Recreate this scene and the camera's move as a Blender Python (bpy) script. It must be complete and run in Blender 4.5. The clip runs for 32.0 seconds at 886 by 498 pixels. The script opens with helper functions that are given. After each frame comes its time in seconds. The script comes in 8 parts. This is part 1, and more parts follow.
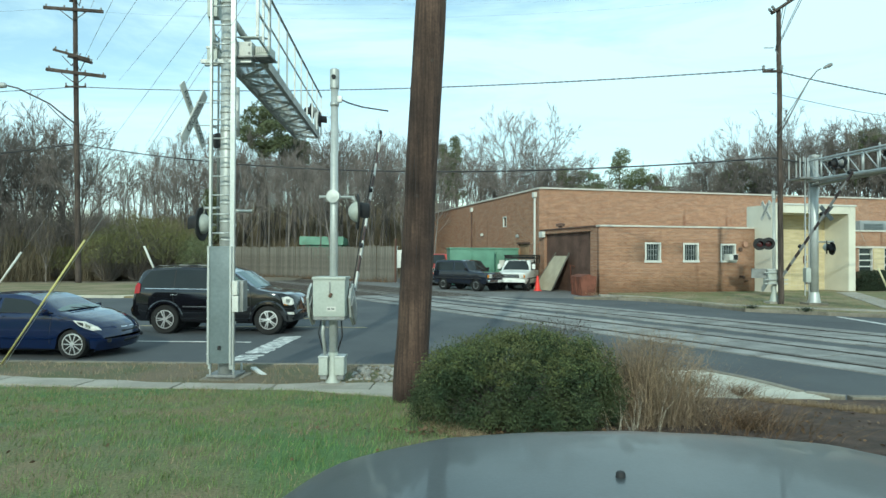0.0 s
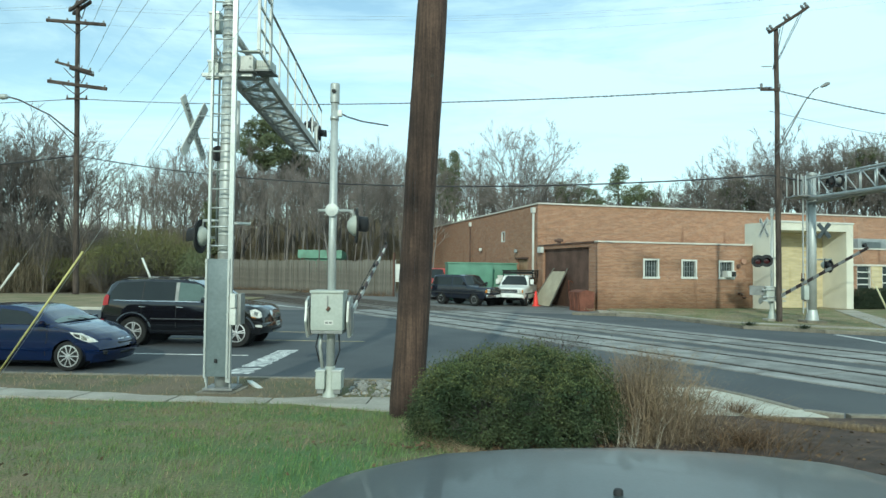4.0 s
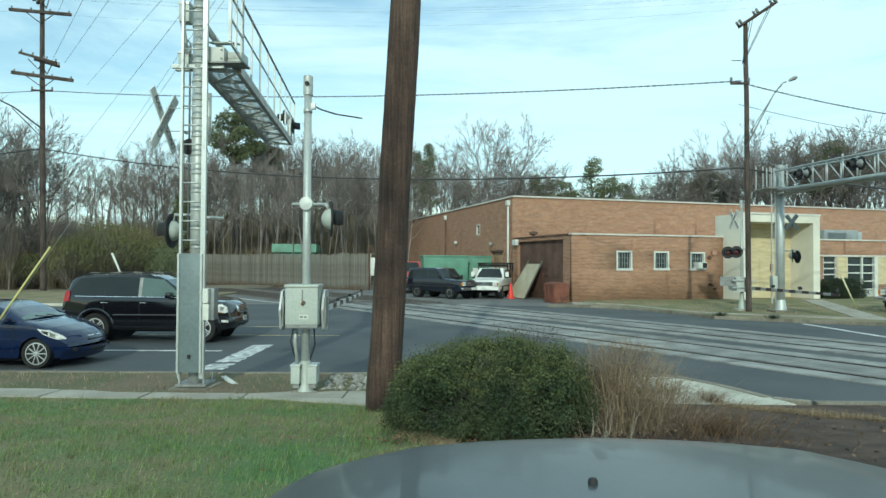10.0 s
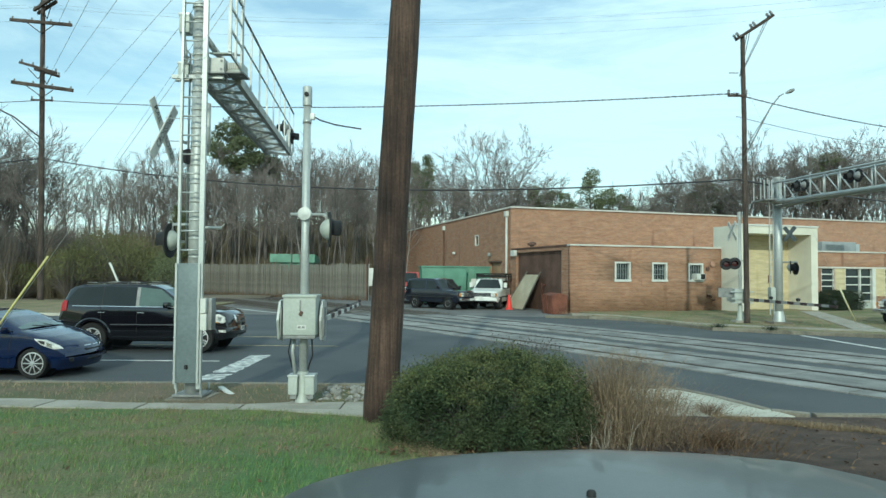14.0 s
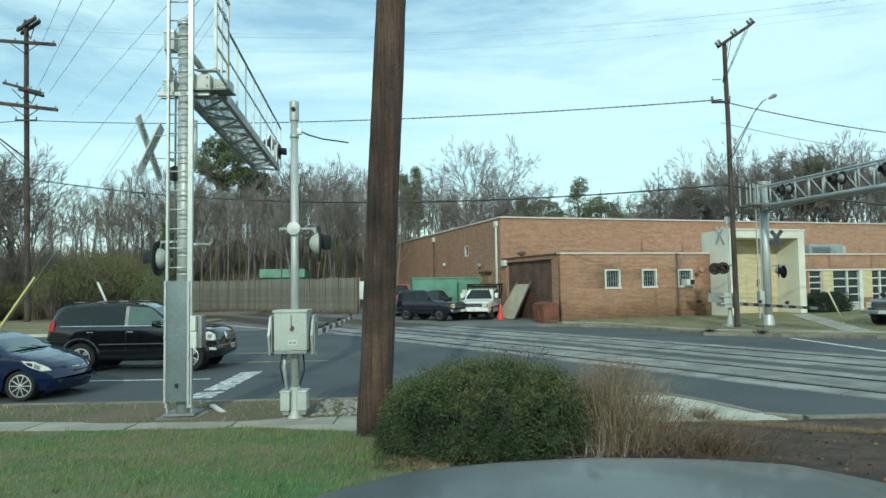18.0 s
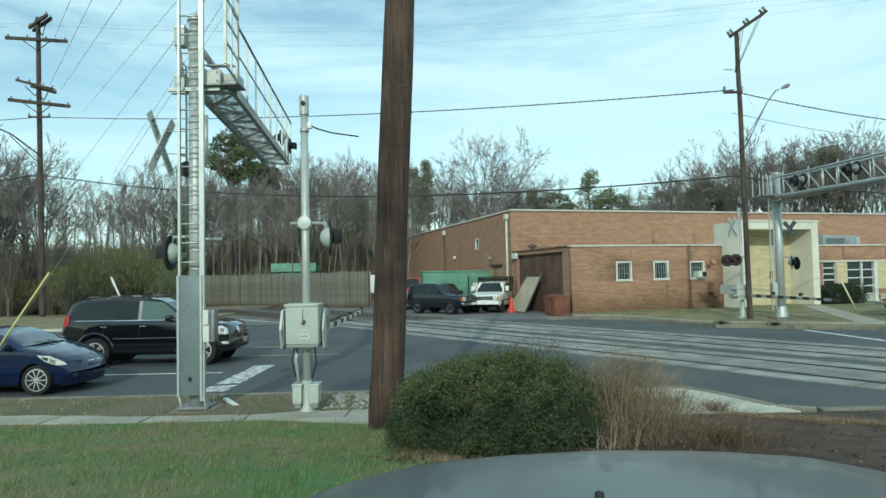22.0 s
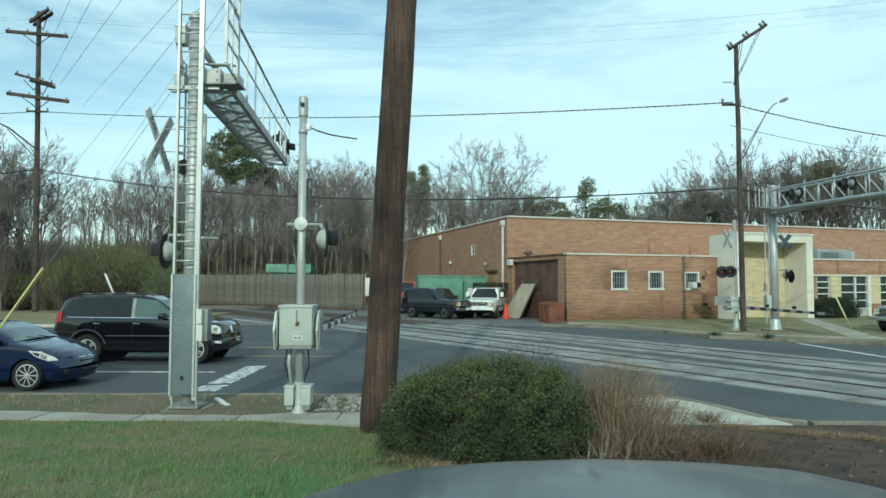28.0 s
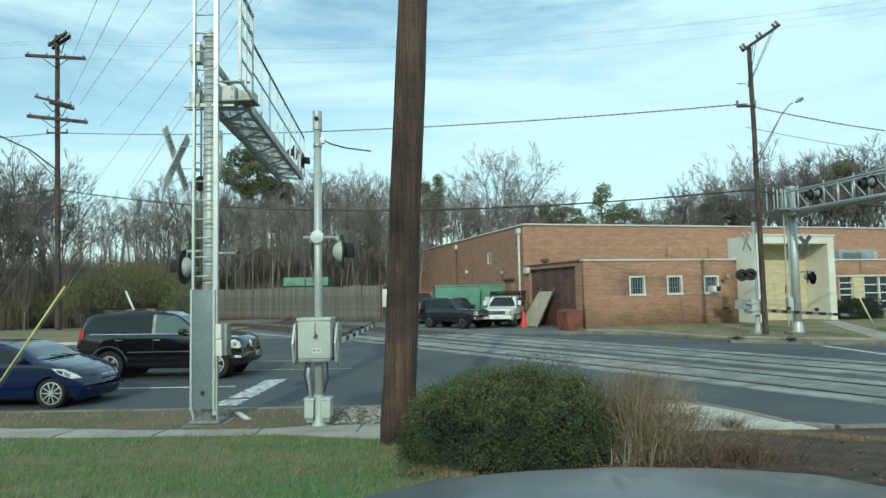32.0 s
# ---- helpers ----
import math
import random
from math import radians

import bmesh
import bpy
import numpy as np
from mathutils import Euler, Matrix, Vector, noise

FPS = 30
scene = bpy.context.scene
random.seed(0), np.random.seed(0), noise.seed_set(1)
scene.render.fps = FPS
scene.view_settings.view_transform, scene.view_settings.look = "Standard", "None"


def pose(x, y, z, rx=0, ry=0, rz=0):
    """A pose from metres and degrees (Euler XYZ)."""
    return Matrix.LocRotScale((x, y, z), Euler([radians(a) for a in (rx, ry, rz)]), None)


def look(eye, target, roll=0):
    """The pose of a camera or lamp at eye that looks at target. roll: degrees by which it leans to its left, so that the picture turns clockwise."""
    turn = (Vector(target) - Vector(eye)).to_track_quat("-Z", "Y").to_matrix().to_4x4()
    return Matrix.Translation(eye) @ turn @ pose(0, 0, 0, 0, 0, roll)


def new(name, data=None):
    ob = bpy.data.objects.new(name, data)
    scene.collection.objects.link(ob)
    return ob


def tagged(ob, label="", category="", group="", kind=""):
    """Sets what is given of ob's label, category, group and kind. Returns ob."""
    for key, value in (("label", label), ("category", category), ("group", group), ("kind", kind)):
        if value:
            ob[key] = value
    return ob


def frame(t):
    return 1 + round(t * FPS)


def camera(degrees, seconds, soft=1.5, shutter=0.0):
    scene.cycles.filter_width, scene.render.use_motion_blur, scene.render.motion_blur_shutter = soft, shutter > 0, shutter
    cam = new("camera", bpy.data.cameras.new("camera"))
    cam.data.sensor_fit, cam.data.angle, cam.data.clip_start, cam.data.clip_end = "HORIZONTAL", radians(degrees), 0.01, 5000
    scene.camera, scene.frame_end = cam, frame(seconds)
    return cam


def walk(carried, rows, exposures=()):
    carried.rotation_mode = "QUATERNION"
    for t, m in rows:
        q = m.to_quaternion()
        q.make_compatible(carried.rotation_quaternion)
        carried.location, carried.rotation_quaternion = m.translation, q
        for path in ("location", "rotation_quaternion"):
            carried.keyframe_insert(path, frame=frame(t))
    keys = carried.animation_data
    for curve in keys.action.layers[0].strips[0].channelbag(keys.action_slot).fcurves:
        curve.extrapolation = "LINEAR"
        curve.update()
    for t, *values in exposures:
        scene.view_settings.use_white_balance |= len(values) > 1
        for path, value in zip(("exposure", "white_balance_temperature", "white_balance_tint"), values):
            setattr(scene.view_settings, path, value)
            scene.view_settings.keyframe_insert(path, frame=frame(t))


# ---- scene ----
cam = camera(67.27, 32.0, soft=1.5)
walk(cam, [
    (0, pose(0, 0, 2.16, 90.433, -0.229, 2.334)),
    (0.5, pose(0, 0, 2.16, 90.597, -0.255, 2.489)),
    (1, pose(0, 0, 2.16, 90.736, -0.260, 2.593)),
    (1.5, pose(0, 0, 2.16, 90.791, -0.424, 2.681)),
    (2, pose(0, 0, 2.16, 90.817, -0.608, 2.641)),
    (2.5, pose(0, 0, 2.16, 90.958, -0.556, 2.568)),
    (3, pose(0, 0, 2.16, 91.196, -0.716, 2.420)),
    (3.5, pose(0, 0, 2.16, 91.529, -0.734, 2.290)),
    (5.5, pose(0, 0, 2.16, 91.789, -0.697, 2.031)),
    (6, pose(0, 0, 2.16, 91.794, -0.648, 1.975)),
    (6.5, pose(0, 0, 2.16, 91.898, -0.587, 1.785)),
    (7, pose(0, 0, 2.16, 91.930, -1.388, 1.425)),
    (7.5, pose(0, 0, 2.16, 91.684, -1.634, 0.923)),
    (8, pose(0, 0, 2.16, 91.446, -1.652, 0.484)),
    (8.5, pose(0, 0, 2.16, 91.190, -1.334, 0.190)),
    (9, pose(0, 0, 2.16, 91.063, -0.574, 0.090)),
    (9.5, pose(0, 0, 2.16, 91.050, -0.259, 0.074)),
    (10, pose(0, 0, 2.16, 91.109, -0.317, 0.071)),
    (10.5, pose(0, 0, 2.16, 91.332, -0.735, -0.028)),
    (11, pose(0, 0, 2.16, 91.566, -0.927, -0.192)),
    (11.5, pose(0, 0, 2.16, 91.725, -0.775, -0.315)),
    (12, pose(0, 0, 2.16, 91.795, -0.554, -0.235)),
    (12.5, pose(0, 0, 2.16, 91.807, -0.648, -0.122)),
    (13, pose(0, 0, 2.16, 91.867, -0.748, -0.024)),
    (13.5, pose(0, 0, 2.16, 91.917, -0.593, 0.004)),
    (14, pose(0, 0, 2.16, 92.020, -0.490, -0.073)),
    (14.5, pose(0, 0, 2.16, 92.208, -0.614, -0.184)),
    (16.5, pose(0, 0, 2.16, 92.908, 0.537, -0.585)),
    (17, pose(0, 0, 2.16, 93.046, 0.380, -0.692)),
    (17.5, pose(0, 0, 2.16, 93.082, 0.539, -0.801)),
    (18, pose(0, 0, 2.16, 93.000, 0.880, -0.873)),
    (18.5, pose(0, 0, 2.16, 92.961, 0.819, -0.743)),
    (19, pose(0, 0, 2.16, 92.908, 0.728, -0.563)),
    (19.5, pose(0, 0, 2.16, 92.832, 1.157, -0.399)),
    (20, pose(0, 0, 2.16, 92.565, 0.849, -0.335)),
    (20.5, pose(0, 0, 2.16, 92.423, 0.718, -0.370)),
    (21, pose(0, 0, 2.16, 92.328, 0.991, -0.352)),
    (21.5, pose(0, 0, 2.16, 92.313, 0.858, -0.181)),
    (22, pose(0, 0, 2.16, 92.437, 1.169, 0.041)),
    (22.5, pose(0, 0, 2.16, 92.545, 1.236, 0.269)),
    (23, pose(0, 0, 2.16, 92.665, 1.222, 0.478)),
    (23.5, pose(0, 0, 2.16, 92.786, 0.881, 0.659)),
    (24, pose(0, 0, 2.16, 92.880, 0.985, 0.746)),
    (24.5, pose(0, 0, 2.16, 92.940, 1.132, 0.791)),
    (25, pose(0, 0, 2.16, 92.965, 1.143, 0.860)),
    (25.5, pose(0, 0, 2.16, 92.996, 1.094, 0.924)),
    (27.5, pose(0, 0, 2.16, 92.984, 0.033, -0.233)),
    (28, pose(0, 0, 2.16, 92.836, -0.217, -0.378)),
    (28.5, pose(0, 0, 2.16, 92.760, 0.711, 1.343)),
    (29, pose(0, 0, 2.16, 92.801, 1.215, 2.040)),
    (29.5, pose(0, 0, 2.16, 92.900, 0.959, 2.288)),
    (30, pose(0, 0, 2.16, 93.009, 1.168, 2.125)),
    (30.5, pose(0, 0, 2.16, 93.149, 1.327, 1.845)),
    (31, pose(0, 0, 2.16, 93.310, 1.140, 1.549)),
    (31.5, pose(0, 0, 2.16, 93.512, 0.859, 1.270)),
    (32, pose(0, 0, 2.16, 93.684, 1.080, 1.080)),
], exposures=[(0, 0.10, 5900, -12), (3, 0.09, 5900, -12), (6, -0.01, 5900, -12), (14, -0.03, 5900, -12), (20, -0.15, 5880, -12), (32, -0.14, 5880, -12)])

# ---- world and sun ----
SUN_TO = Vector((-0.1026, -0.9005, 0.4226)).normalized()
world = bpy.data.worlds.new("sky")
scene.world = world
world.use_nodes = True
wn, wl = world.node_tree.nodes, world.node_tree.links
sky = wn.new("ShaderNodeTexSky")
sky.sky_type, sky.sun_disc = "NISHITA", False
sky.sun_elevation = math.asin(SUN_TO.z)
sky.sun_rotation = math.atan2(SUN_TO.x, SUN_TO.y)
sky.altitude, sky.air_density, sky.dust_density = 50, 1.25, 0.1
wtc = wn.new("ShaderNodeTexCoord")
wmap = wn.new("ShaderNodeMapping")
wmap.inputs["Scale"].default_value = (1.2, 2.2, 7.0)
wmap.inputs["Rotation"].default_value = (0.12, 0.22, 0.5)
wnoise = wn.new("ShaderNodeTexNoise")
wnoise.inputs["Scale"].default_value = 1.6
wnoise.inputs["Detail"].default_value = 7.0
wnoise.inputs["Roughness"].default_value = 0.62
wnoise.inputs["Distortion"].default_value = 0.5
wramp = wn.new("ShaderNodeValToRGB")
wramp.color_ramp.elements[0].position, wramp.color_ramp.elements[0].color = 0.34, (0.15, 0.15, 0.15, 1)
wramp.color_ramp.elements[1].position, wramp.color_ramp.elements[1].color = 0.60, (0.95, 0.95, 0.95, 1)
wmix = wn.new("ShaderNodeMixRGB")
wmix.inputs["Color2"].default_value = (5.7, 6.8, 7.4, 1)
wl.new(wtc.outputs["Generated"], wmap.inputs["Vector"])
wl.new(wmap.outputs["Vector"], wnoise.inputs["Vector"])
wsep, wmul, wadd = wn.new("ShaderNodeSeparateXYZ"), wn.new("ShaderNodeMath"), wn.new("ShaderNodeMath")
wmul.operation, wadd.operation = "MULTIPLY_ADD", "ADD"
wmul.inputs[1].default_value, wmul.inputs[2].default_value = 0.08, 0.045
wl.new(wtc.outputs["Generated"], wsep.inputs[0])
wl.new(wsep.outputs["X"], wmul.inputs[0])
wl.new(wnoise.outputs["Fac"], wadd.inputs[0])
wl.new(wmul.outputs[0], wadd.inputs[1])
wl.new(wadd.outputs[0], wramp.inputs["Fac"])
wl.new(wramp.outputs["Color"], wmix.inputs["Fac"])
wl.new(sky.outputs["Color"], wmix.inputs["Color1"])
wl.new(wmix.outputs["Color"], wn["Background"].inputs["Color"])
wn["Background"].inputs["Strength"].default_value = 0.155
sun_data = bpy.data.lights.new("sun", "SUN")
sun_data.energy, sun_data.angle, sun_data.color = 2.7, radians(1.2), (1.0, 0.92, 0.79)
sun_ob = new("sun", sun_data)
sun_ob.matrix_world = look(SUN_TO * 50, (0, 0, 0))

# ---- materials ----


def mat(name, col, rough=0.7, metal=0.0, var=0.25, scale=3.0, fine=60.0, bump=0.1, col2=None, isl=0.0, coat=0.0, dist=0.01, rand=0.0, spread=0.11):
    """Procedural surface: two scales of colour variation, roughness variation and fine relief."""
    m = bpy.data.materials.new(name)
    m.use_nodes = True
    n, l = m.node_tree.nodes, m.node_tree.links
    b = n["Principled BSDF"]
    b.inputs["Metallic"].default_value = metal
    b.inputs["Coat Weight"].default_value = coat
    tc = n.new("ShaderNodeTexCoord")
    big, small = n.new("ShaderNodeTexNoise"), n.new("ShaderNodeTexNoise")
    big.inputs["Scale"].default_value, big.inputs["Detail"].default_value = scale, 5
    small.inputs["Scale"].default_value, small.inputs["Detail"].default_value = fine, 3
    l.new(tc.outputs["Object"], big.inputs["Vector"])
    l.new(tc.outputs["Object"], small.inputs["Vector"])
    c2 = col2 or tuple(c * (1 - var) for c in col)
    mix = n.new("ShaderNodeMixRGB")
    mix.inputs["Color1"].default_value, mix.inputs["Color2"].default_value = (*col, 1), (*c2, 1)
    ramp = n.new("ShaderNodeValToRGB")
    ramp.color_ramp.elements[0].position, ramp.color_ramp.elements[1].position = 0.38, 0.62
    l.new(big.outputs["Fac"], ramp.inputs["Fac"])
    l.new(ramp.outputs["Color"], mix.inputs["Fac"])
    mul = n.new("ShaderNodeMixRGB")
    mul.blend_type = "MULTIPLY"
    mul.inputs["Fac"].default_value = min(1.0, var * 1.6)
    l.new(mix.outputs["Color"], mul.inputs["Color1"])
    g = n.new("ShaderNodeValToRGB")
    g.color_ramp.elements[0].color, g.color_ramp.elements[1].color = (0.55, 0.55, 0.55, 1), (1.25, 1.25, 1.25, 1)
    g.color_ramp.elements[0].position, g.color_ramp.elements[1].position = 0.3, 0.7
    l.new(small.outputs["Fac"], g.inputs["Fac"])
    l.new(g.outputs["Color"], mul.inputs["Color2"])
    out = mul.outputs["Color"]
    if isl or rand:
        hsv = n.new("ShaderNodeHueSaturation")
        mp = n.new("ShaderNodeMapRange")
        amount = isl or rand
        mp.inputs["To Min"].default_value, mp.inputs["To Max"].default_value = 1 - amount, 1 + amount
        if isl:
            src = n.new("ShaderNodeNewGeometry").outputs["Random Per Island"]
        else:
            src = n.new("ShaderNodeObjectInfo").outputs["Random"]
        l.new(src, mp.inputs["Value"])
        l.new(mp.outputs["Result"], hsv.inputs["Value"])
        l.new(out, hsv.inputs["Color"])
        out = hsv.outputs["Color"]
    l.new(out, b.inputs["Base Color"])
    rr = n.new("ShaderNodeMapRange")
    rr.inputs["To Min"].default_value, rr.inputs["To Max"].default_value = max(0.03, rough - spread), min(1, rough + spread)
    l.new(big.outputs["Fac"], rr.inputs["Value"])
    l.new(rr.outputs["Result"], b.inputs["Roughness"])
    if bump:
        bp = n.new("ShaderNodeBump")
        bp.inputs["Strength"].default_value, bp.inputs["Distance"].default_value = min(1, bump), dist
        l.new(small.outputs["Fac"], bp.inputs["Height"])
        l.new(bp.outputs["Normal"], b.inputs["Normal"])
    return m


def brick_mat(name, c1, c2, mortar, course=0.075, length=0.22, stain=(0.5, 0.42, 0.38)):
    m = bpy.data.materials.new(name)
    m.use_nodes = True
    n, l = m.node_tree.nodes, m.node_tree.links
    b = n["Principled BSDF"]
    tc, sep, add, com = n.new("ShaderNodeTexCoord"), n.new("ShaderNodeSeparateXYZ"), n.new("ShaderNodeMath"), n.new("ShaderNodeCombineXYZ")
    l.new(tc.outputs["Object"], sep.inputs[0])
    l.new(sep.outputs["X"], add.inputs[0])
    l.new(sep.outputs["Y"], add.inputs[1])
    l.new(add.outputs[0], com.inputs["X"])
    l.new(sep.outputs["Z"], com.inputs["Y"])
    br = n.new("ShaderNodeTexBrick")
    br.inputs["Scale"].default_value = 1.0
    br.inputs["Brick Width"].default_value, br.inputs["Row Height"].default_value = length, course
    br.inputs["Mortar Size"].default_value, br.inputs["Mortar Smooth"].default_value = 0.009, 0.3
    br.inputs["Color1"].default_value, br.inputs["Color2"].default_value, br.inputs["Mortar"].default_value = (*c1, 1), (*c2, 1), (*mortar, 1)
    l.new(com.outputs[0], br.inputs["Vector"])
    # long faint streaks of uneven brick batches along the courses
    mp = n.new("ShaderNodeMapping")
    mp.inputs["Scale"].default_value = (0.7, 3.2, 1)
    l.new(com.outputs[0], mp.inputs["Vector"])
    s1 = n.new("ShaderNodeTexNoise")
    s1.inputs["Scale"].default_value, s1.inputs["Detail"].default_value = 1.6, 6
    l.new(mp.outputs[0], s1.inputs["Vector"])
    r1 = n.new("ShaderNodeValToRGB")
    r1.color_ramp.elements[0].position, r1.color_ramp.elements[1].position = 0.32, 0.68
    r1.color_ramp.elements[0].color, r1.color_ramp.elements[1].color = (0.62, 0.57, 0.55, 1), (1.18, 1.15, 1.12, 1)
    l.new(s1.outputs["Fac"], r1.inputs["Fac"])
    m1 = n.new("ShaderNodeMixRGB")
    m1.blend_type, m1.inputs["Fac"].default_value = "MULTIPLY", 0.45
    l.new(br.outputs["Color"], m1.inputs["Color1"])
    l.new(r1.outputs["Color"], m1.inputs["Color2"])
    # dark run-off streaks, long and upright
    mp2 = n.new("ShaderNodeMapping")
    mp2.inputs["Scale"].default_value = (1.1, 0.12, 1)
    l.new(com.outputs[0], mp2.inputs["Vector"])
    s2 = n.new("ShaderNodeTexNoise")
    s2.inputs["Scale"].default_value, s2.inputs["Detail"].default_value = 1.3, 3
    l.new(mp2.outputs[0], s2.inputs["Vector"])
    r2 = n.new("ShaderNodeValToRGB")
    r2.color_ramp.elements[0].position, r2.color_ramp.elements[1].position = 0.62, 0.74
    r2.color_ramp.elements[0].color, r2.color_ramp.elements[1].color = (1, 1, 1, 1), (*stain, 1)
    l.new(s2.outputs["Fac"], r2.inputs["Fac"])
    m2 = n.new("ShaderNodeMixRGB")
    m2.blend_type, m2.inputs["Fac"].default_value = "MULTIPLY", 0.75
    l.new(m1.outputs["Color"], m2.inputs["Color1"])
    l.new(r2.outputs["Color"], m2.inputs["Color2"])
    l.new(m2.outputs["Color"], b.inputs["Base Color"])
    b.inputs["Roughness"].default_value = 0.9
    bp = n.new("ShaderNodeBump")
    bp.inputs["Strength"].default_value, bp.inputs["Distance"].default_value = 0.4, 0.008
    bp.invert = True
    l.new(br.outputs["Fac"], bp.inputs["Height"])
    l.new(bp.outputs["Normal"], b.inputs["Normal"])
    return m


def grain_mat(name, c1, c2):
    """Weathered timber with long upright grain and dark drying cracks."""
    m = mat(name, c1, 0.92, 0, 0.35, 1.2, 30, 0.2, col2=c2)
    n, l = m.node_tree.nodes, m.node_tree.links
    b = n["Principled BSDF"]
    tc, mp, g1 = n.new("ShaderNodeTexCoord"), n.new("ShaderNodeMapping"), n.new("ShaderNodeTexNoise")
    mp.inputs["Scale"].default_value = (26, 26, 0.9)
    g1.inputs["Scale"].default_value, g1.inputs["Detail"].default_value, g1.inputs["Roughness"].default_value = 1.0, 8, 0.7
    l.new(tc.outputs["Object"], mp.inputs["Vector"])
    l.new(mp.outputs["Vector"], g1.inputs["Vector"])
    r = n.new("ShaderNodeValToRGB")
    r.color_ramp.elements[0].position, r.color_ramp.elements[1].position = 0.36, 0.62
    r.color_ramp.elements[0].color, r.color_ramp.elements[1].color = (0.28, 0.26, 0.25, 1), (1.3, 1.3, 1.3, 1)
    l.new(g1.outputs["Fac"], r.inputs["Fac"])
    mu = n.new("ShaderNodeMixRGB")
    mu.blend_type, mu.inputs["Fac"].default_value = "MULTIPLY", 0.85
    old = b.inputs["Base Color"].links[0].from_socket
    l.new(old, mu.inputs["Color1"])
    l.new(r.outputs["Color"], mu.inputs["Color2"])
    l.new(mu.outputs["Color"], b.inputs["Base Color"])
    bp = n.new("ShaderNodeBump")
    bp.inputs["Strength"].default_value, bp.inputs["Distance"].default_value = 0.7, 0.02
    l.new(g1.outputs["Fac"], bp.inputs["Height"])
    l.new(bp.outputs["Normal"], b.inputs["Normal"])
    return m


def glass_mat(name, col, rough=0.05):
    """Dark tinted window glass, seen against an unlit inside."""
    m = mat(name, col, rough, 0, 0.1, 2, 20, 0, spread=0.02)
    m.node_tree.nodes["Principled BSDF"].inputs["IOR"].default_value = 1.5
    m.node_tree.nodes["Principled BSDF"].inputs["Specular IOR Level"].default_value = 0.3
    return m


ASPHALT = mat("asphalt", (0.075, 0.08, 0.085), 0.85, 0, 0.3, 0.35, 90, 0.35, col2=(0.055, 0.06, 0.068), dist=0.006)
LOT = mat("lot_asphalt", (0.16, 0.155, 0.15), 0.9, 0, 0.3, 0.5, 60, 0.3)
CONCRETE = mat("concrete", (0.36, 0.335, 0.285), 0.9, 0, 0.25, 1.5, 50, 0.2, dist=0.004)
PALECON = mat("pale_concrete", (0.50, 0.475, 0.40), 0.9, 0, 0.22, 1.5, 50, 0.2, dist=0.004)
KERB = mat("kerb_concrete", (0.24, 0.215, 0.17), 0.9, 0, 0.45, 1.2, 30, 0.3, rand=0.12)
PANEL = mat("crossing_panel", (0.29, 0.285, 0.27), 0.85, 0, 0.4, 1.4, 40, 0.25, rand=0.18)
RAIL = mat("rail_steel", (0.10, 0.085, 0.075), 0.5, 0.6, 0.4, 4, 40, 0.1)
GROOVE = mat("flangeway", (0.025, 0.024, 0.023), 0.9, 0, 0.3, 4, 40, 0.2)
BALLAST = mat("ballast", (0.17, 0.15, 0.13), 0.95, 0, 0.5, 2, 30, 0.9, dist=0.03)
TIE = mat("tie_wood", (0.07, 0.055, 0.045), 0.9, 0, 0.4, 3, 40, 0.4)
SOIL = mat("turf_soil", (0.085, 0.155, 0.048), 0.95, 0, 0.5, 0.8, 38, 0.9, col2=(0.19, 0.155, 0.085), dist=0.03)
DRYTURF = mat("dry_turf", (0.23, 0.19, 0.11), 0.95, 0, 0.4, 0.6, 30, 0.8, col2=(0.115, 0.14, 0.05), dist=0.02)
MUDTURF = mat("trodden_turf", (0.15, 0.115, 0.072), 0.95, 0, 0.45, 0.9, 30, 0.8, col2=(0.095, 0.10, 0.045), dist=0.02)
MULCH = mat("mulch", (0.088, 0.053, 0.038), 0.95, 0, 0.5, 3, 40, 0.9, dist=0.03)
LITTER = mat("leaf_litter", (0.19, 0.155, 0.115), 0.95, 0, 0.4, 0.25, 6, 0.8, col2=(0.14, 0.115, 0.08), dist=0.1)
PAINTW = mat("road_paint_white", (0.72, 0.71, 0.68), 0.8, 0, 0.45, 3, 35, 0.1, col2=(0.42, 0.42, 0.41))
STOPW = mat("worn_stop_line_paint", (0.70, 0.70, 0.67), 0.85, 0, 0.5, 5, 35, 0.1, col2=(0.24, 0.245, 0.25))
BANKTURF = mat("bank_turf", (0.25, 0.195, 0.12), 0.95, 0, 0.45, 0.5, 20, 0.8, col2=(0.145, 0.14, 0.062), dist=0.02)
BELL = mat("faded_bell_paint", (0.42, 0.24, 0.17), 0.7, 0, 0.3, 5, 30, 0)
DIRTYW = mat("dirty_white_paint", (0.42, 0.40, 0.37), 0.7, 0, 0.25, 3, 30, 0.05)
PALEYEL = mat("pale_yellow_plastic", (0.62, 0.58, 0.36), 0.6, 0, 0.15, 3, 20, 0)
PAINTY = mat("road_paint_yellow", (0.42, 0.35, 0.19), 0.8, 0, 0.5, 3, 35, 0.1, col2=(0.20, 0.18, 0.13))
BRICK = brick_mat("orange_brick", (0.365, 0.19, 0.108), (0.245, 0.112, 0.064), (0.37, 0.30, 0.235))
BUFF = brick_mat("buff_brick", (0.58, 0.50, 0.31), (0.52, 0.44, 0.26), (0.54, 0.48, 0.36), 0.1, 0.4, (0.85, 0.8, 0.7))
COPING = mat("metal_coping", (0.62, 0.58, 0.52), 0.6, 0, 0.2, 2, 20, 0)
CREAM = mat("cream_render", (0.68, 0.65, 0.55), 0.85, 0, 0.12, 0.8, 30, 0.1)
WHITEP = mat("white_paint", (0.62, 0.62, 0.58), 0.6, 0, 0.12, 3, 40, 0.05)
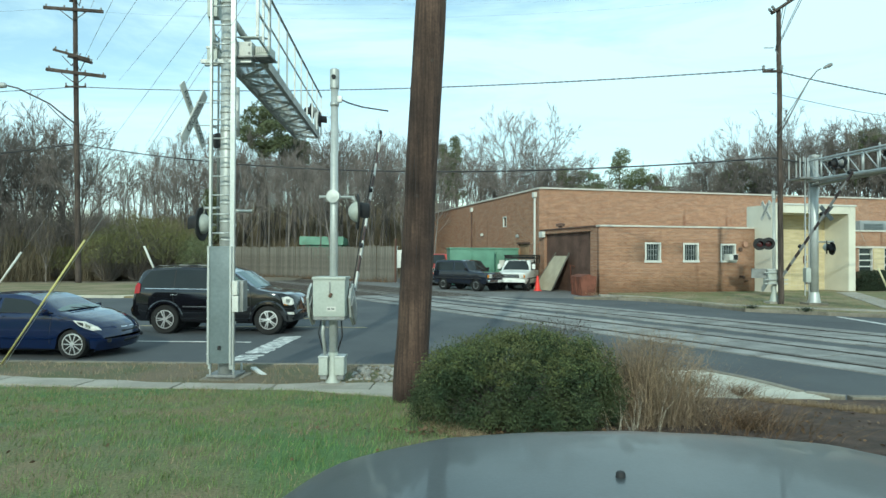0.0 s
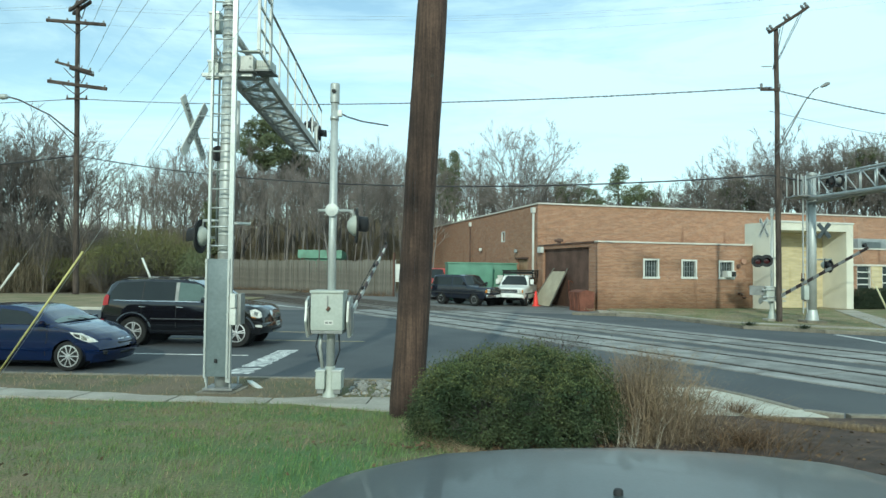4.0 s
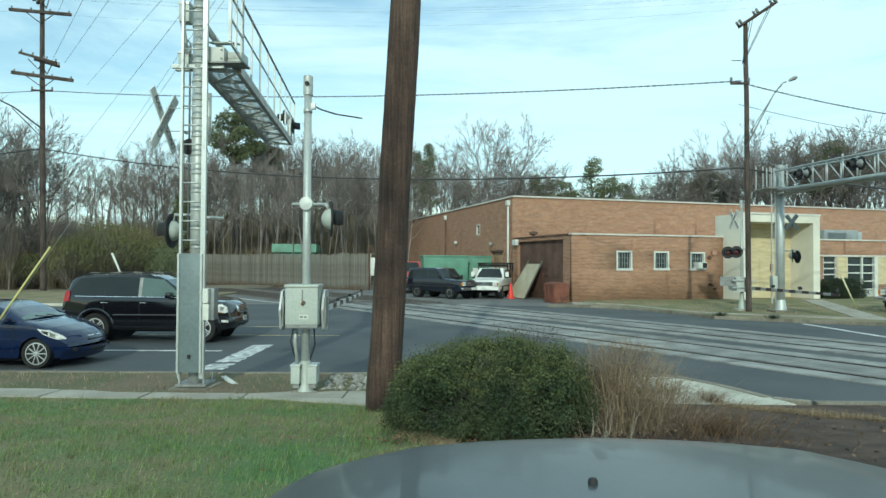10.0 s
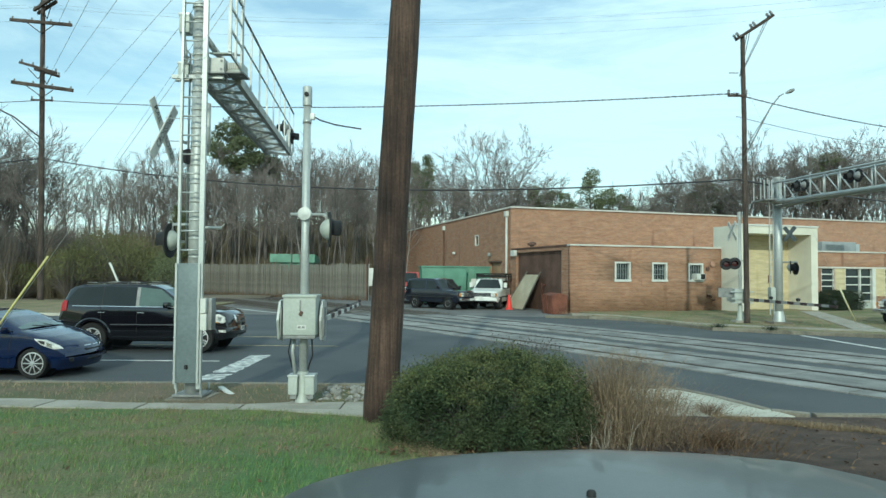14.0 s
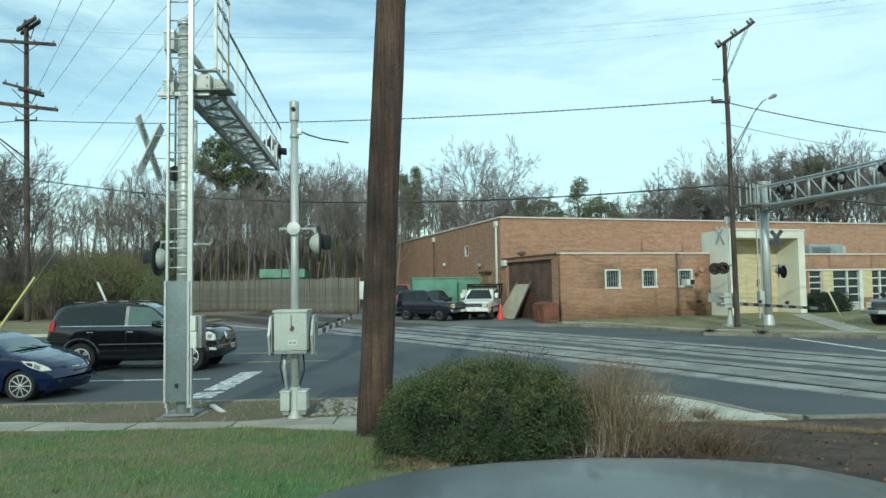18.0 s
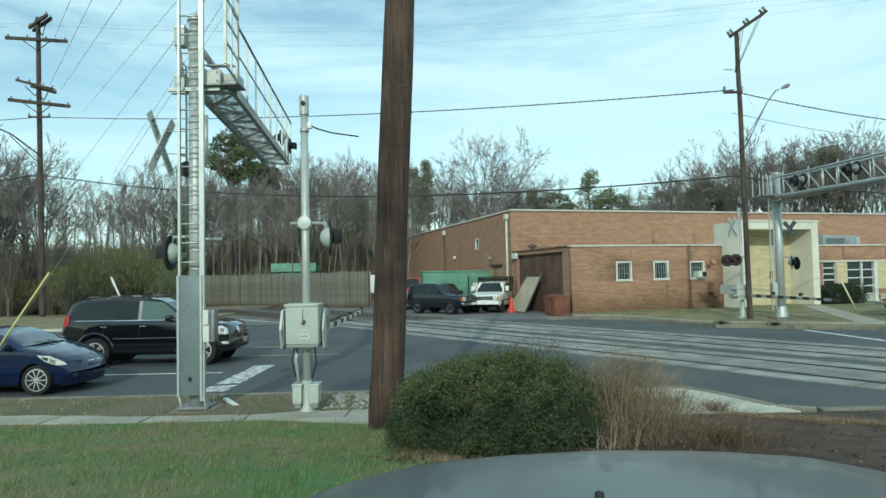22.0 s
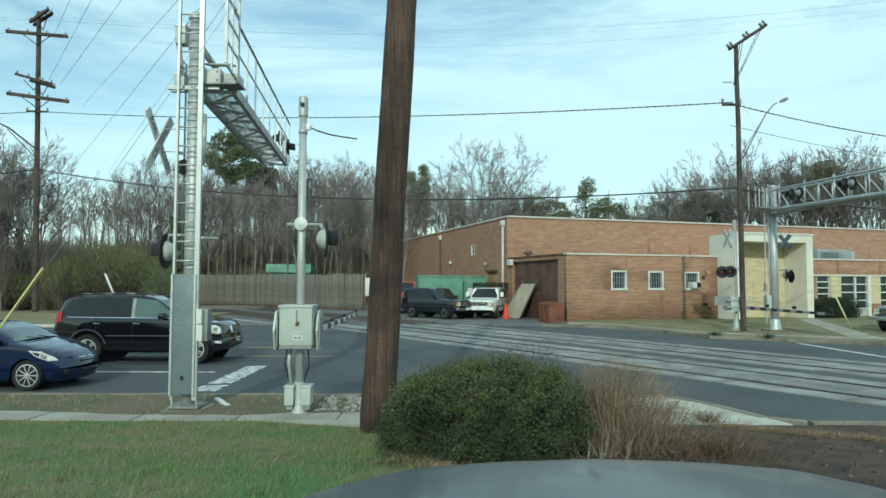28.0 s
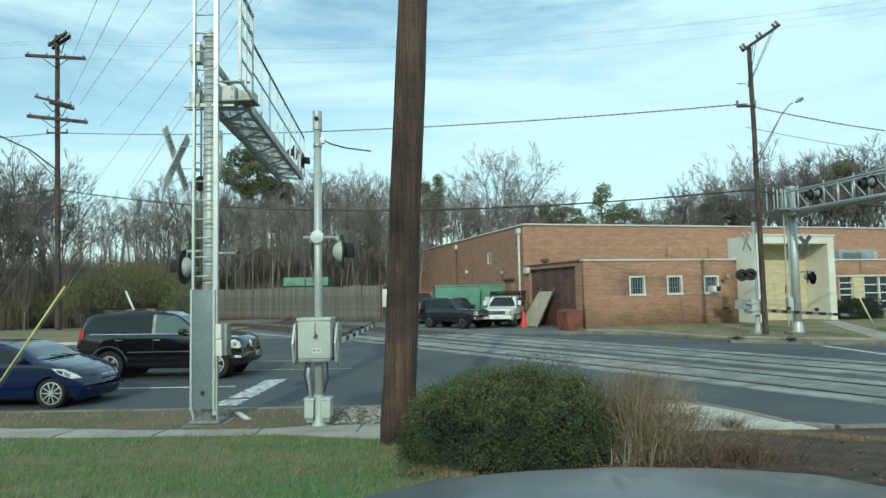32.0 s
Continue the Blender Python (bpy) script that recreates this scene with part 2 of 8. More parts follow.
RUSTDOOR = mat("brown_door", (0.135, 0.075, 0.055), 0.8, 0, 0.35, 1.2, 20, 0.2)
WOODDOOR = mat("wood_door", (0.42, 0.27, 0.16), 0.7, 0, 0.3, 2, 20, 0.1)
ROOF = mat("roof_felt", (0.10, 0.10, 0.10), 0.95, 0, 0.3, 1, 20, 0.2)
GALV = mat("galvanised_steel", (0.47, 0.49, 0.475), 0.5, 0.35, 0.14, 2.5, 30, 0.05)
ALU = mat("aluminium", (0.50, 0.52, 0.51), 0.42, 0.5, 0.12, 3, 30, 0.03)
GUARD = mat("grey_guard_plate", (0.155, 0.19, 0.20), 0.5, 0.3, 0.15, 2, 20, 0.03)
BOXG = mat("pale_box_paint", (0.43, 0.46, 0.42), 0.5, 0.05, 0.12, 3, 30, 0.03)
DECK = mat("bright_deck_mesh", (0.60, 0.61, 0.59), 0.55, 0.1, 0.15, 5, 30, 0.05)
BEAM = mat("dull_zinc_beam", (0.44, 0.44, 0.41), 0.6, 0.2, 0.2, 4, 30, 0.05)
GRATE = mat("steel_grating", (0.27, 0.275, 0.27), 0.6, 0.3, 0.25, 5, 30, 0.1)
BLACK = mat("black_paint", (0.018, 0.018, 0.020), 0.75, 0, 0.3, 4, 30, 0.05)
REDLENS = mat("red_lens", (0.055, 0.010, 0.012), 0.2, 0, 0.2, 5, 30, 0)
DULLRED = mat("faded_red", (0.075, 0.045, 0.043), 0.7, 0, 0.3, 5, 30, 0)
REDP = mat("red_paint", (0.42, 0.05, 0.035), 0.6, 0, 0.2, 5, 30, 0)
POLEW = grain_mat("pole_wood", (0.092, 0.056, 0.040), (0.032, 0.019, 0.015))
GREYPOLE = grain_mat("grey_pole_wood", (0.10, 0.075, 0.062), (0.055, 0.042, 0.036))
FENCEW = mat("fence_wood", (0.19, 0.175, 0.15), 0.95, 0, 0.5, 0.6, 18, 0.3, col2=(0.11, 0.098, 0.08), rand=0.18)
WIRE = mat("wire", (0.05, 0.05, 0.055), 0.7, 0, 0.1, 3, 20, 0)
YELLOWP = mat("yellow_plastic", (0.60, 0.54, 0.21), 0.55, 0, 0.15, 3, 20, 0)
STONE = mat("rip_rap", (0.31, 0.30, 0.275), 0.95, 0, 0.3, 6, 40, 0.5, rand=0.3)
BARK = mat("bark", (0.19, 0.166, 0.15), 0.95, 0, 0.35, 0.7, 8, 0.5, rand=0.35)
TWIG = mat("twigs", (0.235, 0.203, 0.184), 0.95, 0, 0.3, 0.5, 6, 0, rand=0.35)
SCRUB = mat("scrub_stems", (0.215, 0.175, 0.115), 0.95, 0, 0.35, 0.2, 5, 0, isl=0.4)
OLIVE = mat("olive_leaves", (0.175, 0.175, 0.066), 0.9, 0, 0.35, 0.5, 6, 0, isl=0.25)
PINE = mat("pine_needles", (0.150, 0.172, 0.085), 0.85, 0, 0.3, 0.6, 8, 0, isl=0.45)
BUSHTIP = mat("evergreen_top_leaves", (0.105, 0.110, 0.036), 0.85, 0, 0.3, 2.6, 9, 0, col2=(0.082, 0.105, 0.034), isl=0.35)
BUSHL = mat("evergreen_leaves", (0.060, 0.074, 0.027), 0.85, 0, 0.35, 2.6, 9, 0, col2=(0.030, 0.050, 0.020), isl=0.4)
HEDGEL = mat("hedge_leaves", (0.030, 0.045, 0.022), 0.8, 0, 0.3, 2, 20, 0, isl=0.4)
BLADE = mat("grass_blades", (0.122, 0.205, 0.056), 0.8, 0, 0.4, 0.7, 5, 0, col2=(0.165, 0.215, 0.075), isl=0.45)
DARKWEED = mat("dark_dry_weeds", (0.075, 0.055, 0.045), 0.9, 0, 0.3, 2, 20, 0, isl=0.4)
RUSSET = mat("russet_stems", (0.25, 0.185, 0.125), 0.9, 0, 0.3, 2, 20, 0, isl=0.4)
BLEACHED = mat("bleached_stems", (0.46, 0.42, 0.34), 0.9, 0, 0.3, 2, 20, 0, isl=0.3)
STRAW = mat("dry_stems", (0.31, 0.235, 0.148), 0.9, 0, 0.3, 2, 20, 0, isl=0.4)
DEADLEAF = mat("dead_leaves", (0.15, 0.095, 0.055), 0.9, 0, 0.3, 2, 20, 0, isl=0.5)
BLUECAR = mat("blue_car_paint", (0.004, 0.012, 0.050), 0.10, 0.1, 0.05, 3, 200, 0, coat=0.5, spread=0.03)
BLACKCAR = mat("black_car_paint", (0.006, 0.006, 0.008), 0.07, 0.0, 0.05, 3, 200, 0, coat=0.8, spread=0.03)
NAVYCAR = mat("navy_car_paint", (0.009, 0.012, 0.022), 0.12, 0.0, 0.1, 3, 60, 0, coat=0.4, spread=0.05)
WHITECAR = mat("white_car_paint", (0.70, 0.70, 0.66), 0.45, 0, 0.1, 3, 60, 0, coat=0.3)
SILVERCAR = mat("silver_car_paint", (0.13, 0.135, 0.145), 0.35, 0.4, 0.1, 3, 100, 0, coat=0.5)
HOODP = mat("hood_paint", (0.060, 0.070, 0.074), 0.34, 0.0, 0.2, 1.5, 120, 0.02, coat=0.2)
CHROME = mat("chrome", (0.75, 0.75, 0.76), 0.18, 0.95, 0.05, 4, 40, 0)
ALLOY = mat("alloy", (0.62, 0.62, 0.63), 0.3, 0.7, 0.08, 4, 40, 0)
RUBBER = mat("rubber", (0.010, 0.010, 0.010), 0.85, 0, 0.2, 6, 60, 0.1)
CARGLASS = glass_mat("car_glass", (0.022, 0.026, 0.027))
SIDEGLASS = glass_mat("clear_side_glass", (0.10, 0.14, 0.13), 0.08)
WINGLASS = glass_mat("window_glass", (0.035, 0.045, 0.045), 0.08)
LAMPG = mat("headlamp_lens", (0.74, 0.74, 0.70), 0.12, 0.0, 0.35, 14, 60, 0, spread=0.05)
TAILG = mat("tail_lens", (0.35, 0.015, 0.02), 0.15, 0, 0.2, 8, 60, 0)
AMBER = mat("amber_lens", (0.55, 0.22, 0.03), 0.2, 0, 0.2, 8, 60, 0)
GREENBOX = mat("green_steel", (0.125, 0.27, 0.19), 0.6, 0.05, 0.2, 1.2, 20, 0.05)
RUSTBIN = mat("rusty_bin", (0.20, 0.072, 0.045), 0.85, 0, 0.4, 2, 20, 0.3)
BOARD = mat("tan_board", (0.42, 0.37, 0.27), 0.85, 0, 0.15, 1.5, 20, 0.1)
CONEO = mat("cone_orange", (0.72, 0.045, 0.035), 0.6, 0, 0.1, 4, 30, 0)
HVAC = mat("hvac_grey", (0.33, 0.35, 0.35), 0.6, 0.2, 0.2, 1.5, 20, 0.05)

# ---- mesh helpers ----


def smooth_by_angle(bm, angle=0.6):
    for f in bm.faces:
        f.smooth = True
    for e in bm.edges:
        if len(e.link_faces) == 2:
            e.smooth = e.calc_face_angle(0) < angle


def mesh_of(name, bm, material, flat=False):
    if not flat:
        smooth_by_angle(bm)
    me = bpy.data.meshes.new(name)
    bm.to_mesh(me)
    bm.free()
    me.materials.append(material)
    return me


def part(name, bm, material, parent=None, label="", m=None):
    """Links a bmesh (or a ready mesh) as one object, under a thing or a part when one is given."""
    me = bm if isinstance(bm, bpy.types.Mesh) else mesh_of(name, bm, material)
    ob = new(name, me)
    if parent is not None:
        ob.parent = parent
    if m is not None:
        ob.matrix_basis = m
    if label:
        ob["label"] = label
    return ob


def thing(name, label, category, group="", kind="", m=None):
    ob = new(name)
    ob.empty_display_size = 0.3
    if m is not None:
        ob.matrix_basis = m
    return tagged(ob, label, category, group, kind)


def B():
    return bmesh.new()


def box(bm, c, s, rot=None, bev=0.0):
    r = bmesh.ops.create_cube(bm, size=1.0)
    vs = r["verts"]
    for v in vs:
        v.co = Vector((v.co.x * s[0], v.co.y * s[1], v.co.z * s[2]))
    if bev:
        es = list({e for v in vs for e in v.link_edges})
        r2 = bmesh.ops.bevel(bm, geom=es, offset=bev, segments=2, affect="EDGES", profile=0.7)
        vs = list({v for f in r2["faces"] for v in f.verts} | {v for v in vs if v.is_valid})
    M = Matrix.Translation(c) @ (rot or Matrix.Identity(4))
    for v in vs:
        v.co = M @ v.co
    return bm


def box2(bm, a, b, bev=0.0):
    """A box from corner a to corner b."""
    return box(bm, [(p + q) / 2 for p, q in zip(a, b)], [abs(q - p) for p, q in zip(a, b)], None, bev)


def tube(bm, pts, radii, n=8, caps=True):
    """A tube along points, one radius a point."""
    pts = [Vector(p) for p in pts]
    rings = []
    up = Vector((0, 0, 1))
    for i, p in enumerate(pts):
        d = (pts[min(i + 1, len(pts) - 1)] - pts[max(i - 1, 0)]).normalized()
        a = d.cross(up) if abs(d.z) < 0.95 else d.cross(Vector((0, 1, 0)))
        a.normalize()
        b = d.cross(a)
        r = radii[i] if isinstance(radii, (list, tuple)) else radii
        rings.append([bm.verts.new(p + (a * math.cos(k * 2 * math.pi / n) + b * math.sin(k * 2 * math.pi / n)) * r) for k in range(n)])
    for q, s in zip(rings, rings[1:]):
        for k in range(n):
            bm.faces.new((q[k], q[(k + 1) % n], s[(k + 1) % n], s[k]))
    if caps:
        bm.faces.new(list(reversed(rings[0])))
        bm.faces.new(rings[-1])
    return bm


def lathe(bm, prof, n=20, axis="Z", c=(0, 0, 0)):
    """Turns (radius, height) points round an axis."""
    rings = []
    for r, h in prof:
        ring = []
        for k in range(n):
            a = 2 * math.pi * k / n
            u, v = r * math.cos(a), r * math.sin(a)
            p = {"Z": (u, v, h), "Y": (u, h, v), "X": (h, u, v)}[axis]
            ring.append(bm.verts.new(Vector(p) + Vector(c)))
        rings.append(ring)
    for q, s in zip(rings, rings[1:]):
        for k in range(n):
            bm.faces.new((q[k], q[(k + 1) % n], s[(k + 1) % n], s[k]))
    if prof[0][0] > 1e-4:
        bm.faces.new(list(reversed(rings[0])))
    if prof[-1][0] > 1e-4:
        bm.faces.new(rings[-1])
    bmesh.ops.recalc_face_normals(bm, faces=bm.faces)
    return bm


def prism(bm, poly, a, b, axis="Y"):
    """Extrudes a flat outline of (p, q) between a and b along an axis."""
    def at(p, q, h):
        return {"Y": (p, h, q), "X": (h, p, q), "Z": (p, q, h)}[axis]
    lo = [bm.verts.new(at(p, q, a)) for p, q in poly]
    hi = [bm.verts.new(at(p, q, b)) for p, q in poly]
    bm.faces.new(lo)
    bm.faces.new(list(reversed(hi)))
    for i in range(len(poly)):
        j = (i + 1) % len(poly)
        bm.faces.new((lo[i], hi[i], hi[j], lo[j]))
    bmesh.ops.recalc_face_normals(bm, faces=bm.faces)
    return bm


def raw(name, verts, faces, material, smooth=False):
    me = bpy.data.meshes.new(name)
    me.from_pydata([tuple(v) for v in verts], [], faces)
    me.materials.append(material)
    if smooth:
        me.polygons.foreach_set("use_smooth", [True] * len(me.polygons))
    me.update()
    return me


def sheet(name, rows, material, thick=0.0, label="", category="ground", kind="structure"):
    """A lattice of points as one surface, with skirts down by thick."""
    rows = [list(r) for r in rows]
    if thick:
        def drop(p):
            return (p[0], p[1], p[2] - thick)
        rows = [[drop(r[0])] + r + [drop(r[-1])] for r in rows]
        rows = [[drop(p) if 0 < i < len(rows[0]) - 1 else p for i, p in enumerate(rows[0])]] + rows + [[drop(p) if 0 < i < len(rows[-1]) - 1 else p for i, p in enumerate(rows[-1])]]
    n = len(rows[0])
    verts = [p for r in rows for p in r]
    faces = [(i * n + j, i * n + j + 1, (i + 1) * n + j + 1, (i + 1) * n + j) for i in range(len(rows) - 1) for j in range(n - 1)]
    ob = new(name, raw(name, verts, faces, material))
    return tagged(ob, label, category, kind=kind)


def lerp(table, x):
    return float(np.interp(x, [p[0] for p in table], [p[1] for p in table]))


def frange(a, b, n):
    return [a + (b - a) * i / (n - 1) for i in range(n)]

# ---- ground, road, verges ----
NEAR_KERB = [(-90, 12.3), (3.2, 12.25), (4.2, 12.2), (4.7, 11.3), (5.05, 10.25), (5.5, 9.98), (40, 9.2)]
FAR_KERB = [(5.0, 32.4), (7.0, 31.9), (8.6, 30.8), (9.7, 28.3), (10.5, 25.9), (12.8, 24.5), (15.5, 23.2), (22, 20.4), (60, 6.0)]


def near_z(x, y):
    """Height of the near lawn: level at the walk, rising to the parked car."""
    t = min(1, max(0, (9.9 - y) / 5.0))
    return 0.115 + 0.33 * t * t * (3 - 2 * t) + 0.015 * noise.noise((x * 0.7, y * 0.7, 3))


def lawn_edge(y):
    """x of the line between lawn and planting bed."""
    return lerp([(-14, 2.5), (4.0, 1.2), (5.2, 0.55), (6.4, 0.10), (7.6, -0.35), (9.0, -0.55), (10, -0.5)], y)


ground = sheet("ground", [[(x, y, -0.12) for x in (-1500, -200, 200, 1500)] for y in (-1500, -100, 200, 1500)], LITTER,
               label="bare brown earth reaching to the horizon")
road = sheet("road", [[(x, y, 0.0) for x in frange(-140, 140, 60)] for y in frange(6.5, 33.2, 24)], ASPHALT, 0.1,
             "worn grey asphalt road crossing the railway", "road")
lot = sheet("pavement", [[(x, y, 0.004) for x in frange(-16, 8, 20)] for y in frange(33.204, 58, 20)], LOT, 0.08,
            "pale worn asphalt yard beside the brick building", "yard")
ys_lawn = frange(-14, 9.88, 70)
sheet("lawn", [[(x, y, near_z(x, y)) for x in [-40 + (lawn_edge(y) + 40) * (1 - (1 - k / 59) ** 2.2) for k in range(60)]] for y in ys_lawn], SOIL, 0.5,
      "patchy green winter lawn sloping to the walk", "lawn")
sheet("planting_bed", [[(x, y, near_z(x, y) + 0.02 + 0.02 * noise.noise((x * 3, y * 3, 0))) for x in [lawn_edge(y) + (10.5 - lawn_edge(y)) * k / 59 for k in range(60)]]
                       for y in frange(-14, 9.6, 90)], MULCH, 0.5, "dark brown bark mulch bed under the shrubs", "bed")
def verge_edge(x):
    """Where the trodden earth creeps over the back of the walk."""
    return lerp([(-60, 10.74), (-9.5, 10.74), (-7.4, 10.62), (-5.6, 10.36), (-4.4, 10.22), (-3.0, 10.22), (-2.3, 10.38), (-1.4, 10.46), (0.2, 10.5), (1.6, 10.6), (3.2, 10.74)], x) + 0.035 * noise.noise((x * 2.2, 1, 4)) + 0.02 * noise.noise((x * 7, 1, 9))


sheet("verge", [[(x, verge_edge(x) + (12.1 - verge_edge(x)) * v, (0.11 if v == 0 else 0.134) - 0.02 * v + 0.012 * noise.noise((x * 1.5, v * 4, 5))) for x in frange(-60, 3.2, 420)] for v in frange(0, 1, 14)], MUDTURF, 0.1,
      "strip of brown winter turf beside the kerb", "verge")
# concrete walk in slabs, and the flared ramp
walk_base = sheet("sidewalk", [[(x, y, 0.098) for x in frange(-60, 3.4, 60)] for y in (9.9, 10.7)], CONCRETE, 0.1,
                  "pale grey concrete walk along the lawn", "sidewalk")
slab_mesh = mesh_of("slab", box(B(), (0, 0, 0), (1.47, 0.86, 0.06), None, 0.008), CONCRETE)
for i in range(-18, 2):
    x = 0.75 + i * 1.5
    y = 10.3 + (0.012 * (x + 3.0) ** 2 if x < -3.0 else 0)
    if x < -14:
        y = 10.3 + 0.012 * 121 + (-14 - x) * 0.2
    ang = -math.atan(0.024 * (x + 3.0)) if x < -3 else 0
    part("slab", slab_mesh, CONCRETE, walk_base, m=Matrix.Translation((x, y, 0.092)) @ Matrix.Rotation(-ang, 4, "Z"))
part("slab", prism(B(), [(-2.75, 9.89), (-1.2, 9.47), (0.3, 9.40), (0.3, 9.89)], 0.06, 0.137, "Z"), CONCRETE, walk_base)
apron_poly = [(3.0, 9.62), (3.85, 9.62), (5.15, 9.75), (5.02, 10.2), (4.68, 11.2), (4.3, 12.08), (3.2, 12.2), (3.0, 12.1)]
tagged(part("ramp", prism(B(), apron_poly, 0.0, 0.115, "Z"), PALECON), "pale concrete kerb ramp with a flared edge", "ramp", kind="structure")


def kerb_run(name, table, label, z=0.13, w=0.16, step=1.8, lo=-60, hi=40, side=-1, material=None):
    """Kerb stones end to end along a line; the setting piece holds each stone."""
    holder = thing(name, label, "kerb", kind="structure")
    pts = []
    for (x0, y0), (x1, y1) in zip(table, table[1:]):
        n = max(1, int(math.hypot(x1 - x0, y1 - y0) / step))
        pts += [(x0 + (x1 - x0) * k / n, y0 + (y1 - y0) * k / n) for k in range(n)]
    pts.append(table[-1])
    for (x0, y0), (x1, y1) in zip(pts, pts[1:]):
        if not lo < x0 < hi:
            continue
        ln, an = math.hypot(x1 - x0, y1 - y0), math.atan2(y1 - y0, x1 - x0)
        bm = box(B(), (0, 0, 0), (ln - 0.012, w, z + 0.1), None, 0.02)
        nx, ny = -math.sin(an) * w / 2 * side, math.cos(an) * w / 2 * side
        part("kerb_stone", bm, material or KERB, holder, m=Matrix.Translation(((x0 + x1) / 2 + nx, (y0 + y1) / 2 + ny, (z - 0.1) / 2)) @ Matrix.Rotation(an, 4, "Z"))
    return holder


kerb_run("kerb", NEAR_KERB, "worn concrete kerb beside the near walk", lo=-22, hi=12)
kerb_run("kerb", FAR_KERB, "stained concrete kerb before the brick building", side=1, hi=30)
FAR_LEFT = [(-90, 31.2), (-17, 31.0), (-14.2, 32.2), (-13.4, 35.0)]
kerb_run("kerb", FAR_LEFT, "pale concrete kerb beyond the road", side=1, lo=-50, material=PALECON)


def far_y(x):
    return lerp(FAR_KERB, x)


sheet("verge", [[(x, far_y(x) + 0.15 + (62 - far_y(x)) * v, 0.125 + 0.03 * noise.noise((x * 0.5, v * 20, 1))) for x in frange(7.4, 58, 120)] for v in frange(0, 1, 40)],
      DRYTURF, 0.2, "worn brown and green turf before the brick building", "verge")
sheet("sidewalk", [[(x, far_y(x) + 1.3 + v, 0.15) for x in frange(6.5, 40, 70)] for v in (0, 0.75)], CONCRETE, 0.08,
      "narrow cracked concrete walk beyond the tracks", "sidewalk")
sheet("sidewalk", [[(15.4 + k * 0.6 + v * 1.1, far_y(15.4) + 1.6 + k * 1.6, 0.152) for v in (0, 1)] for k in range(9)], CONCRETE, 0.08,
      "concrete path leading to the doors", "path")
sheet("verge", [[(x, y, 0.11 + 0.05 * noise.noise((x * 0.3, y * 0.3, 2)) + max(0, y - 50) * 0.03) for x in frange(-110, -13.6, 90)] for y in frange(31.2, 44, 20)],
      BANKTURF, 0.2, "dry tan grass bank beyond the road", "verge")


def hill(x, y):
    s = max(0, y - 62)
    return 0.0 + min(15.0, 0.16 * s) * lerp([(-120, 0.45), (-62, 0.6), (-42, 0.85), (-8, 0.95), (12, 0.6), (60, 0.7)], x) + 0.4 * noise.noise((x * 0.06, y * 0.06, 7))


sheet("hillside", [[(x, y, hill(x, y) - 0.1) for x in frange(-260, 260, 110)] for y in frange(59, 230, 50)], LITTER,
      label="wooded slope covered in brown leaf litter", category="hillside")
sheet("hillside", [[(x, y, -0.02 + 0.2 * abs(noise.noise((x * 0.1, y * 0.1, 4)))) for x in frange(-140, -14, 60)] for y in frange(43, 62, 12)], LITTER, 0.3,
      "rough ground with leaf litter beside the railway", "ground")

# road paint
def paint(name, pts, material, label, w=0.12, z=0.006, worn=0.0):
    """Painted line laid on the road as short uneven pieces."""
    bm = B()
    for (x0, y0), (x1, y1) in zip(pts, pts[1:]):
        ln, an = math.hypot(x1 - x0, y1 - y0), math.atan2(y1 - y0, x1 - x0)
        n = max(1, int(ln / 0.35))
        for k in range(n):
            if random.random() < worn:
                continue
            c = Vector((x0 + (x1 - x0) * (k + 0.5) / n, y0 + (y1 - y0) * (k + 0.5) / n, z))
            box(bm, c, (ln / n + (0.002 if worn == 0 else -0.04 * random.random()), w * (1 - worn * random.random()), 0.006), Matrix.Rotation(an, 4, "Z"))
    return tagged(part(name, bm, material), label, "road marking", kind="structure")


paint("lane_line", [(-60, 15.95), (-5.3, 15.95)], PAINTW, "worn white lane line", 0.11)
paint("centre_line", [(-60, 19.2), (-3.0, 19.35)], PAINTY, "faded yellow centre line", 0.11)
paint("centre_line", [(-60, 21.9), (-4.6, 21.9)], PAINTY, "faded pale yellow centre line", 0.10, worn=0.1)
paint("edge_line", [(-12.8, 39.5), (-9.8, 35.8), (-6.8, 33.0)], PAINTW, "worn white edge line beside the tracks", 0.14)
bm = B()
strip = []
for k in range(60):
    y = 13.15 + k * 3.95 / 59
    j = [0.07 * noise.noise((y * 4.0, q, 3)) + 0.05 * noise.noise((y * 13, q, 8)) for q in (1, 5)]
    strip.append([bm.verts.new((-4.85 + j[0], y, 0.007)), bm.verts.new((-4.36 + j[1], y + 0.05, 0.007))])
for p, q in zip(strip, strip[1:]):
    if noise.noise((p[0].co.y * 2.6, 2.0, 1.0)) > -0.42:
        bm.faces.new((p[0], p[1], q[1], q[0]))
tagged(part("stop_line", bm, STOPW), "broken worn white stop line", "road marking", kind="structure")
paint("stop_line", [(12.95, 24.0), (13.25, 16.5)], PAINTW, "thin white stop line beyond the tracks", 0.2)

# ---- railway ----


def track_x(y, off):
    """Centre of a track: a slight left-hand curve; off shifts it square to its run."""
    return 8.75 - 0.655 * (y - 13.05) - 0.0011 * (y - 13.05) ** 2 + off * 1.20


def rail_path(off, y0, y1, n, z):
    return [(track_x(y, off), y, z) for y in frange(y0, y1, n)]


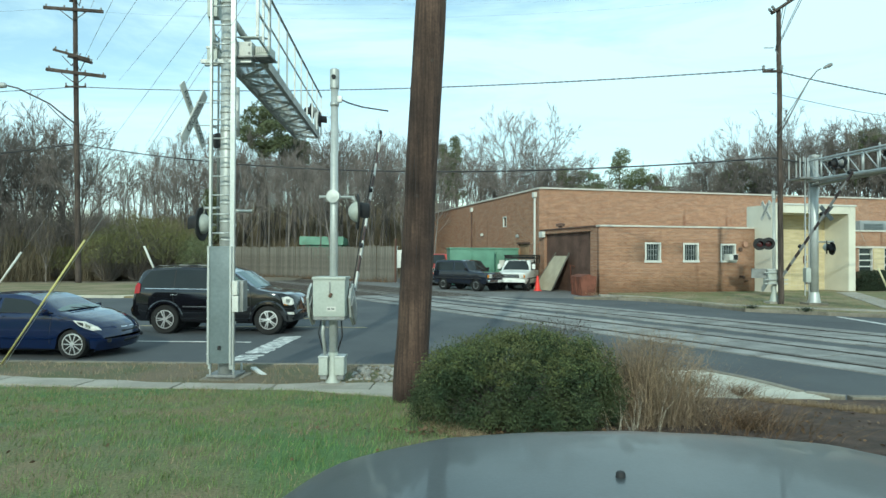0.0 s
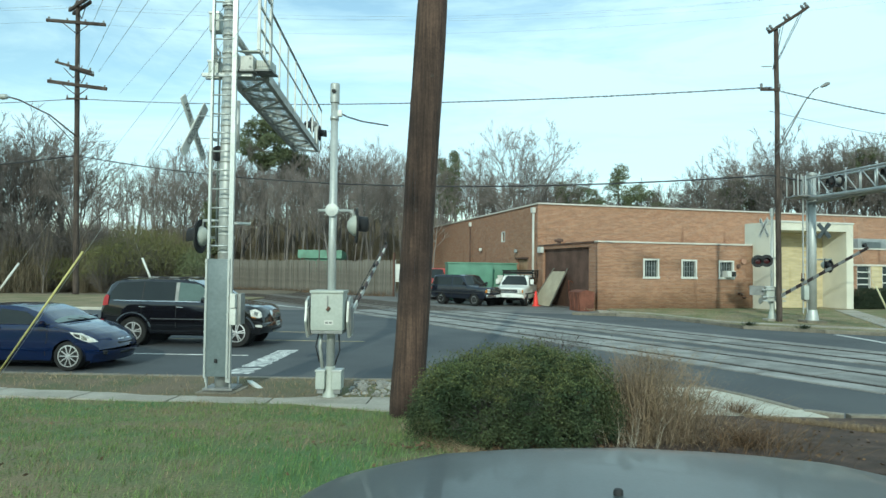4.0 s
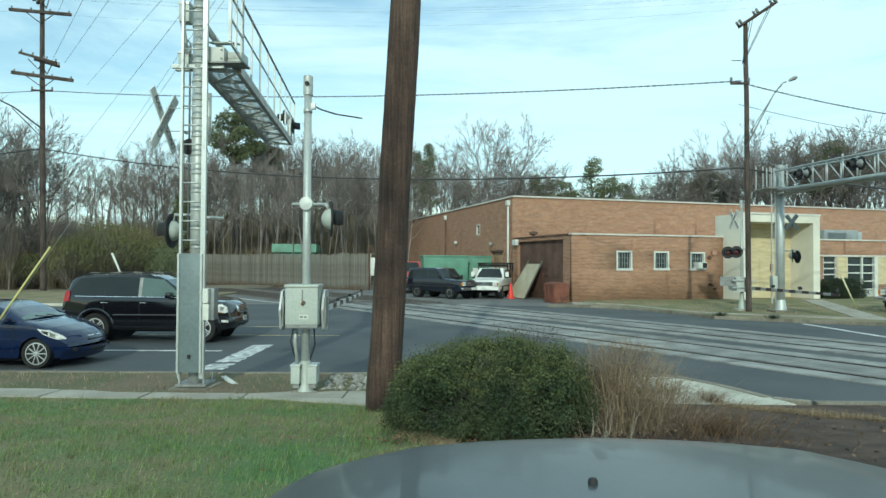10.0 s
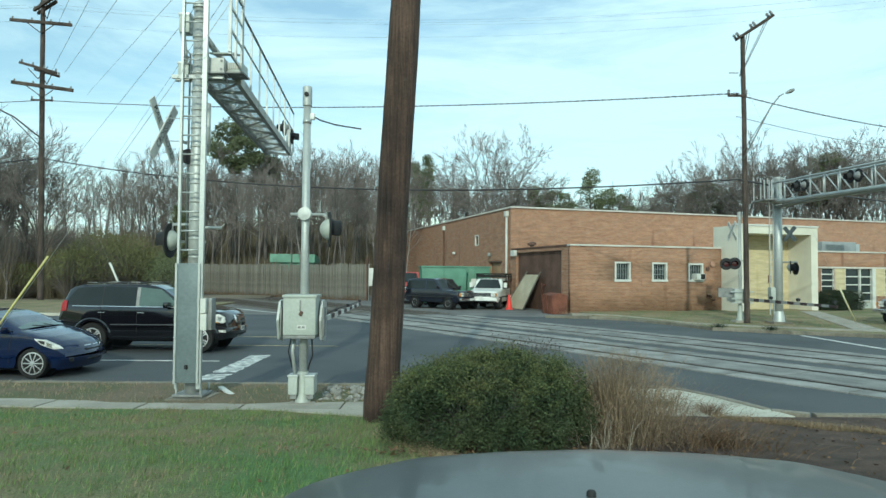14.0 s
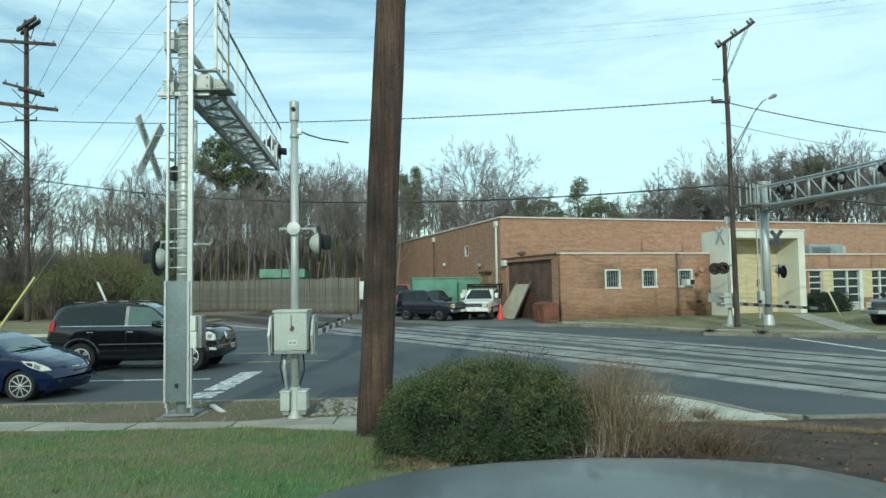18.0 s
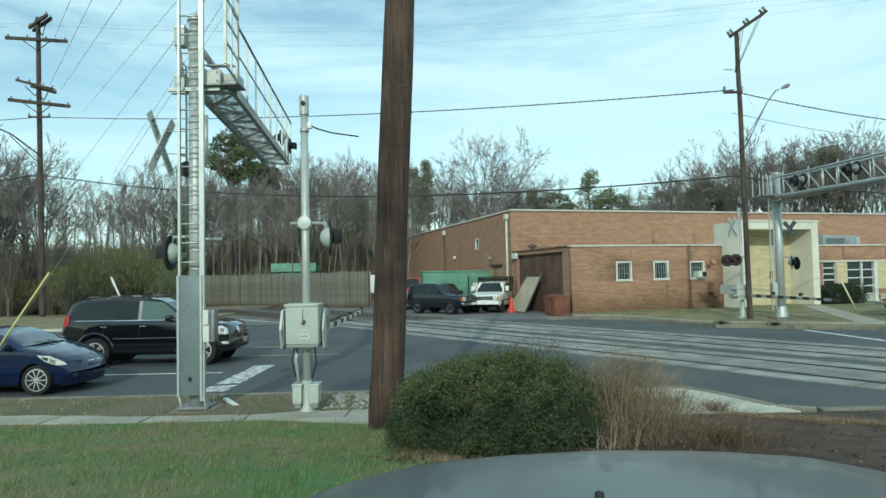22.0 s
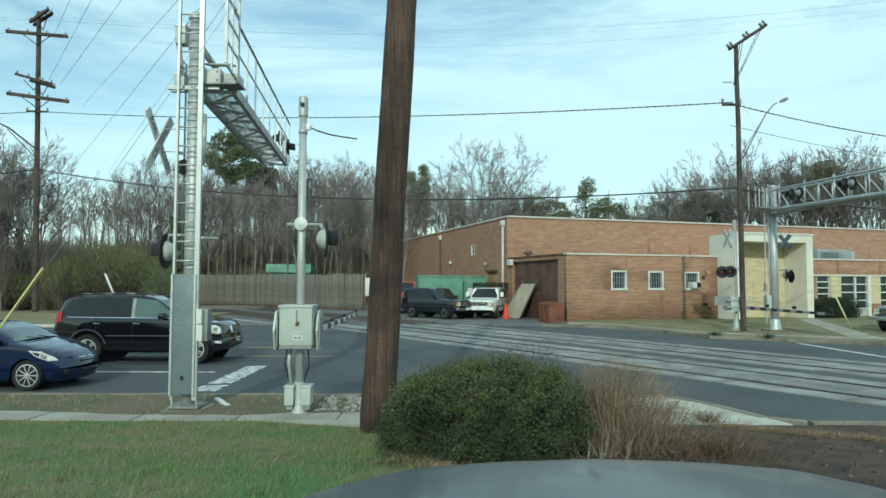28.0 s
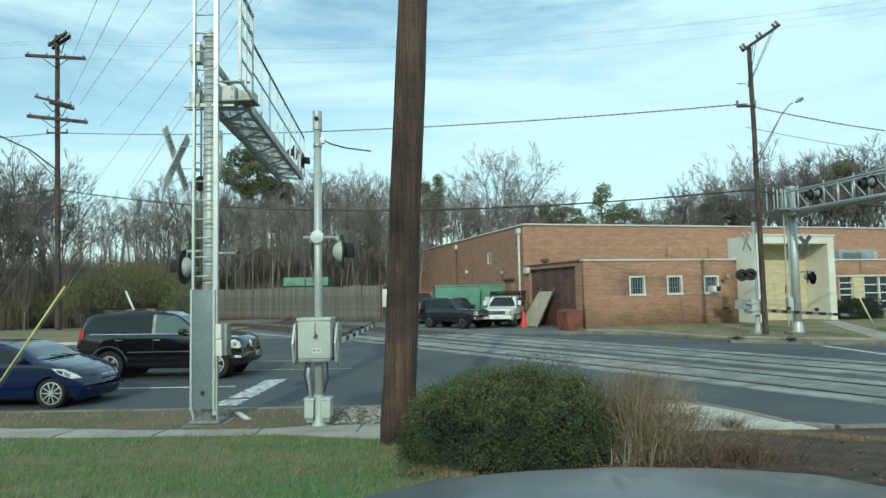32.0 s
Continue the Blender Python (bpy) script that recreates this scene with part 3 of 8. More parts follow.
def ribbon(bm, off, half, y0, y1, n, z0, z1):
    """A bar of constant width that follows the track."""
    ring = []
    for y in frange(y0, y1, n):
        x = track_x(y, off)
        d = Vector((track_x(y + 0.1, off) - track_x(y - 0.1, off), 0.2, 0)).normalized()
        s = Vector((d.y, -d.x, 0)) * half
        c = Vector((x, y, 0))
        ring.append([bm.verts.new(c - s + Vector((0, 0, z0))), bm.verts.new(c - s + Vector((0, 0, z1))), bm.verts.new(c + s + Vector((0, 0, z1))), bm.verts.new(c + s + Vector((0, 0, z0)))])
    for a, b in zip(ring, ring[1:]):
        for k in range(3):
            bm.faces.new((a[k], a[k + 1], b[k + 1], b[k]))
    bm.faces.new(ring[0]), bm.faces.new(list(reversed(ring[-1])))
    bmesh.ops.recalc_face_normals(bm, faces=bm.faces)
    return bm


for off, word in ((0.0, "near"), (3.85, "far")):
    tr = thing("railway_track", "steel rails set in concrete crossing panels", "railway track", "railway tracks")
    for g in (-0.7525, 0.7525):
        part("rail", ribbon(B(), off + g, 0.035, 2, 75, 60, -0.02, 0.035), RAIL, tr, "dull steel rail")
        part("flangeway", ribbon(B(), off + g, 0.10, 2, 34, 40, -0.02, 0.008), GROOVE, tr, "dark rubber flangeway beside the rail")
    for y0 in frange(4.0, 31.5, 14):
        y1 = y0 + 2.08
        for c, hw in ((0.0, 0.61), (-1.19, 0.30), (1.19, 0.30)):
            dz = random.uniform(0.024, 0.032)
            part("crossing_panel", ribbon(B(), off + c, hw, y0, y1, 3, -0.02, dz), PANEL, tr, "weathered concrete crossing panel")
    part("ballast", ribbon(B(), off, 1.75, 34.2, 110, 30, -0.05, 0.02 + off * 0.001), BALLAST, tr, "grey-brown stone ballast")
    tie = None
    for y in frange(34.5, 70, 62):
        d = math.atan2(0.2, track_x(y + 0.1, off) - track_x(y - 0.1, off))
        if tie is None:
            tie = mesh_of("tie", box(B(), (0, 0, 0), (0.22, 2.5, 0.06), None, 0.01), TIE)
        part("tie", tie, TIE, tr, m=Matrix.Translation((track_x(y, off), y, 0.012)) @ Matrix.Rotation(d, 4, "Z"))

# ---- brick building ----
BM = Matrix.Translation((6.9, 35.69, 0)) @ Matrix.Rotation(radians(17.19), 4, "Z")


def wall_x(bm, x0, x1, z0, z1, y, th, holes=()):
    """A wall along x from y to y+th as one closed shell, with openings cut through it."""
    xs = sorted({x0, x1, *[h[0] for h in holes], *[h[1] for h in holes]})
    zs = sorted({z0, z1, *[h[2] for h in holes], *[h[3] for h in holes]})
    nx, nz = len(xs) - 1, len(zs) - 1

    def solid(i, j):
        if not (0 <= i < nx and 0 <= j < nz):
            return False
        mx, mz = (xs[i] + xs[i + 1]) / 2, (zs[j] + zs[j + 1]) / 2
        return not any(h[0] < mx < h[1] and h[2] < mz < h[3] for h in holes)
    vs = {}

    def v(i, j, k):
        if (i, j, k) not in vs:
            vs[i, j, k] = bm.verts.new((xs[i], y + th * k, zs[j]))
        return vs[i, j, k]
    for i in range(nx):
        for j in range(nz):
            if not solid(i, j):
                continue
            bm.faces.new((v(i, j, 0), v(i + 1, j, 0), v(i + 1, j + 1, 0), v(i, j + 1, 0)))
            bm.faces.new((v(i, j, 1), v(i, j + 1, 1), v(i + 1, j + 1, 1), v(i + 1, j, 1)))
            if not solid(i - 1, j):
                bm.faces.new((v(i, j, 0), v(i, j + 1, 0), v(i, j + 1, 1), v(i, j, 1)))
            if not solid(i + 1, j):
                bm.faces.new((v(i + 1, j, 0), v(i + 1, j, 1), v(i + 1, j + 1, 1), v(i + 1, j + 1, 0)))
            if not solid(i, j - 1):
                bm.faces.new((v(i, j, 0), v(i, j, 1), v(i + 1, j, 1), v(i + 1, j, 0)))
            if not solid(i, j + 1):
                bm.faces.new((v(i, j + 1, 0), v(i + 1, j + 1, 0), v(i + 1, j + 1, 1), v(i, j + 1, 1)))
    return bm


def wall_y(bm, y0, y1, z0, z1, x, th, holes=()):
    wall_x(bm, y0, y1, z0, z1, 0, th, holes)
    for v in bm.verts:
        v.co = Vector((x + v.co.y, v.co.x, v.co.z))
    bmesh.ops.recalc_face_normals(bm, faces=bm.faces)
    return bm


def building():
    b = thing("brick_warehouse", "low orange-brick warehouse with a white-trimmed flat roof", "building", m=BM)
    wins = [(2.67, 3.65, 1.77, 2.83), (5.04, 6.02, 1.78, 2.82), (7.43, 8.43, 1.78, 2.80)]
    low, hi = 3.66, 6.42
    part("front_wall", wall_x(B(), 0, 9.70, -0.1, low, 0, 0.3, wins), BRICK, b)
    part("side_wall", wall_y(B(), 0.3, 8.06, -0.1, low, 0, 0.3, [(1.1, 7.35, -0.1, 3.45)]), BRICK, b, "brick side wall with a wide bay")
    part("bay_door", box2(B(), (0.18, 1.08, 0.0), (0.24, 7.38, 3.47)), RUSTDOOR, b, "brown rusted loading bay door")
    bm = B()
    for k in range(8):
        box2(bm, (0.165, 1.12, 0.15 + k * 0.4), (0.182, 7.33, 0.165 + k * 0.4))
    part("door_ribs", bm, RUSTDOOR, b)
    part("low_roof", box2(B(), (0.3, 0.3, low - 0.25), (9.4, 8.04, low - 0.12)), ROOF, b)
    part("coping", box2(B(), (-0.07, -0.06, low), (9.66, 0.34, low + 0.09), 0.01), COPING, b, "pale metal roof edge")
    part("coping", box2(B(), (-0.06, 0.342, low), (0.34, 8.0, low + 0.09), 0.01), RUSTDOOR, b, "dull brown roof edge")
    # tall hall
    part("hall_wall", wall_x(B(), 0.0, 62, -0.1, hi, 8.06, 0.35), BRICK, b)
    part("hall_side_wall", wall_y(B(), 8.41, 44, -0.1, hi, 0.002, 0.35, [(9.9, 11.9, -0.1, 2.88), (14.3, 15.07, 4.17, 4.97)]), BRICK, b)
    part("hall_roof", box2(B(), (0.35, 8.4, hi - 0.3), (62, 44, hi - 0.12)), ROOF, b)
    part("hall_coping", box2(B(), (-0.08, 7.98, hi), (62, 8.45, hi + 0.1), 0.01), COPING, b, "pale metal roof edge")
    part("hall_coping", box2(B(), (-0.08, 8.452, hi), (0.4, 44, hi + 0.1), 0.01), COPING, b, "pale metal roof edge")
    part("side_door", box2(B(), (0.15, 9.9, 0), (0.22, 11.9, 2.86)), WOODDOOR, b, "brown wooden double door")
    part("lintel", box2(B(), (-0.05, 9.7, 2.88), (0.2, 12.1, 3.0)), RUSTDOOR, b)
    w = part("side_window", box2(B(), (0.16, 14.34, 4.2), (0.2, 15.03, 4.94)), WINGLASS, b, "small square window high in the side wall")
    bm = B()
    for a, c in (((14.3, 4.17), (15.07, 4.24)), ((14.3, 4.9), (15.07, 4.97)), ((14.3, 4.242), (14.37, 4.898)), ((15.0, 4.242), (15.07, 4.898))):
        box2(bm, (-0.02, a[0], a[1]), (0.1, c[0], c[1]))
    part("window_frame", bm, WHITEP, w)
    # downpipes on the side wall
    part("downpipe", tube(B(), [(-0.1, 8.7, 0.3), (-0.1, 8.7, 5.9)], 0.075, 10), WHITEP, b, "white rainwater downpipe")
    part("pipe_head", box2(B(), (-0.24, 8.55, 5.9), (0.0, 8.87, 6.25), 0.02), WHITEP, b)
    part("pipe_shoe", box2(B(), (-0.2, 8.58, 1.1), (0.0, 8.82, 1.35), 0.02), RUSTDOOR, b)
    part("downpipe", tube(B(), [(-0.08, 22.7, 0.2), (-0.08, 22.7, 5.8)], 0.06, 8), RUSTDOOR, b, "brown rainwater downpipe")
    part("pipe_head", box2(B(), (-0.2, 22.55, 5.8), (0.0, 22.85, 6.15), 0.02), WHITEP, b)
    part("wall_lamp", lathe(B(), [(0.02, 0), (0.13, 0.05), (0.13, 0.22), (0.02, 0.26)], 10, "Z", (-0.2, 11.6, 3.3)), HVAC, b, "small grey wall lamp")
    part("wall_lamp", lathe(B(), [(0.02, 0), (0.13, 0.05), (0.13, 0.22), (0.02, 0.26)], 10, "Z", (-0.2, 19.5, 3.6)), WHITEP, b, "small pale wall lamp")
    part("roof_vent", lathe(B(), [(0.12, 0), (0.12, 0.25), (0.28, 0.28), (0.28, 0.42), (0.05, 0.5)], 12, "Z", (0.9, 6.9, low + 0.02)), RUSTDOOR, b, "small dark roof vent")
    part("gutter_box", box2(B(), (-0.22, 7.2, 3.25), (0.0, 7.75, 3.62), 0.03), WHITEP, b)
    # barred windows of the low front
    for i, (x0, x1, z0, z1) in enumerate(wins):
        w = part("window", box2(B(), (x0, 0.16, z0), (x1, 0.19, z1)), WINGLASS, b, "small barred window with a white frame")
        bm = B()
        f = 0.09
        box2(bm, (x0 - 0.003, -0.035, z1 - f), (x1 + 0.003, 0.15, z1 + 0.003))
        box2(bm, (x0 - 0.03, -0.06, z0 - 0.03), (x1 + 0.03, 0.15, z0 + f))
        box2(bm, (x0 - 0.003, -0.035, z0 + f + 0.002), (x0 + f, 0.15, z1 - f - 0.002))
        box2(bm, (x1 - f, -0.035, z0 + f + 0.002), (x1 + 0.003, 0.15, z1 - f - 0.002))
        part("window_frame", bm, WHITEP, w, "chalky white window frame")
        for k in range(1, 5):
            xx = x0 + f + (x1 - x0 - 2 * f) * k / 5
            part("window_bar", box2(B(), (xx - 0.012, 0.06, z0 + f), (xx + 0.012, 0.085, z1 - f)), HVAC, w, "thin grey iron bar")
        for k in (1, 2):
            zz = z0 + f + (z1 - z0 - 2 * f) * k / 3
            part("window_bar", box2(B(), (x0 + f, 0.05, zz - 0.012), (x1 - f, 0.09, zz + 0.012)), HVAC, w, "thin grey iron bar")
        if i == 2:
            ac = part("air_conditioner", box2(B(), (7.76, -0.34, 1.86), (8.34, 0.12, 2.22), 0.03), WHITEP, w, "pale window air conditioner")
            part("cooling_grille", box2(B(), (8.02, -0.352, 1.90), (8.31, -0.341, 2.19)), BLACK, w, "dark air conditioner grille")
    # rusty alarm bells and spigots beside the portal
    part("alarm_bell", lathe(B(), [(0.02, 0.12), (0.14, 0.1), (0.16, 0.02), (0.16, 0)], 14, "Y", (9.0, -0.13, 2.78)), BELL, b, "faded pinkish-tan alarm bell")
    part("alarm_bell", lathe(B(), [(0.02, 0.12), (0.1, 0.1), (0.12, 0.02), (0.12, 0)], 14, "Y", (8.68, -0.13, 2.5)), RUSTDOOR, b, "rusty alarm bell")
    part("standpipe", tube(B(), [(8.75, 0.05, 0.95), (8.75, -0.25, 0.95), (8.75, -0.3, 0.85)], 0.07, 10), RUSTDOOR, b, "rusty standpipe")
    part("standpipe", tube(B(), [(9.05, 0.05, 0.72), (9.05, -0.2, 0.72)], 0.06, 10), RUSTDOOR, b, "rusty standpipe")
    # cream portal
    x0, x1, p, t = 9.70, 15.38, -1.34, 4.95
    part("portal_side", box2(B(), (x0, p + 0.002, -0.1), (x0 + 0.44, 0.66, t)), CREAM, b, "cream rendered side of the entrance portal")
    part("portal_side", box2(B(), (x1 - 0.48, p + 0.002, -0.1), (x1, 0.66, t)), CREAM, b)
    part("portal_head", box2(B(), (x0 + 0.44, p, 4.53), (x1 - 0.48, 0.66, t + 0.003)), CREAM, b, "cream rendered lintel")
    part("portal_trim", box2(B(), (x0 - 0.04, p - 0.05, t + 0.004), (x1 + 0.04, p + 0.4, t + 0.1), 0.01), WHITEP, b)
    part("portal_back", box2(B(), (x0 + 0.44, 0.35, -0.1), (x1 - 0.482, 0.65, 4.53)), BUFF, b, "buff stone-block wall inside the portal")
    part("portal_fill", box2(B(), (x0, 0.67, -0.1), (x1, 8.055, 3.4)), BRICK, b)
    part("wall_plaque", box2(B(), (13.35, 0.3, 1.7), (13.55, 0.346, 2.15)), RUSTDOOR, b)
    part("wall_plaque", box2(B(), (13.5, 0.3, 0.5), (13.75, 0.346, 0.85)), RUSTDOOR, b)
    # right wing
    holes = [(17.05, 18.1, 1.15, 2.62), (18.95, 21.4, 0.05, 2.62), (22.2, 24.4, 0.6, 2.62)]
    part("wing_wall", wall_x(B(), x1, 40, -0.1, 3.6, 0, 0.3, holes), BRICK, b)
    part("wing_roof", box2(B(), (x1 + 0.3, 0.3, 3.3), (40, 8.04, 3.45)), ROOF, b)
    part("wing_coping", box2(B(), (x1, -0.06, 3.6), (40, 0.34, 3.69), 0.01), COPING, b, "pale metal roof edge")
    part("wing_pier", box2(B(), (18.12, -0.015, 0.9), (18.93, 0.29, 2.62)), BUFF, b, "buff brick pier between the windows")
    part("wing_pier", box2(B(), (21.42, -0.015, 0.9), (22.18, 0.29, 2.62)), BUFF, b, "buff brick pier between the windows")
    part("wing_head", box2(B(), (16.6, -0.05, 2.622), (26, 0.2, 2.72)), COPING, b)
    for (hx0, hx1, hz0, hz1), nx, nz, kick in zip(holes, (1, 2, 3), (4, 4, 4), (0, 0.55, 0)):
        w = part("wing_window", box2(B(), (hx0, 0.15, hz0 + kick), (hx1, 0.18, hz1)), WINGLASS, b, "tall steel-framed window with dark panes")
        bm = B()
        for k in range(nx + 1):
            xx = hx0 + (hx1 - hx0) * k / nx
            box2(bm, (xx - 0.05, 0.02, hz0 + kick), (xx + 0.05, 0.14, hz1))
        for k in range(nz + 1):
            zz = hz0 + kick + (hz1 - hz0 - kick) * k / nz
            box2(bm, (hx0, 0.03, zz - 0.035), (hx1, 0.13, zz + 0.035))
        part("window_frame", bm, WHITEP, w, "white steel glazing bars")
        if kick:
            part("door_panel", box2(B(), (hx0, 0.1, 0.0), (hx1, 0.16, kick - 0.04)), BOXG, w, "pale panel below the glazing")
            part("door_post", box2(B(), (hx1 - 0.28, -0.03, 0.0), (hx1, 0.148, hz1)), WHITEP, w)
    part("back_wall", box2(B(), (0.35, 43.6, -0.1), (62, 43.95, hi)), BRICK, b)
    part("end_wall", box2(B(), (61.6, 8.42, -0.1), (61.95, 43.6, hi)), BRICK, b)
    part("wing_floor", box2(B(), (x1 + 0.02, 0.31, 0.0), (40, 8.0, 0.05)), CONCRETE, b)
    return b


building()
hv = thing("rooftop_unit", "grey metal air unit on the low roof", "air unit", m=BM)
part("cabinet", box2(B(), (21.0, 3.6, 3.46), (24.0, 5.4, 4.5), 0.03), HVAC, hv)
part("duct", box2(B(), (24.02, 4.1, 3.46), (24.9, 5.0, 4.42), 0.05), ALU, hv)
for k in range(9):
    part("louvre", box2(B(), (21.3, 3.565, 3.70 + k * 0.07), (22.9, 3.598, 3.735 + k * 0.07)), GUARD, hv)

# ---- near cantilever signal ----


def flasher(parent, c, facing, name="flasher", r=0.30, shell=None):
    """A round-backed warning lamp: dark disc, pale domed housing behind, hood before. facing: degrees in plan."""
    m = Matrix.Translation(c) @ Matrix.Rotation(radians(facing), 4, "Z")
    disc = part(name, lathe(B(), [(0.02, 0.0), (r, 0.0), (r, 0.025), (0.02, 0.025)], 24, "X"), BLACK, parent, "black round lamp background", m)
    part("housing", lathe(B(), [(r * 0.60, -0.002), (r * 0.57, -0.04), (r * 0.40, -0.10), (r * 0.18, -0.135), (0.01, -0.14)], 18, "X"), shell or BOXG, disc, "pale grey domed lamp housing")
    part("lens", lathe(B(), [(r * 0.5, 0.026), (r * 0.43, 0.045), (0.01, 0.06)], 18, "X"), REDLENS, disc, "dark red lens")
    hood = B()
    n = 14
    ring = []
    for x in (0.026, 0.19):
        ring.append([hood.verts.new((x, r * 0.56 * math.cos(a), r * 0.56 * math.sin(a) - (0.02 if x > 0.1 else 0))) for a in frange(-0.5, math.pi + 0.5, n)])
    ring.append([hood.verts.new((v.co.x, v.co.y * 0.95, v.co.z * 0.95)) for v in ring[1]])
    ring.append([hood.verts.new((v.co.x, v.co.y * 0.95, v.co.z * 0.95)) for v in ring[0]])
    for a, b in zip(ring, ring[1:]):
        for k in range(n - 1):
            hood.faces.new((a[k], a[k + 1], b[k + 1], b[k]))
    part("hood", hood, BLACK, disc, "black lamp hood")
    return disc


def crossbuck(parent, m, ln=1.15, back=False):
    """Two crossed white boards with black lettering."""
    for a, words in ((52, ("RAIL", "ROAD")), (-52, ("CROSSING",))):
        am = m @ Matrix.Rotation(radians(a), 4, "Y") @ Matrix.Translation((0, 0.012 if a > 0 else -0.012, 0))
        blade = part("crossbuck_blade", box(B(), (0, 0, 0), (ln, 0.02, 0.165), None, 0.004), GRATE if back else WHITEP, parent, "grey back of a crossing board" if back else "white crossing board with black letters", am)
        if back:
            continue
        for k, wd in enumerate(words):
            cu = bpy.data.curves.new("lettering", "FONT")
            cu.body, cu.size, cu.align_x, cu.align_y = wd, 0.15, "CENTER", "CENTER"
            tx = new("lettering", cu)
            deps = bpy.context.evaluated_depsgraph_get()
            me = bpy.data.meshes.new_from_object(tx.evaluated_get(deps))
            bpy.data.objects.remove(tx)
            me.materials.clear()
            me.materials.append(BLACK)
            ox = 0 if len(words) == 1 else (-0.29 if k == 0 else 0.29)
            part("lettering", me, BLACK, blade, "black letters", Matrix.Translation((ox, -0.0145, 0)) @ Matrix.Rotation(radians(90), 4, "X"))


def near_cantilever():
    g = thing("signal_cantilever", "galvanised railway signal mast with ladder and walkway arm", "signal mast", m=Matrix.Translation((-3.995, 10.75, 0)))
    part("foundation", box2(B(), (-0.32, -0.3, -0.05), (0.32, 0.4, 0.15), 0.03), KERB, g, "stained concrete foundation")
    part("base_plate", box2(B(), (-0.24, -0.2, 0.162), (0.24, 0.28, 0.2), 0.005), GRATE, g)
    for x in (-0.19, 0.19):
        for y in (-0.15, 0.23):
            part("bolt", tube(B(), [(x, y, 0.16), (x, y, 0.33)], 0.018, 6), GALV, g)
    part("mast", tube(B(), [(0, 0.04, 0.2), (0, 0.04, 6.45)], [0.125, 0.105], 20), GALV, g, "round galvanised mast")
    for k in range(14):
        z = 2.35 + k * 0.3
        part("collar", tube(B(), [(0, 0.04, z), (0, 0.04, z + 0.045)], 0.119, 20), GALV, g, "steel band round the mast")
    part("mast_cap", lathe(B(), [(0.13, 6.45), (0.13, 6.52), (0.05, 6.58), (0.01, 6.6)], 16, "Z", (0, 0.04, 0)), GALV, g)
    # ladder before the mast
    for x in (-0.175, 0.165):
        part("ladder_rail", box2(B(), (x - 0.018, -0.24, 0.3), (x + (0.055 if x > 0 else 0.018), -0.18, 7.6)), ALU, g, "bright ladder rail")
    for k in range(23):
        z = 0.65 + k * 0.305
        part("rung", tube(B(), [(-0.175, -0.21, z), (0.165, -0.21, z)], 0.014, 8), ALU, g, "ladder rung")
    for z in (1.0, 2.6, 4.2, 5.6):
        for x in (-0.175, 0.165):
            part("standoff", box2(B(), (x - 0.012, -0.18, z), (x + 0.012, 0.0, z + 0.04)), GALV, g)
    part("ladder_guard", box2(B(), (-0.17, -0.262, 0.40), (0.16, -0.244, 2.27), 0.004), GUARD, g, "dark grey ladder guard plate")
    for x in (-0.185, 0.175):
        part("guard_edge", box2(B(), (x - 0.016, -0.275, 0.38), (x + 0.016, -0.24, 2.27)), ALU, g, "bright edge strip")
        for k in range(7):
            part("rivet", lathe(B(), [(0.018, 0), (0.016, 0.008), (0.003, 0.013)], 8, "Y", (x, -0.29, 0.55 + k * 0.28)), ALU, g)
    part("padlock", box2(B(), (-0.02, -0.30, 0.62), (0.02, -0.262, 0.68), 0.006), BLACK, g)
    # junction boxes
    for a, b in (((-0.34, 0.0, 6.05), (-0.17, 0.2, 6.35)), ((-0.34, 0.0, 5.34), (-0.17, 0.22, 5.54))):
        bx = part("junction_box", box2(B(), a, b, 0.015), BOXG, g, "white junction box")
        part("lid", box2(B(), (a[0] - 0.012, a[1] - 0.012, b[2] - 0.02), (b[0] + 0.012, b[1] + 0.012, b[2] + 0.02), 0.004), ALU, bx)
    part("conduit", tube(B(), [(-0.32, 0.05, 6.05), (-0.3, 0.05, 5.85), (-0.16, 0.05, 5.7), (-0.16, 0.05, 2.5)], 0.018, 8), GALV, g)
    part("conduit", tube(B(), [(-0.26, 0.0, 6.05), (-0.2, 0.0, 5.52)], 0.03, 8), GALV, g)
    part("clamp_bar", box2(B(), (-0.42, -0.06, 5.27), (0.42, -0.0, 5.33)), GALV, g)
    part("clamp_bar", box2(B(), (-0.42, 0.1, 5.27), (0.42, 0.16, 5.33)), GALV, g)
    meter = part("equipment_box", box2(B(), (0.2, -0.27, 1.22), (0.30, -0.06, 1.48), 0.012), WHITEP, g, "pale equipment box on the mast")
    part("cover", box2(B(), (0.205, -0.29, 1.49), (0.295, -0.08, 1.72), 0.015), WHITEP, meter, "white hinged cover")
    # grey colour here stands for shade on the white box's right side
    part("box_shaded_side", box2(B(), (0.302, -0.2, 1.22), (0.36, 0.0, 1.72), 0.01), GRATE, meter)
    # walkway arm over the road
    y0, y1, z = 0.3, 7.2, 5.37
    for x in (-0.06, 0.54):
        part("arm_chord", box2(B(), (x - 0.04, y0, z - 0.08), (x + 0.04, y1, z + 0.08)), BEAM, g, "steel chord of the arm")
    part("arm_pipe", tube(B(), [(0.06, 0.1, 5.98), (0.38, y1 - 0.8, 5.5)], [0.055, 0.05], 12), GALV, g, "slanting steel brace pipe")
    n = 10
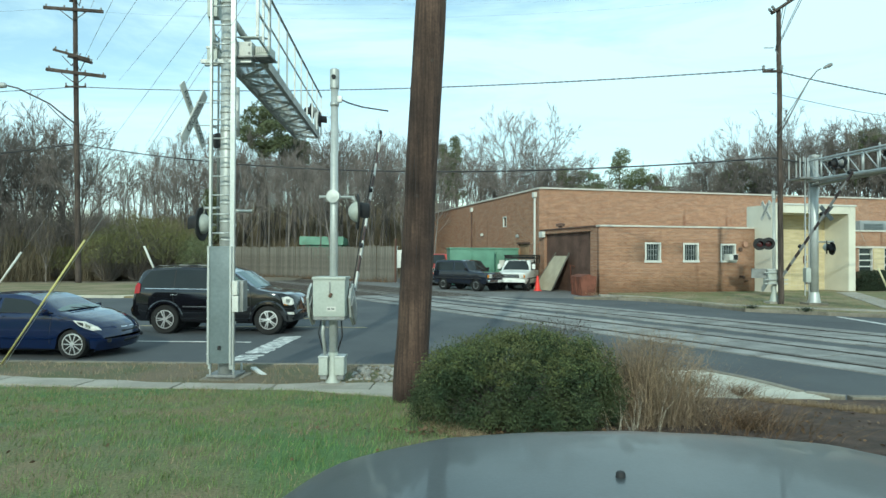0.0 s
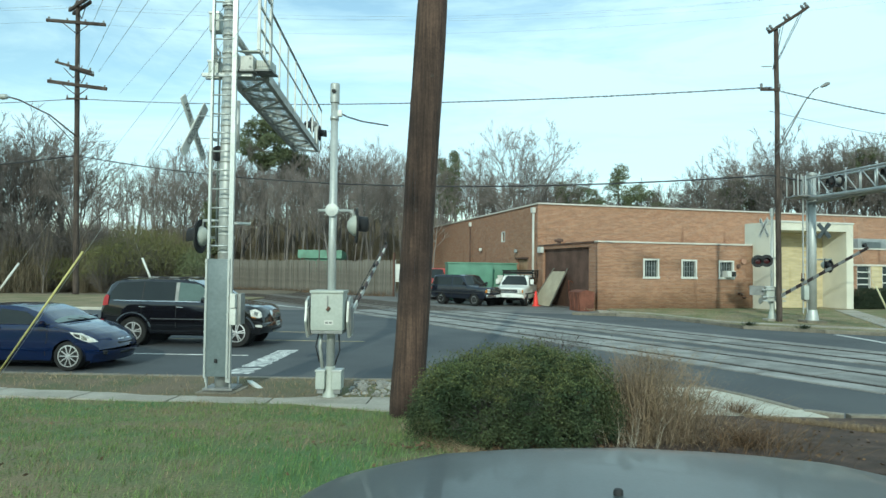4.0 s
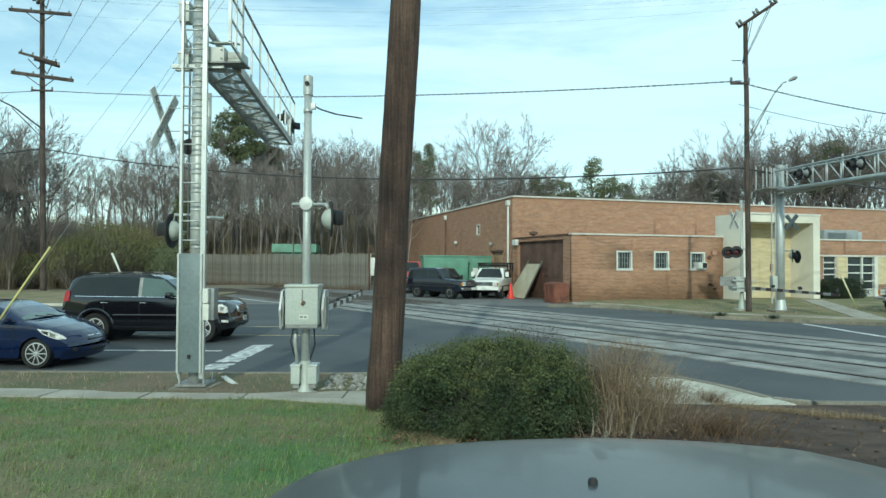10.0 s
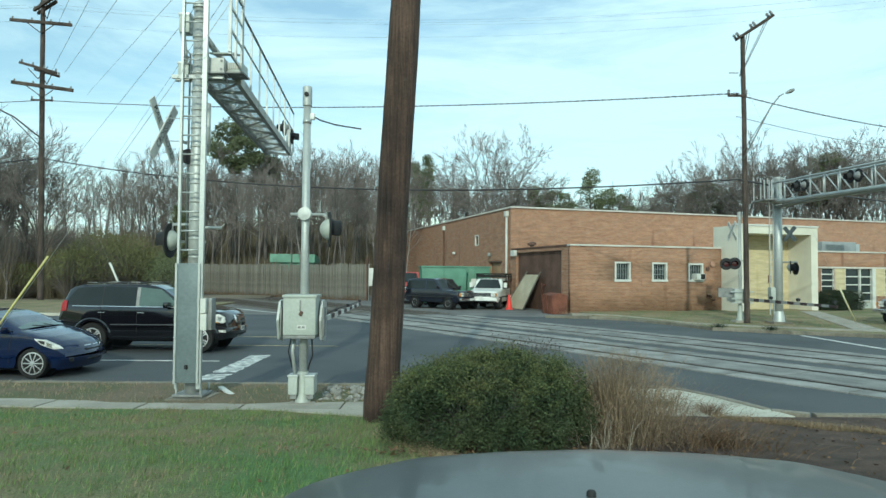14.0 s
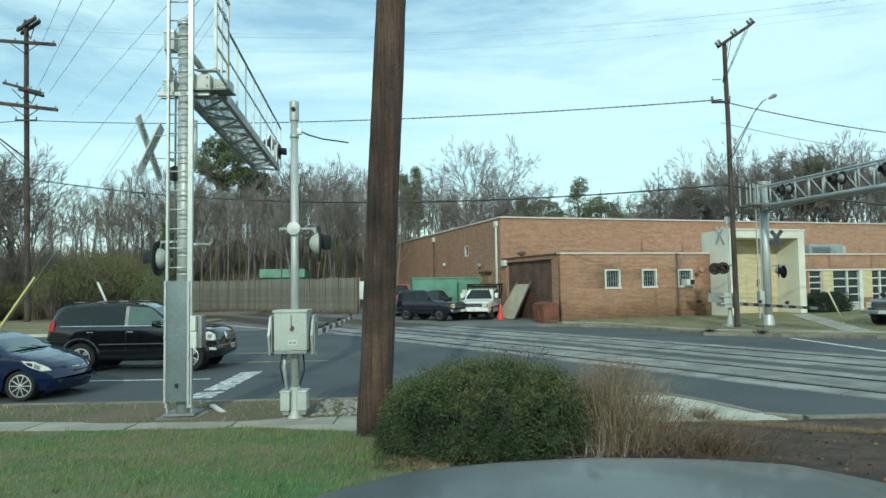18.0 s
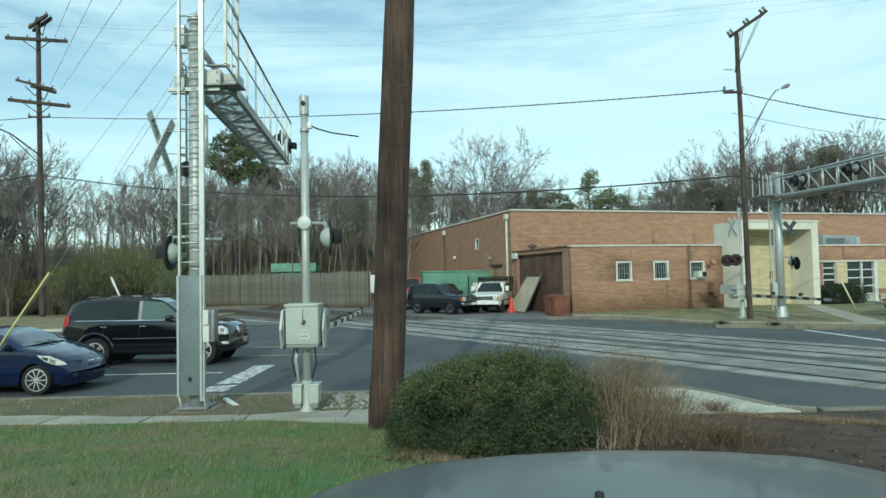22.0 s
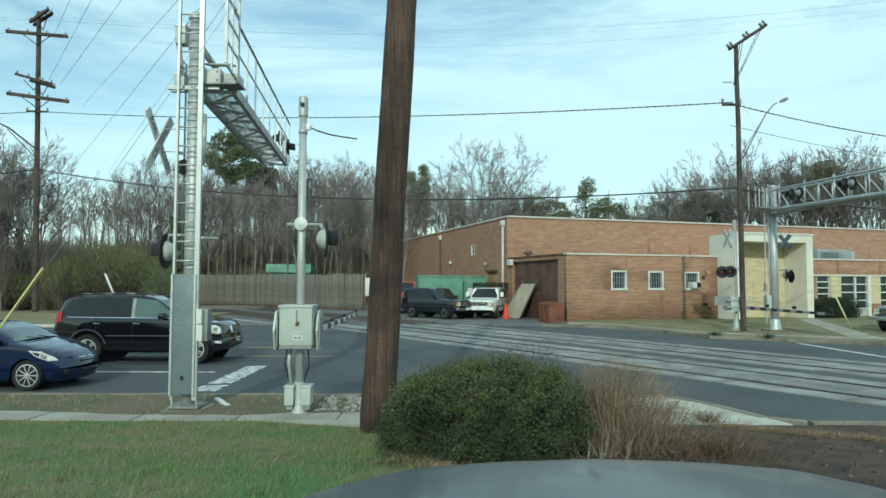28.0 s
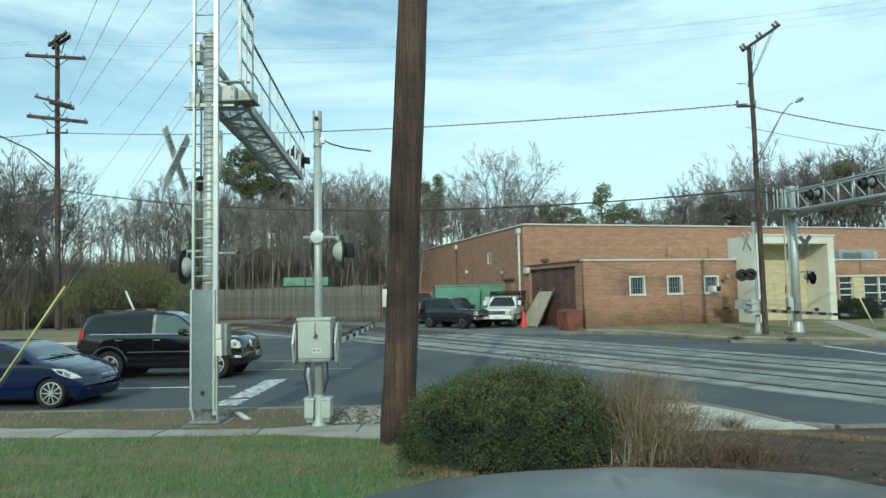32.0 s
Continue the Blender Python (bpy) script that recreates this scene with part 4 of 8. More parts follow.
    for k in range(n + 1):
        y = y0 + (y1 - y0) * k / n
        part("cross_member", box2(B(), (-0.02, y - 0.03, z - 0.06), (0.50, y + 0.03, z - 0.01)), GALV, g)
        if k < n:
            yb = y0 + (y1 - y0) * (k + 1) / n
            part("lattice", box2(B(), (-0.02, 0, -0.012), (0.02, (Vector((0.52, yb - y, 0))).length, 0.012)), BEAM, g, "dark angle brace", Matrix.Translation((-0.02 if k % 2 else 0.5, y, z - 0.075)) @ Matrix.Rotation(math.atan2(-0.52 if k % 2 else 0.52, yb - y), 4, "Z"))
            grate = B()
            for s in range(27):
                xx = -0.015 + s * 0.02
                box2(grate, (xx - 0.003, y + 0.005, z + 0.02), (xx + 0.003, yb - 0.005, z + 0.023))
            for s in range(16):
                yy = y + (yb - y) * (s + 0.5) / 16
                box2(grate, (-0.018, yy - 0.005, z + 0.024), (0.51, yy + 0.005, z + 0.027))
            part("grating", grate, DECK, g, "open steel floor grating")
    for k in range(14):
        ya, yb = y0 + (y1 - y0) * k / 14, y0 + (y1 - y0) * (k + 1) / 14
        part("side_lattice", tube(B(), [(-0.06, ya, z + (0.09 if k % 2 else 0.40)), (-0.06, yb, z + (0.40 if k % 2 else 0.09))], 0.017, 6), ALU, g, "bright side lattice bar")
    part("side_chord", box2(B(), (-0.085, y0, z + 0.39), (-0.035, y1, z + 0.44)), GALV, g, "upper chord of the side truss")
    root = part("arm_bracket", box2(B(), (0.14, -0.10, 5.36), (0.44, 0.14, 5.60), 0.012), WHITEP, g, "white clamp bracket at the arm's root")
    for bx in (0.18, 0.40):
        for bz in (5.41, 5.55):
            part("bolt", lathe(B(), [(0.02, 0), (0.02, 0.012), (0.004, 0.016)], 8, "Y", (bx, -0.116, bz)), GRATE, root)
    part("bracket_lip", box2(B(), (0.10, -0.14, 5.335), (0.47, 0.16, 5.358)), GRATE, root, "dark base plate")
    part("weather_cover", box(B(), (0.37, 0.16, 5.74), (0.44, 0.40, 0.02), Matrix.Rotation(0.22, 4, "X"), 0.004), BOXG, g, "pale sloping weather cover")
    tb = part("terminal_box", box2(B(), (0.46, 0.02, 5.40), (0.70, 0.34, 5.56), 0.012), BOXG, g, "pale ribbed terminal box")
    for k in range(7):
        part("cover_rib", box2(B(), (0.475 + k * 0.032, 0.004, 5.45), (0.491 + k * 0.032, 0.018, 5.55)), WHITEP, tb)
    part("box_step", box2(B(), (0.44, -0.02, 5.372), (0.73, 0.36, 5.398)), GRATE, tb, "dark step plate")
    rx = 0.62
    for k in range(9):
        y = 0.1 + (y1 - 0.1) * k / 8
        part("handrail_post", box2(B(), (rx - 0.016, y - 0.016, z), (rx + 0.016, y + 0.016, 6.44)), DECK, g, "white handrail post")
    part("handrail", tube(B(), [(rx, 0.1, 6.44), (rx, y1, 6.44)], 0.022, 8), GRATE, g, "handrail")
    part("handrail", tube(B(), [(rx, 0.1, 5.95), (rx, y1, 5.95)], 0.016, 8), GALV, g, "middle rail")
    gate = part("gate_frame", box2(B(), (rx - 0.022, -0.78, 5.5), (rx + 0.022, -0.72, 6.92)), DECK, g, "white safety gate frame")
    part("gate_stile", box2(B(), (rx - 0.02, 0.16, 5.4), (rx + 0.02, 0.21, 6.90)), DECK, gate)
    part("gate_stile", box2(B(), (rx - 0.016, -0.36, 5.5), (rx + 0.016, -0.31, 6.9)), DECK, gate)
    part("gate_top", box2(B(), (rx - 0.024, -0.80, 6.90), (rx + 0.024, 0.24, 6.945)), BEAM, gate, "dark top bar")
    for gz in (6.55, 6.2, 5.85):
        part("gate_bar", box2(B(), (rx - 0.014, -0.72, gz), (rx + 0.014, 0.16, gz + 0.03)), DECK, gate)
    part("gate_foot", box2(B(), (rx - 0.016, -0.76, 5.47), (rx + 0.016, 0.2, 5.51)), DECK, gate)
    part("gate_sign", box2(B(), (rx - 0.03, -0.06, 6.56), (rx - 0.022, 0.12, 6.68)), BLACK, gate, "small dark plate")
    # signal heads at the arm's end
    for y in (6.3, 6.85):
        part("hanger", tube(B(), [(0.58, y, 5.35), (0.58, y, 5.95)], 0.025, 8), GALV, g)
    flasher(g, (0.50, 6.35, 5.86), 172, r=0.2, shell=GRATE)
    flasher(g, (0.62, 6.85, 5.74), 0, r=0.2, shell=GRATE)
    # the arm swings a little away from square to the road
    swing = Matrix.Translation((0, 0.3, 0)) @ Matrix.Rotation(radians(5.8), 4, "Z") @ Matrix.Translation((0, -0.3, 0))
    for o in list(g.children):
        if o.name.split(".")[0] in ("arm_chord", "arm_pipe", "cross_member", "lattice", "grating", "side_lattice", "side_chord", "handrail_post", "handrail", "gate_frame", "hanger", "flasher"):
            o.matrix_basis = swing @ o.matrix_basis
    # side lamp and crossing sign
    part("lamp_arm", tube(B(), [(0, 0.04, 2.9), (-0.36, 0.0, 2.9), (-0.38, 0, 2.72)], 0.024, 8), GALV, g)
    flasher(g, (-0.40, 0.02, 2.64), 181, r=0.28)
    part("lamp_arm", tube(B(), [(0, 0.04, 2.86), (0.36, 0.2, 2.86)], 0.024, 8), GALV, g)
    part("sign_arm", tube(B(), [(0, 0.0, 4.25), (-0.5, -0.04, 4.25)], 0.008, 6), GALV, g)
    part("sign_arm", tube(B(), [(0, 0.0, 4.62), (-0.5, -0.04, 4.62)], 0.008, 6), GALV, g)
    crossbuck(g, Matrix.Translation((-0.50, -0.12, 4.39)) @ Matrix.Rotation(radians(84), 4, "Z"), 1.14)
    part("bell", lathe(B(), [(0.02, 0.1), (0.11, 0.08), (0.13, 0)], 14, "Y", (-0.14, -0.02, 4.0)), BLACK, g)
    part("side_conduit", tube(B(), [(0.14, 0.1, 4.9), (0.14, 0.1, 4.1)], 0.04, 8), GALV, g)
    return g


near_cantilever()


def near_gate():
    """Flashing-light mast with the gate mechanism; its arm is a part that swings."""
    g = thing("gate_mast", "pale steel crossing mast with gate mechanism and lamps", "crossing gate", m=Matrix.Translation((-2.16, 10.48, 0)))
    part("footing", box2(B(), (-0.2, -0.2, 0.04), (0.2, 0.2, 0.13), 0.02), CONCRETE, g)
    part("mast", tube(B(), [(0, 0, 0.1), (0, 0, 5.05)], [0.068, 0.058], 18), GALV, g, "round pale steel mast")
    part("mast_cap", lathe(B(), [(0.075, 4.78), (0.075, 5.075), (0.064, 5.09), (0.01, 5.09)], 16, "Z"), GALV, g, "capped mast top with a cable port")
    part("cable_port", lathe(B(), [(0.035, -0.02), (0.035, 0.02), (0.005, 0.025)], 12, "Y", (0, -0.08, 4.95)), BLACK, g)
    part("mast_collar", tube(B(), [(0, 0, 4.50), (0, 0, 4.56)], 0.07, 16), ALU, g)
    part("cable_bracket", box2(B(), (0.04, -0.03, 4.56), (0.12, 0.03, 4.66), 0.006), GALV, g)
    part("loose_cable", tube(B(), [(0.08, 0, 4.62), (0.2, 0.1, 4.575), (0.4, 0.3, 4.55), (0.78, 0.6, 4.55)], 0.012, 6), WIRE, g, "loose dark cable")
    # lamp arms
    part("lamp_crossarm", tube(B(), [(-0.24, -0.0, 3.06), (0.32, 0.06, 3.06)], 0.022, 8), GALV, g)
    part("junction_hub", lathe(B(), [(0.02, -0.05), (0.105, -0.04), (0.105, 0.04), (0.02, 0.05)], 12, "Y", (0, -0.07, 3.06)), GALV, g, "octagonal lamp hub")
    part("lamp_bracket", tube(B(), [(0.27, 0.05, 3.06), (0.32, 0.06, 3.02), (0.33, 0.06, 2.9)], 0.028, 8), GALV, g)
    flasher(g, (0.35, 0.1, 2.83), 14, r=0.285)
    # mechanism case
    case = part("mechanism_case", box2(B(), (-0.27, -0.28, 1.18), (0.235, 0.12, 1.79), 0.035), BOXG, g, "pale green-grey gate mechanism case")
    part("case_lid", box2(B(), (-0.285, -0.30, 1.755), (0.25, 0.135, 1.80), 0.02), BOXG, case)
    part("case_gasket", box2(B(), (-0.262, -0.27, 1.13), (0.227, 0.11, 1.18), 0.012), GRATE, case)
    part("hasp", box2(B(), (-0.012, -0.296, 1.55), (0.008, -0.281, 1.72)), GRATE, case)
    part("padlock", box(B(), (0.012, -0.305, 1.52), (0.045, 0.03, 0.07), Matrix.Rotation(0.5, 4, "Y"), 0.008), RUSTDOOR, case, "small brass padlock")
    part("label_plate", box2(B(), (-0.05, -0.286, 1.27), (0.09, -0.2805, 1.34)), WHITEP, case, "small white plate with unreadable print")
    bm = B()
    for k in range(2):
        box2(bm, (-0.035 + k * 0.06, -0.288, 1.29), (0.01 + k * 0.06, -0.2862, 1.32))
    part("print", bm, GRATE, case)
    part("cable", tube(B(), [(-0.15, 0, 1.15), (-0.17, 0.0, 0.9), (-0.13, 0.02, 0.55)], 0.03, 8), GALV, g, "grey flexible conduit")
    part("cable", tube(B(), [(0.12, 0.02, 1.14), (0.14, 0.02, 0.85), (0.06, 0.02, 0.6)], 0.012, 6), BLACK, g)
    part("cable", tube(B(), [(-0.2, 0.05, 1.14), (-0.25, 0.05, 0.9), (-0.18, 0.03, 0.65)], 0.01, 6), BLACK, g)
    for x0, x1 in ((-0.2, -0.06), (0.06, 0.2)):
        bx = part("base_box", box2(B(), (x0, -0.16, 0.26), (x1, 0.1, 0.53), 0.015), BOXG, g, "pale base junction box")
        part("box_lid", box2(B(), (x0 - 0.01, -0.17, 0.53), (x1 + 0.01, 0.11, 0.56), 0.008), ALU, bx)
        part("box_foot", box2(B(), (x0 + 0.02, -0.12, 0.19), (x1 - 0.02, 0.06, 0.26)), GRATE, bx)
    part("base_casting", lathe(B(), [(0.13, 0.12), (0.12, 0.16), (0.085, 0.24), (0.08, 0.6)], 14, "Z"), BOXG, g, "pale cast mast base")
    # swinging arm assembly: origin at the shaft
    arm = part("gate_arm", tube(B(), [(0, -0.06, 0), (0, 0.25, 0.0)], 0.05, 10), GRATE, g, "gate arm hub")
    n, L = 12, 4.72
    for k in range(n):
        a, b = 0.25 + (L - 0.25) * k / n, 0.25 + (L - 0.25) * (k + 1) / n
        part("arm_stripe", box2(B(), (0.02, a, -0.04 + 0.015 * k / n), (0.05, b - 0.001, 0.04 - 0.015 * k / n)), WHITEP if k % 2 == 0 else DULLRED, arm, "white arm stripe" if k % 2 == 0 else "red arm stripe")
    for y in (1.2, 2.7, L - 0.12):
        part("arm_lamp", lathe(B(), [(0.03, -0.03), (0.033, 0), (0.03, 0.04), (0.01, 0.05)], 10, "Y", (0.035, y, 0.075)), BLACK, arm, "small arm lamp")
    part("arm_cable", tube(B(), [(0.0, 0.3, 0.05), (0.0, 1.5, 0.075), (0, 3, 0.06), (0, L - 0.2, 0.06)], 0.01, 6), BLACK, arm)
    for x in (0.0, -0.66):
        cw = part("counterweight_arm", prism(B(), [(0.14, 0.26), (-0.02, 0.31), (-0.2, 0.29), (-0.34, 0.0), (-0.26, -0.3), (0.0, -0.35), (0.12, -0.28)], x + 0.02, x + 0.055, "X"), GALV, arm, "grey counterweight arm")
        part("counterweight", box2(B(), (x + 0.056, -0.28, -0.26), (x + 0.085, -0.06, 0.2), 0.01), GRATE, cw)
    return g, arm


NEAR_GATE, NEAR_ARM = near_gate()


def far_gate():
    g = thing("gate_mast", "far crossing mast with a lowered striped gate arm", "crossing gate", m=Matrix.Translation((12.83, 28.69, 0.0)))
    part("footing", box2(B(), (-0.3, -0.3, 0.05), (0.3, 0.3, 0.22), 0.03), CONCRETE, g)
    part("base_casting", lathe(B(), [(0.17, 0.2), (0.15, 0.36), (0.1, 0.6), (0.09, 0.9)], 12, "Z"), BOXG, g, "pale cast base")
    part("mast", tube(B(), [(0, 0, 0.2), (0, 0, 4.85)], [0.07, 0.055], 14), GALV, g)
    part("mast_cap", lathe(B(), [(0.085, 4.55), (0.085, 4.86), (0.01, 4.9)], 12, "Z"), GALV, g)
    part("lamp_crossarm", tube(B(), [(-0.72, -0.12, 2.78), (0.3, 0.06, 2.78)], 0.03, 8), GALV, g)
    flasher(g, (-0.66, -0.16, 2.63), 255, r=0.26)
    flasher(g, (-0.34, -0.24, 2.65), 255, r=0.26)
    crossbuck(g, Matrix.Translation((-0.38, -0.1, 4.05)) @ Matrix.Rotation(radians(-80), 4, "Z"), 0.95)
    part("sign_arm", tube(B(), [(0, 0, 4.2), (-0.38, -0.08, 4.2)], 0.012, 6), GALV, g)
    case = part("mechanism_case", box2(B(), (-0.32, -0.2, 0.95), (0.18, 0.3, 1.55), 0.03), BOXG, g, "pale gate mechanism case")
    part("case_lid", box2(B(), (-0.33, -0.21, 1.52), (0.19, 0.31, 1.57), 0.015), ALU, case)
    for z in (0.95, 1.12, 1.42):
        part("bracket", box2(B(), (-0.5, -0.27, z), (0.45, -0.21, z + 0.05)), ALU, g)
    part("back_plate", box2(B(), (-0.95, -0.05, 1.2), (-0.35, -0.02, 1.6)), GRATE, g, "grey counterweight plate")
    arm = part("gate_arm", tube(B(), [(0.0, 0.1, 0), (0, -0.3, 0)], 0.055, 10), GRATE, g, "gate arm hub")
    n, L = 14, 6.6
    for k in range(n):
        a, b = -(0.3 + (L - 0.3) * k / n), -(0.3 + (L - 0.3) * (k + 1) / n)
        part("arm_stripe", box2(B(), (0.02, b + 0.001, -0.07 + 0.03 * k / n), (0.055, a, 0.07 - 0.03 * k / n)), (DIRTYW, DULLRED)[k % 2], arm, ("white arm stripe", "red arm stripe")[k % 2])
    for y in (-2.2, -4.2, -L + 0.15):
        part("arm_lamp", lathe(B(), [(0.06, -0.05), (0.065, 0), (0.06, 0.06), (0.01, 0.08)], 10, "Y", (0.035, y, 0.14)), BLACK, arm, "small arm lamp")
    for x in (-0.05, -0.45):
        part("counterweight_arm", prism(B(), [(-0.1, 0.06), (-0.1, -0.06), (0.7, -0.12), (0.8, 0.0), (0.7, 0.12)], x, x + 0.04, "X"), GALV, arm, "grey counterweight arm")
    return g, arm


FAR_GATE, FAR_ARM = far_gate()


def far_cantilever():
    g = thing("signal_cantilever", "far galvanised signal mast with a truss arm over the road", "signal mast", m=Matrix.Translation((14.19, 28.1, 0)))
    part("foundation", box2(B(), (-0.4, -0.4, 0.05), (0.4, 0.4, 0.22), 0.03), KERB, g)
    part("mast_flare", lathe(B(), [(0.25, 0.22), (0.24, 0.30), (0.19, 0.6), (0.18, 0.65)], 12, "Z"), GALV, g)
    part("mast", tube(B(), [(0, 0, 0.3), (0, 0, 6.2)], [0.172, 0.16], 18), GALV, g)
    part("mast_cap", lathe(B(), [(0.2, 6.2), (0.2, 6.3), (0.02, 6.34)], 16, "Z"), GALV, g)
    for x in (-0.36, -0.2):
        part("ladder_rail", box2(B(), (x - 0.018, -0.02, 0.5), (x + 0.018, 0.03, 6.2)), ALU, g, "ladder rail")
    for k in range(18):
        part("rung", tube(B(), [(-0.36, 0, 0.7 + k * 0.3), (-0.2, 0, 0.7 + k * 0.3)], 0.014, 6), ALU, g)
    part("equipment_box", box2(B(), (-0.40, -0.18, 1.05), (-0.2, 0.12, 1.65), 0.02), BOXG, g, "pale equipment box")
    part("platform", box2(B(), (-0.75, -0.4, 5.3), (0.2, 0.6, 5.36)), GRATE, g, "small steel platform")
    for x in (-0.75, -0.45, -0.15):
        part("platform_post", box2(B(), (x - 0.02, 0.55, 5.36), (x + 0.02, 0.59, 6.35)), ALU, g)
        part("platform_post", box2(B(), (x - 0.02, -0.4, 5.36), (x + 0.02, -0.36, 6.15)), ALU, g)
    y0, y1, z0, z1 = -0.1, -11.5, 5.24, 6.05

    def drop(y):
        return -0.034 * (y0 - y)
    for x in (-0.25, 0.25):
        part("arm_chord", tube(B(), [(x, y0, z0), (x, y1, z0 + drop(y1))], 0.075, 8), GALV, g, "steel chord of the truss arm")
        part("arm_chord", tube(B(), [(x, y0, z1), (x, y1, z1 + drop(y1))], 0.04, 8), ALU, g, "steel chord of the truss arm")
    part("walkway", box2(B(), (-0.22, y1, -0.02), (0.22, y0, 0.02)), GRATE, g, "steel walkway", Matrix.Translation((0, 0, z0 - 0.19)) )
    n = 12
    for k in range(n + 1):
        y = y0 + (y1 - y0) * k / n
        for x in (-0.25, 0.25):
            part("truss_post", tube(B(), [(x, y, z0 + drop(y)), (x, y, z1 + drop(y) + (0.14 if k % 2 else 0.02))], 0.03, 6), ALU, g, "truss post")
            if k < n and k % 2 == 0:
                yb = y0 + (y1 - y0) * (k + 1) / n
                part("diagonal", tube(B(), [(x, y, z1 + drop(y)), (x, yb, z0 + drop(yb))], 0.022, 6), ALU, g)
    for y, f in ((-2.2, 180), (-2.7, 0), (-5.6, 180), (-6.0, 0), (-8.2, 180)):
        flasher(g, (-0.34, y, 5.72 + drop(y)), f, r=0.23, shell=GRATE)
    flasher(g, (0.42, -0.16, 2.5), 330, r=0.28)
    flasher(g, (0.62, -0.22, 2.44), 180, r=0.26)
    part("lamp_crossarm", tube(B(), [(0, 0, 2.72), (0.7, -0.2, 2.72)], 0.03, 8), GALV, g)
    crossbuck(g, Matrix.Translation((0.36, -0.25, 3.9)) @ Matrix.Rotation(radians(-50), 4, "Z"), 0.74, True)
    return g


far_cantilever()

# ---- poles, guys and wires ----


def wood_pole(name, base, top, r0, r1, label):
    g = thing(name, label, "utility pole", m=Matrix.Translation(base))
    t = Vector(top) - Vector(base)
    n = 70
    pts, rad = [], []
    for k in range(n + 1):
        s = k / n
        pts.append(t * s + Vector((0.02 * noise.noise((s * 5, 1, base[0])), 0.02 * noise.noise((s * 5, 7, base[0])), 0)))
        rad.append((r0 + (r1 - r0) * s) * (1 + 0.05 * noise.noise((s * 17, 3, base[1])) + 0.02 * noise.noise((s * 60, 3, base[1]))))
    pts[0].z -= 0.3
    part("shaft", tube(B(), pts, rad, 20), POLEW if r0 > 0.22 else GREYPOLE, g, "rough brown weathered timber shaft")
    return g


BIG = (-0.84, 9.20, 0.15)
BTOP = Vector((-0.17, 9.35, 13.2))
big = wood_pole("utility_pole", BIG, BTOP, 0.232, 0.185, "thick dark brown wooden utility pole beside the walk")
for z, a in ((2.95, -0.1), (4.8, 0.3), (1.3, 0.2)):
    s = (z - 0.15) / 13.05
    c = Vector(BIG).lerp(BTOP, s) - Vector(BIG)
    part("knot", lathe(B(), [(0.026, -0.01), (0.02, 0.002), (0.006, 0.004)], 10, "Y", c + Vector((a * 0.25, -0.205, 0))), GREYPOLE, big, "dark knot in the timber")
# long drying cracks down the shaft
for k in range(12):
    z = random.uniform(0.6, 6.2)
    ln = random.uniform(0.25, 0.9)
    a = random.uniform(-1.25, 1.25)
    q = []
    for zz in frange(z, z + ln, 5):
        s = (zz - 0.15) / 13.05
        c = Vector(BIG).lerp(BTOP, s) - Vector(BIG)
        r = (0.232 + (0.185 - 0.232) * s) * 1.003
        q.append(c + Vector((math.sin(a + 0.02 * noise.noise((zz * 3, k, 0))) * r, -math.cos(a) * r, 0)))
    part("crack", tube(B(), q, [0.001, 0.002, 0.003, 0.002, 0.001], 5), BLACK, big)

lu = wood_pole("utility_pole", (-26.9, 44.75, 0), (-27.25, 44.6, 20.4), 0.20, 0.14, "tall brown wooden utility pole with crossarms")
LUB = Vector((-26.9, 44.75, 0))


def crossarm(g, base, c, half, yaw, name="crossarm", tilt=0.0, n=4, label="timber crossarm", w=0.14):
    m = Matrix.Translation(Vector(c) - base) @ Matrix.Rotation(radians(yaw), 4, "Z") @ Matrix.Rotation(radians(tilt), 4, "Y")
    a = part(name, box(B(), (0, 0, 0), (half * 2, w * 0.8, w), None, 0.01), GREYPOLE, g, label, m)
    for k in range(n):
        x = -half * 0.92 + half * 1.84 * k / (n - 1)
        part("insulator", lathe(B(), [(0.03, 0.06), (0.07, 0.1), (0.04, 0.16), (0.07, 0.2), (0.02, 0.27)], 8, "Z", (x, 0, 0)), GRATE, a, "small insulator")
    return a


for c, half, yaw, w, tilt in (((-27.05, 44.3, 20.0), 1.6, -40, 0.2, 0), ((-27.05, 44.75, 19.95), 1.6, -40, 0.2, 0), ((-27.2, 44.4, 18.8), 1.95, 8, 0.2, 2),
                              ((-27.2, 44.2, 15.65), 1.65, -16, 0.17, 17), ((-26.9, 44.7, 15.45), 1.1, -16, 0.17, 17), ((-27.0, 44.4, 14.45), 2.05, 2, 0.22, 7)):
    crossarm(lu, LUB, c, half, yaw, w=w, tilt=tilt)
    for sx in (-1, 1):
        q = Vector(c) - LUB
        d = Matrix.Rotation(radians(yaw), 3, "Z") @ Vector((sx * half * 0.5, 0, 0))
        part("brace", tube(B(), [q + d, q + Vector((0, 0.05, -0.75))], 0.03, 5), POLEW, lu)
crossarm(lu, LUB, (-27.0, 44.4, 13.5), 0.7, 5, w=0.12, n=2)
part("lamp_arm", tube(B(), [(-0.1, -0.2, 10.9), (-1.5, -1.0, 12.2), (-3.0, -2.0, 13.0), (-3.5, -2.4, 13.1)], 0.05, 8), RAIL, lu, "dark lamp arm")
part("lamp_stay", tube(B(), [(-0.1, -0.2, 10.3), (-1.6, -1.1, 12.15)], 0.035, 6), RAIL, lu)
part("lamp_head", lathe(B(), [(0.02, -0.4), (0.14, -0.25), (0.2, 0.0), (0.17, 0.3), (0.02, 0.42)], 12, "X", (-3.8, -2.5, 13.08)), GALV, lu, "grey street lamp head")

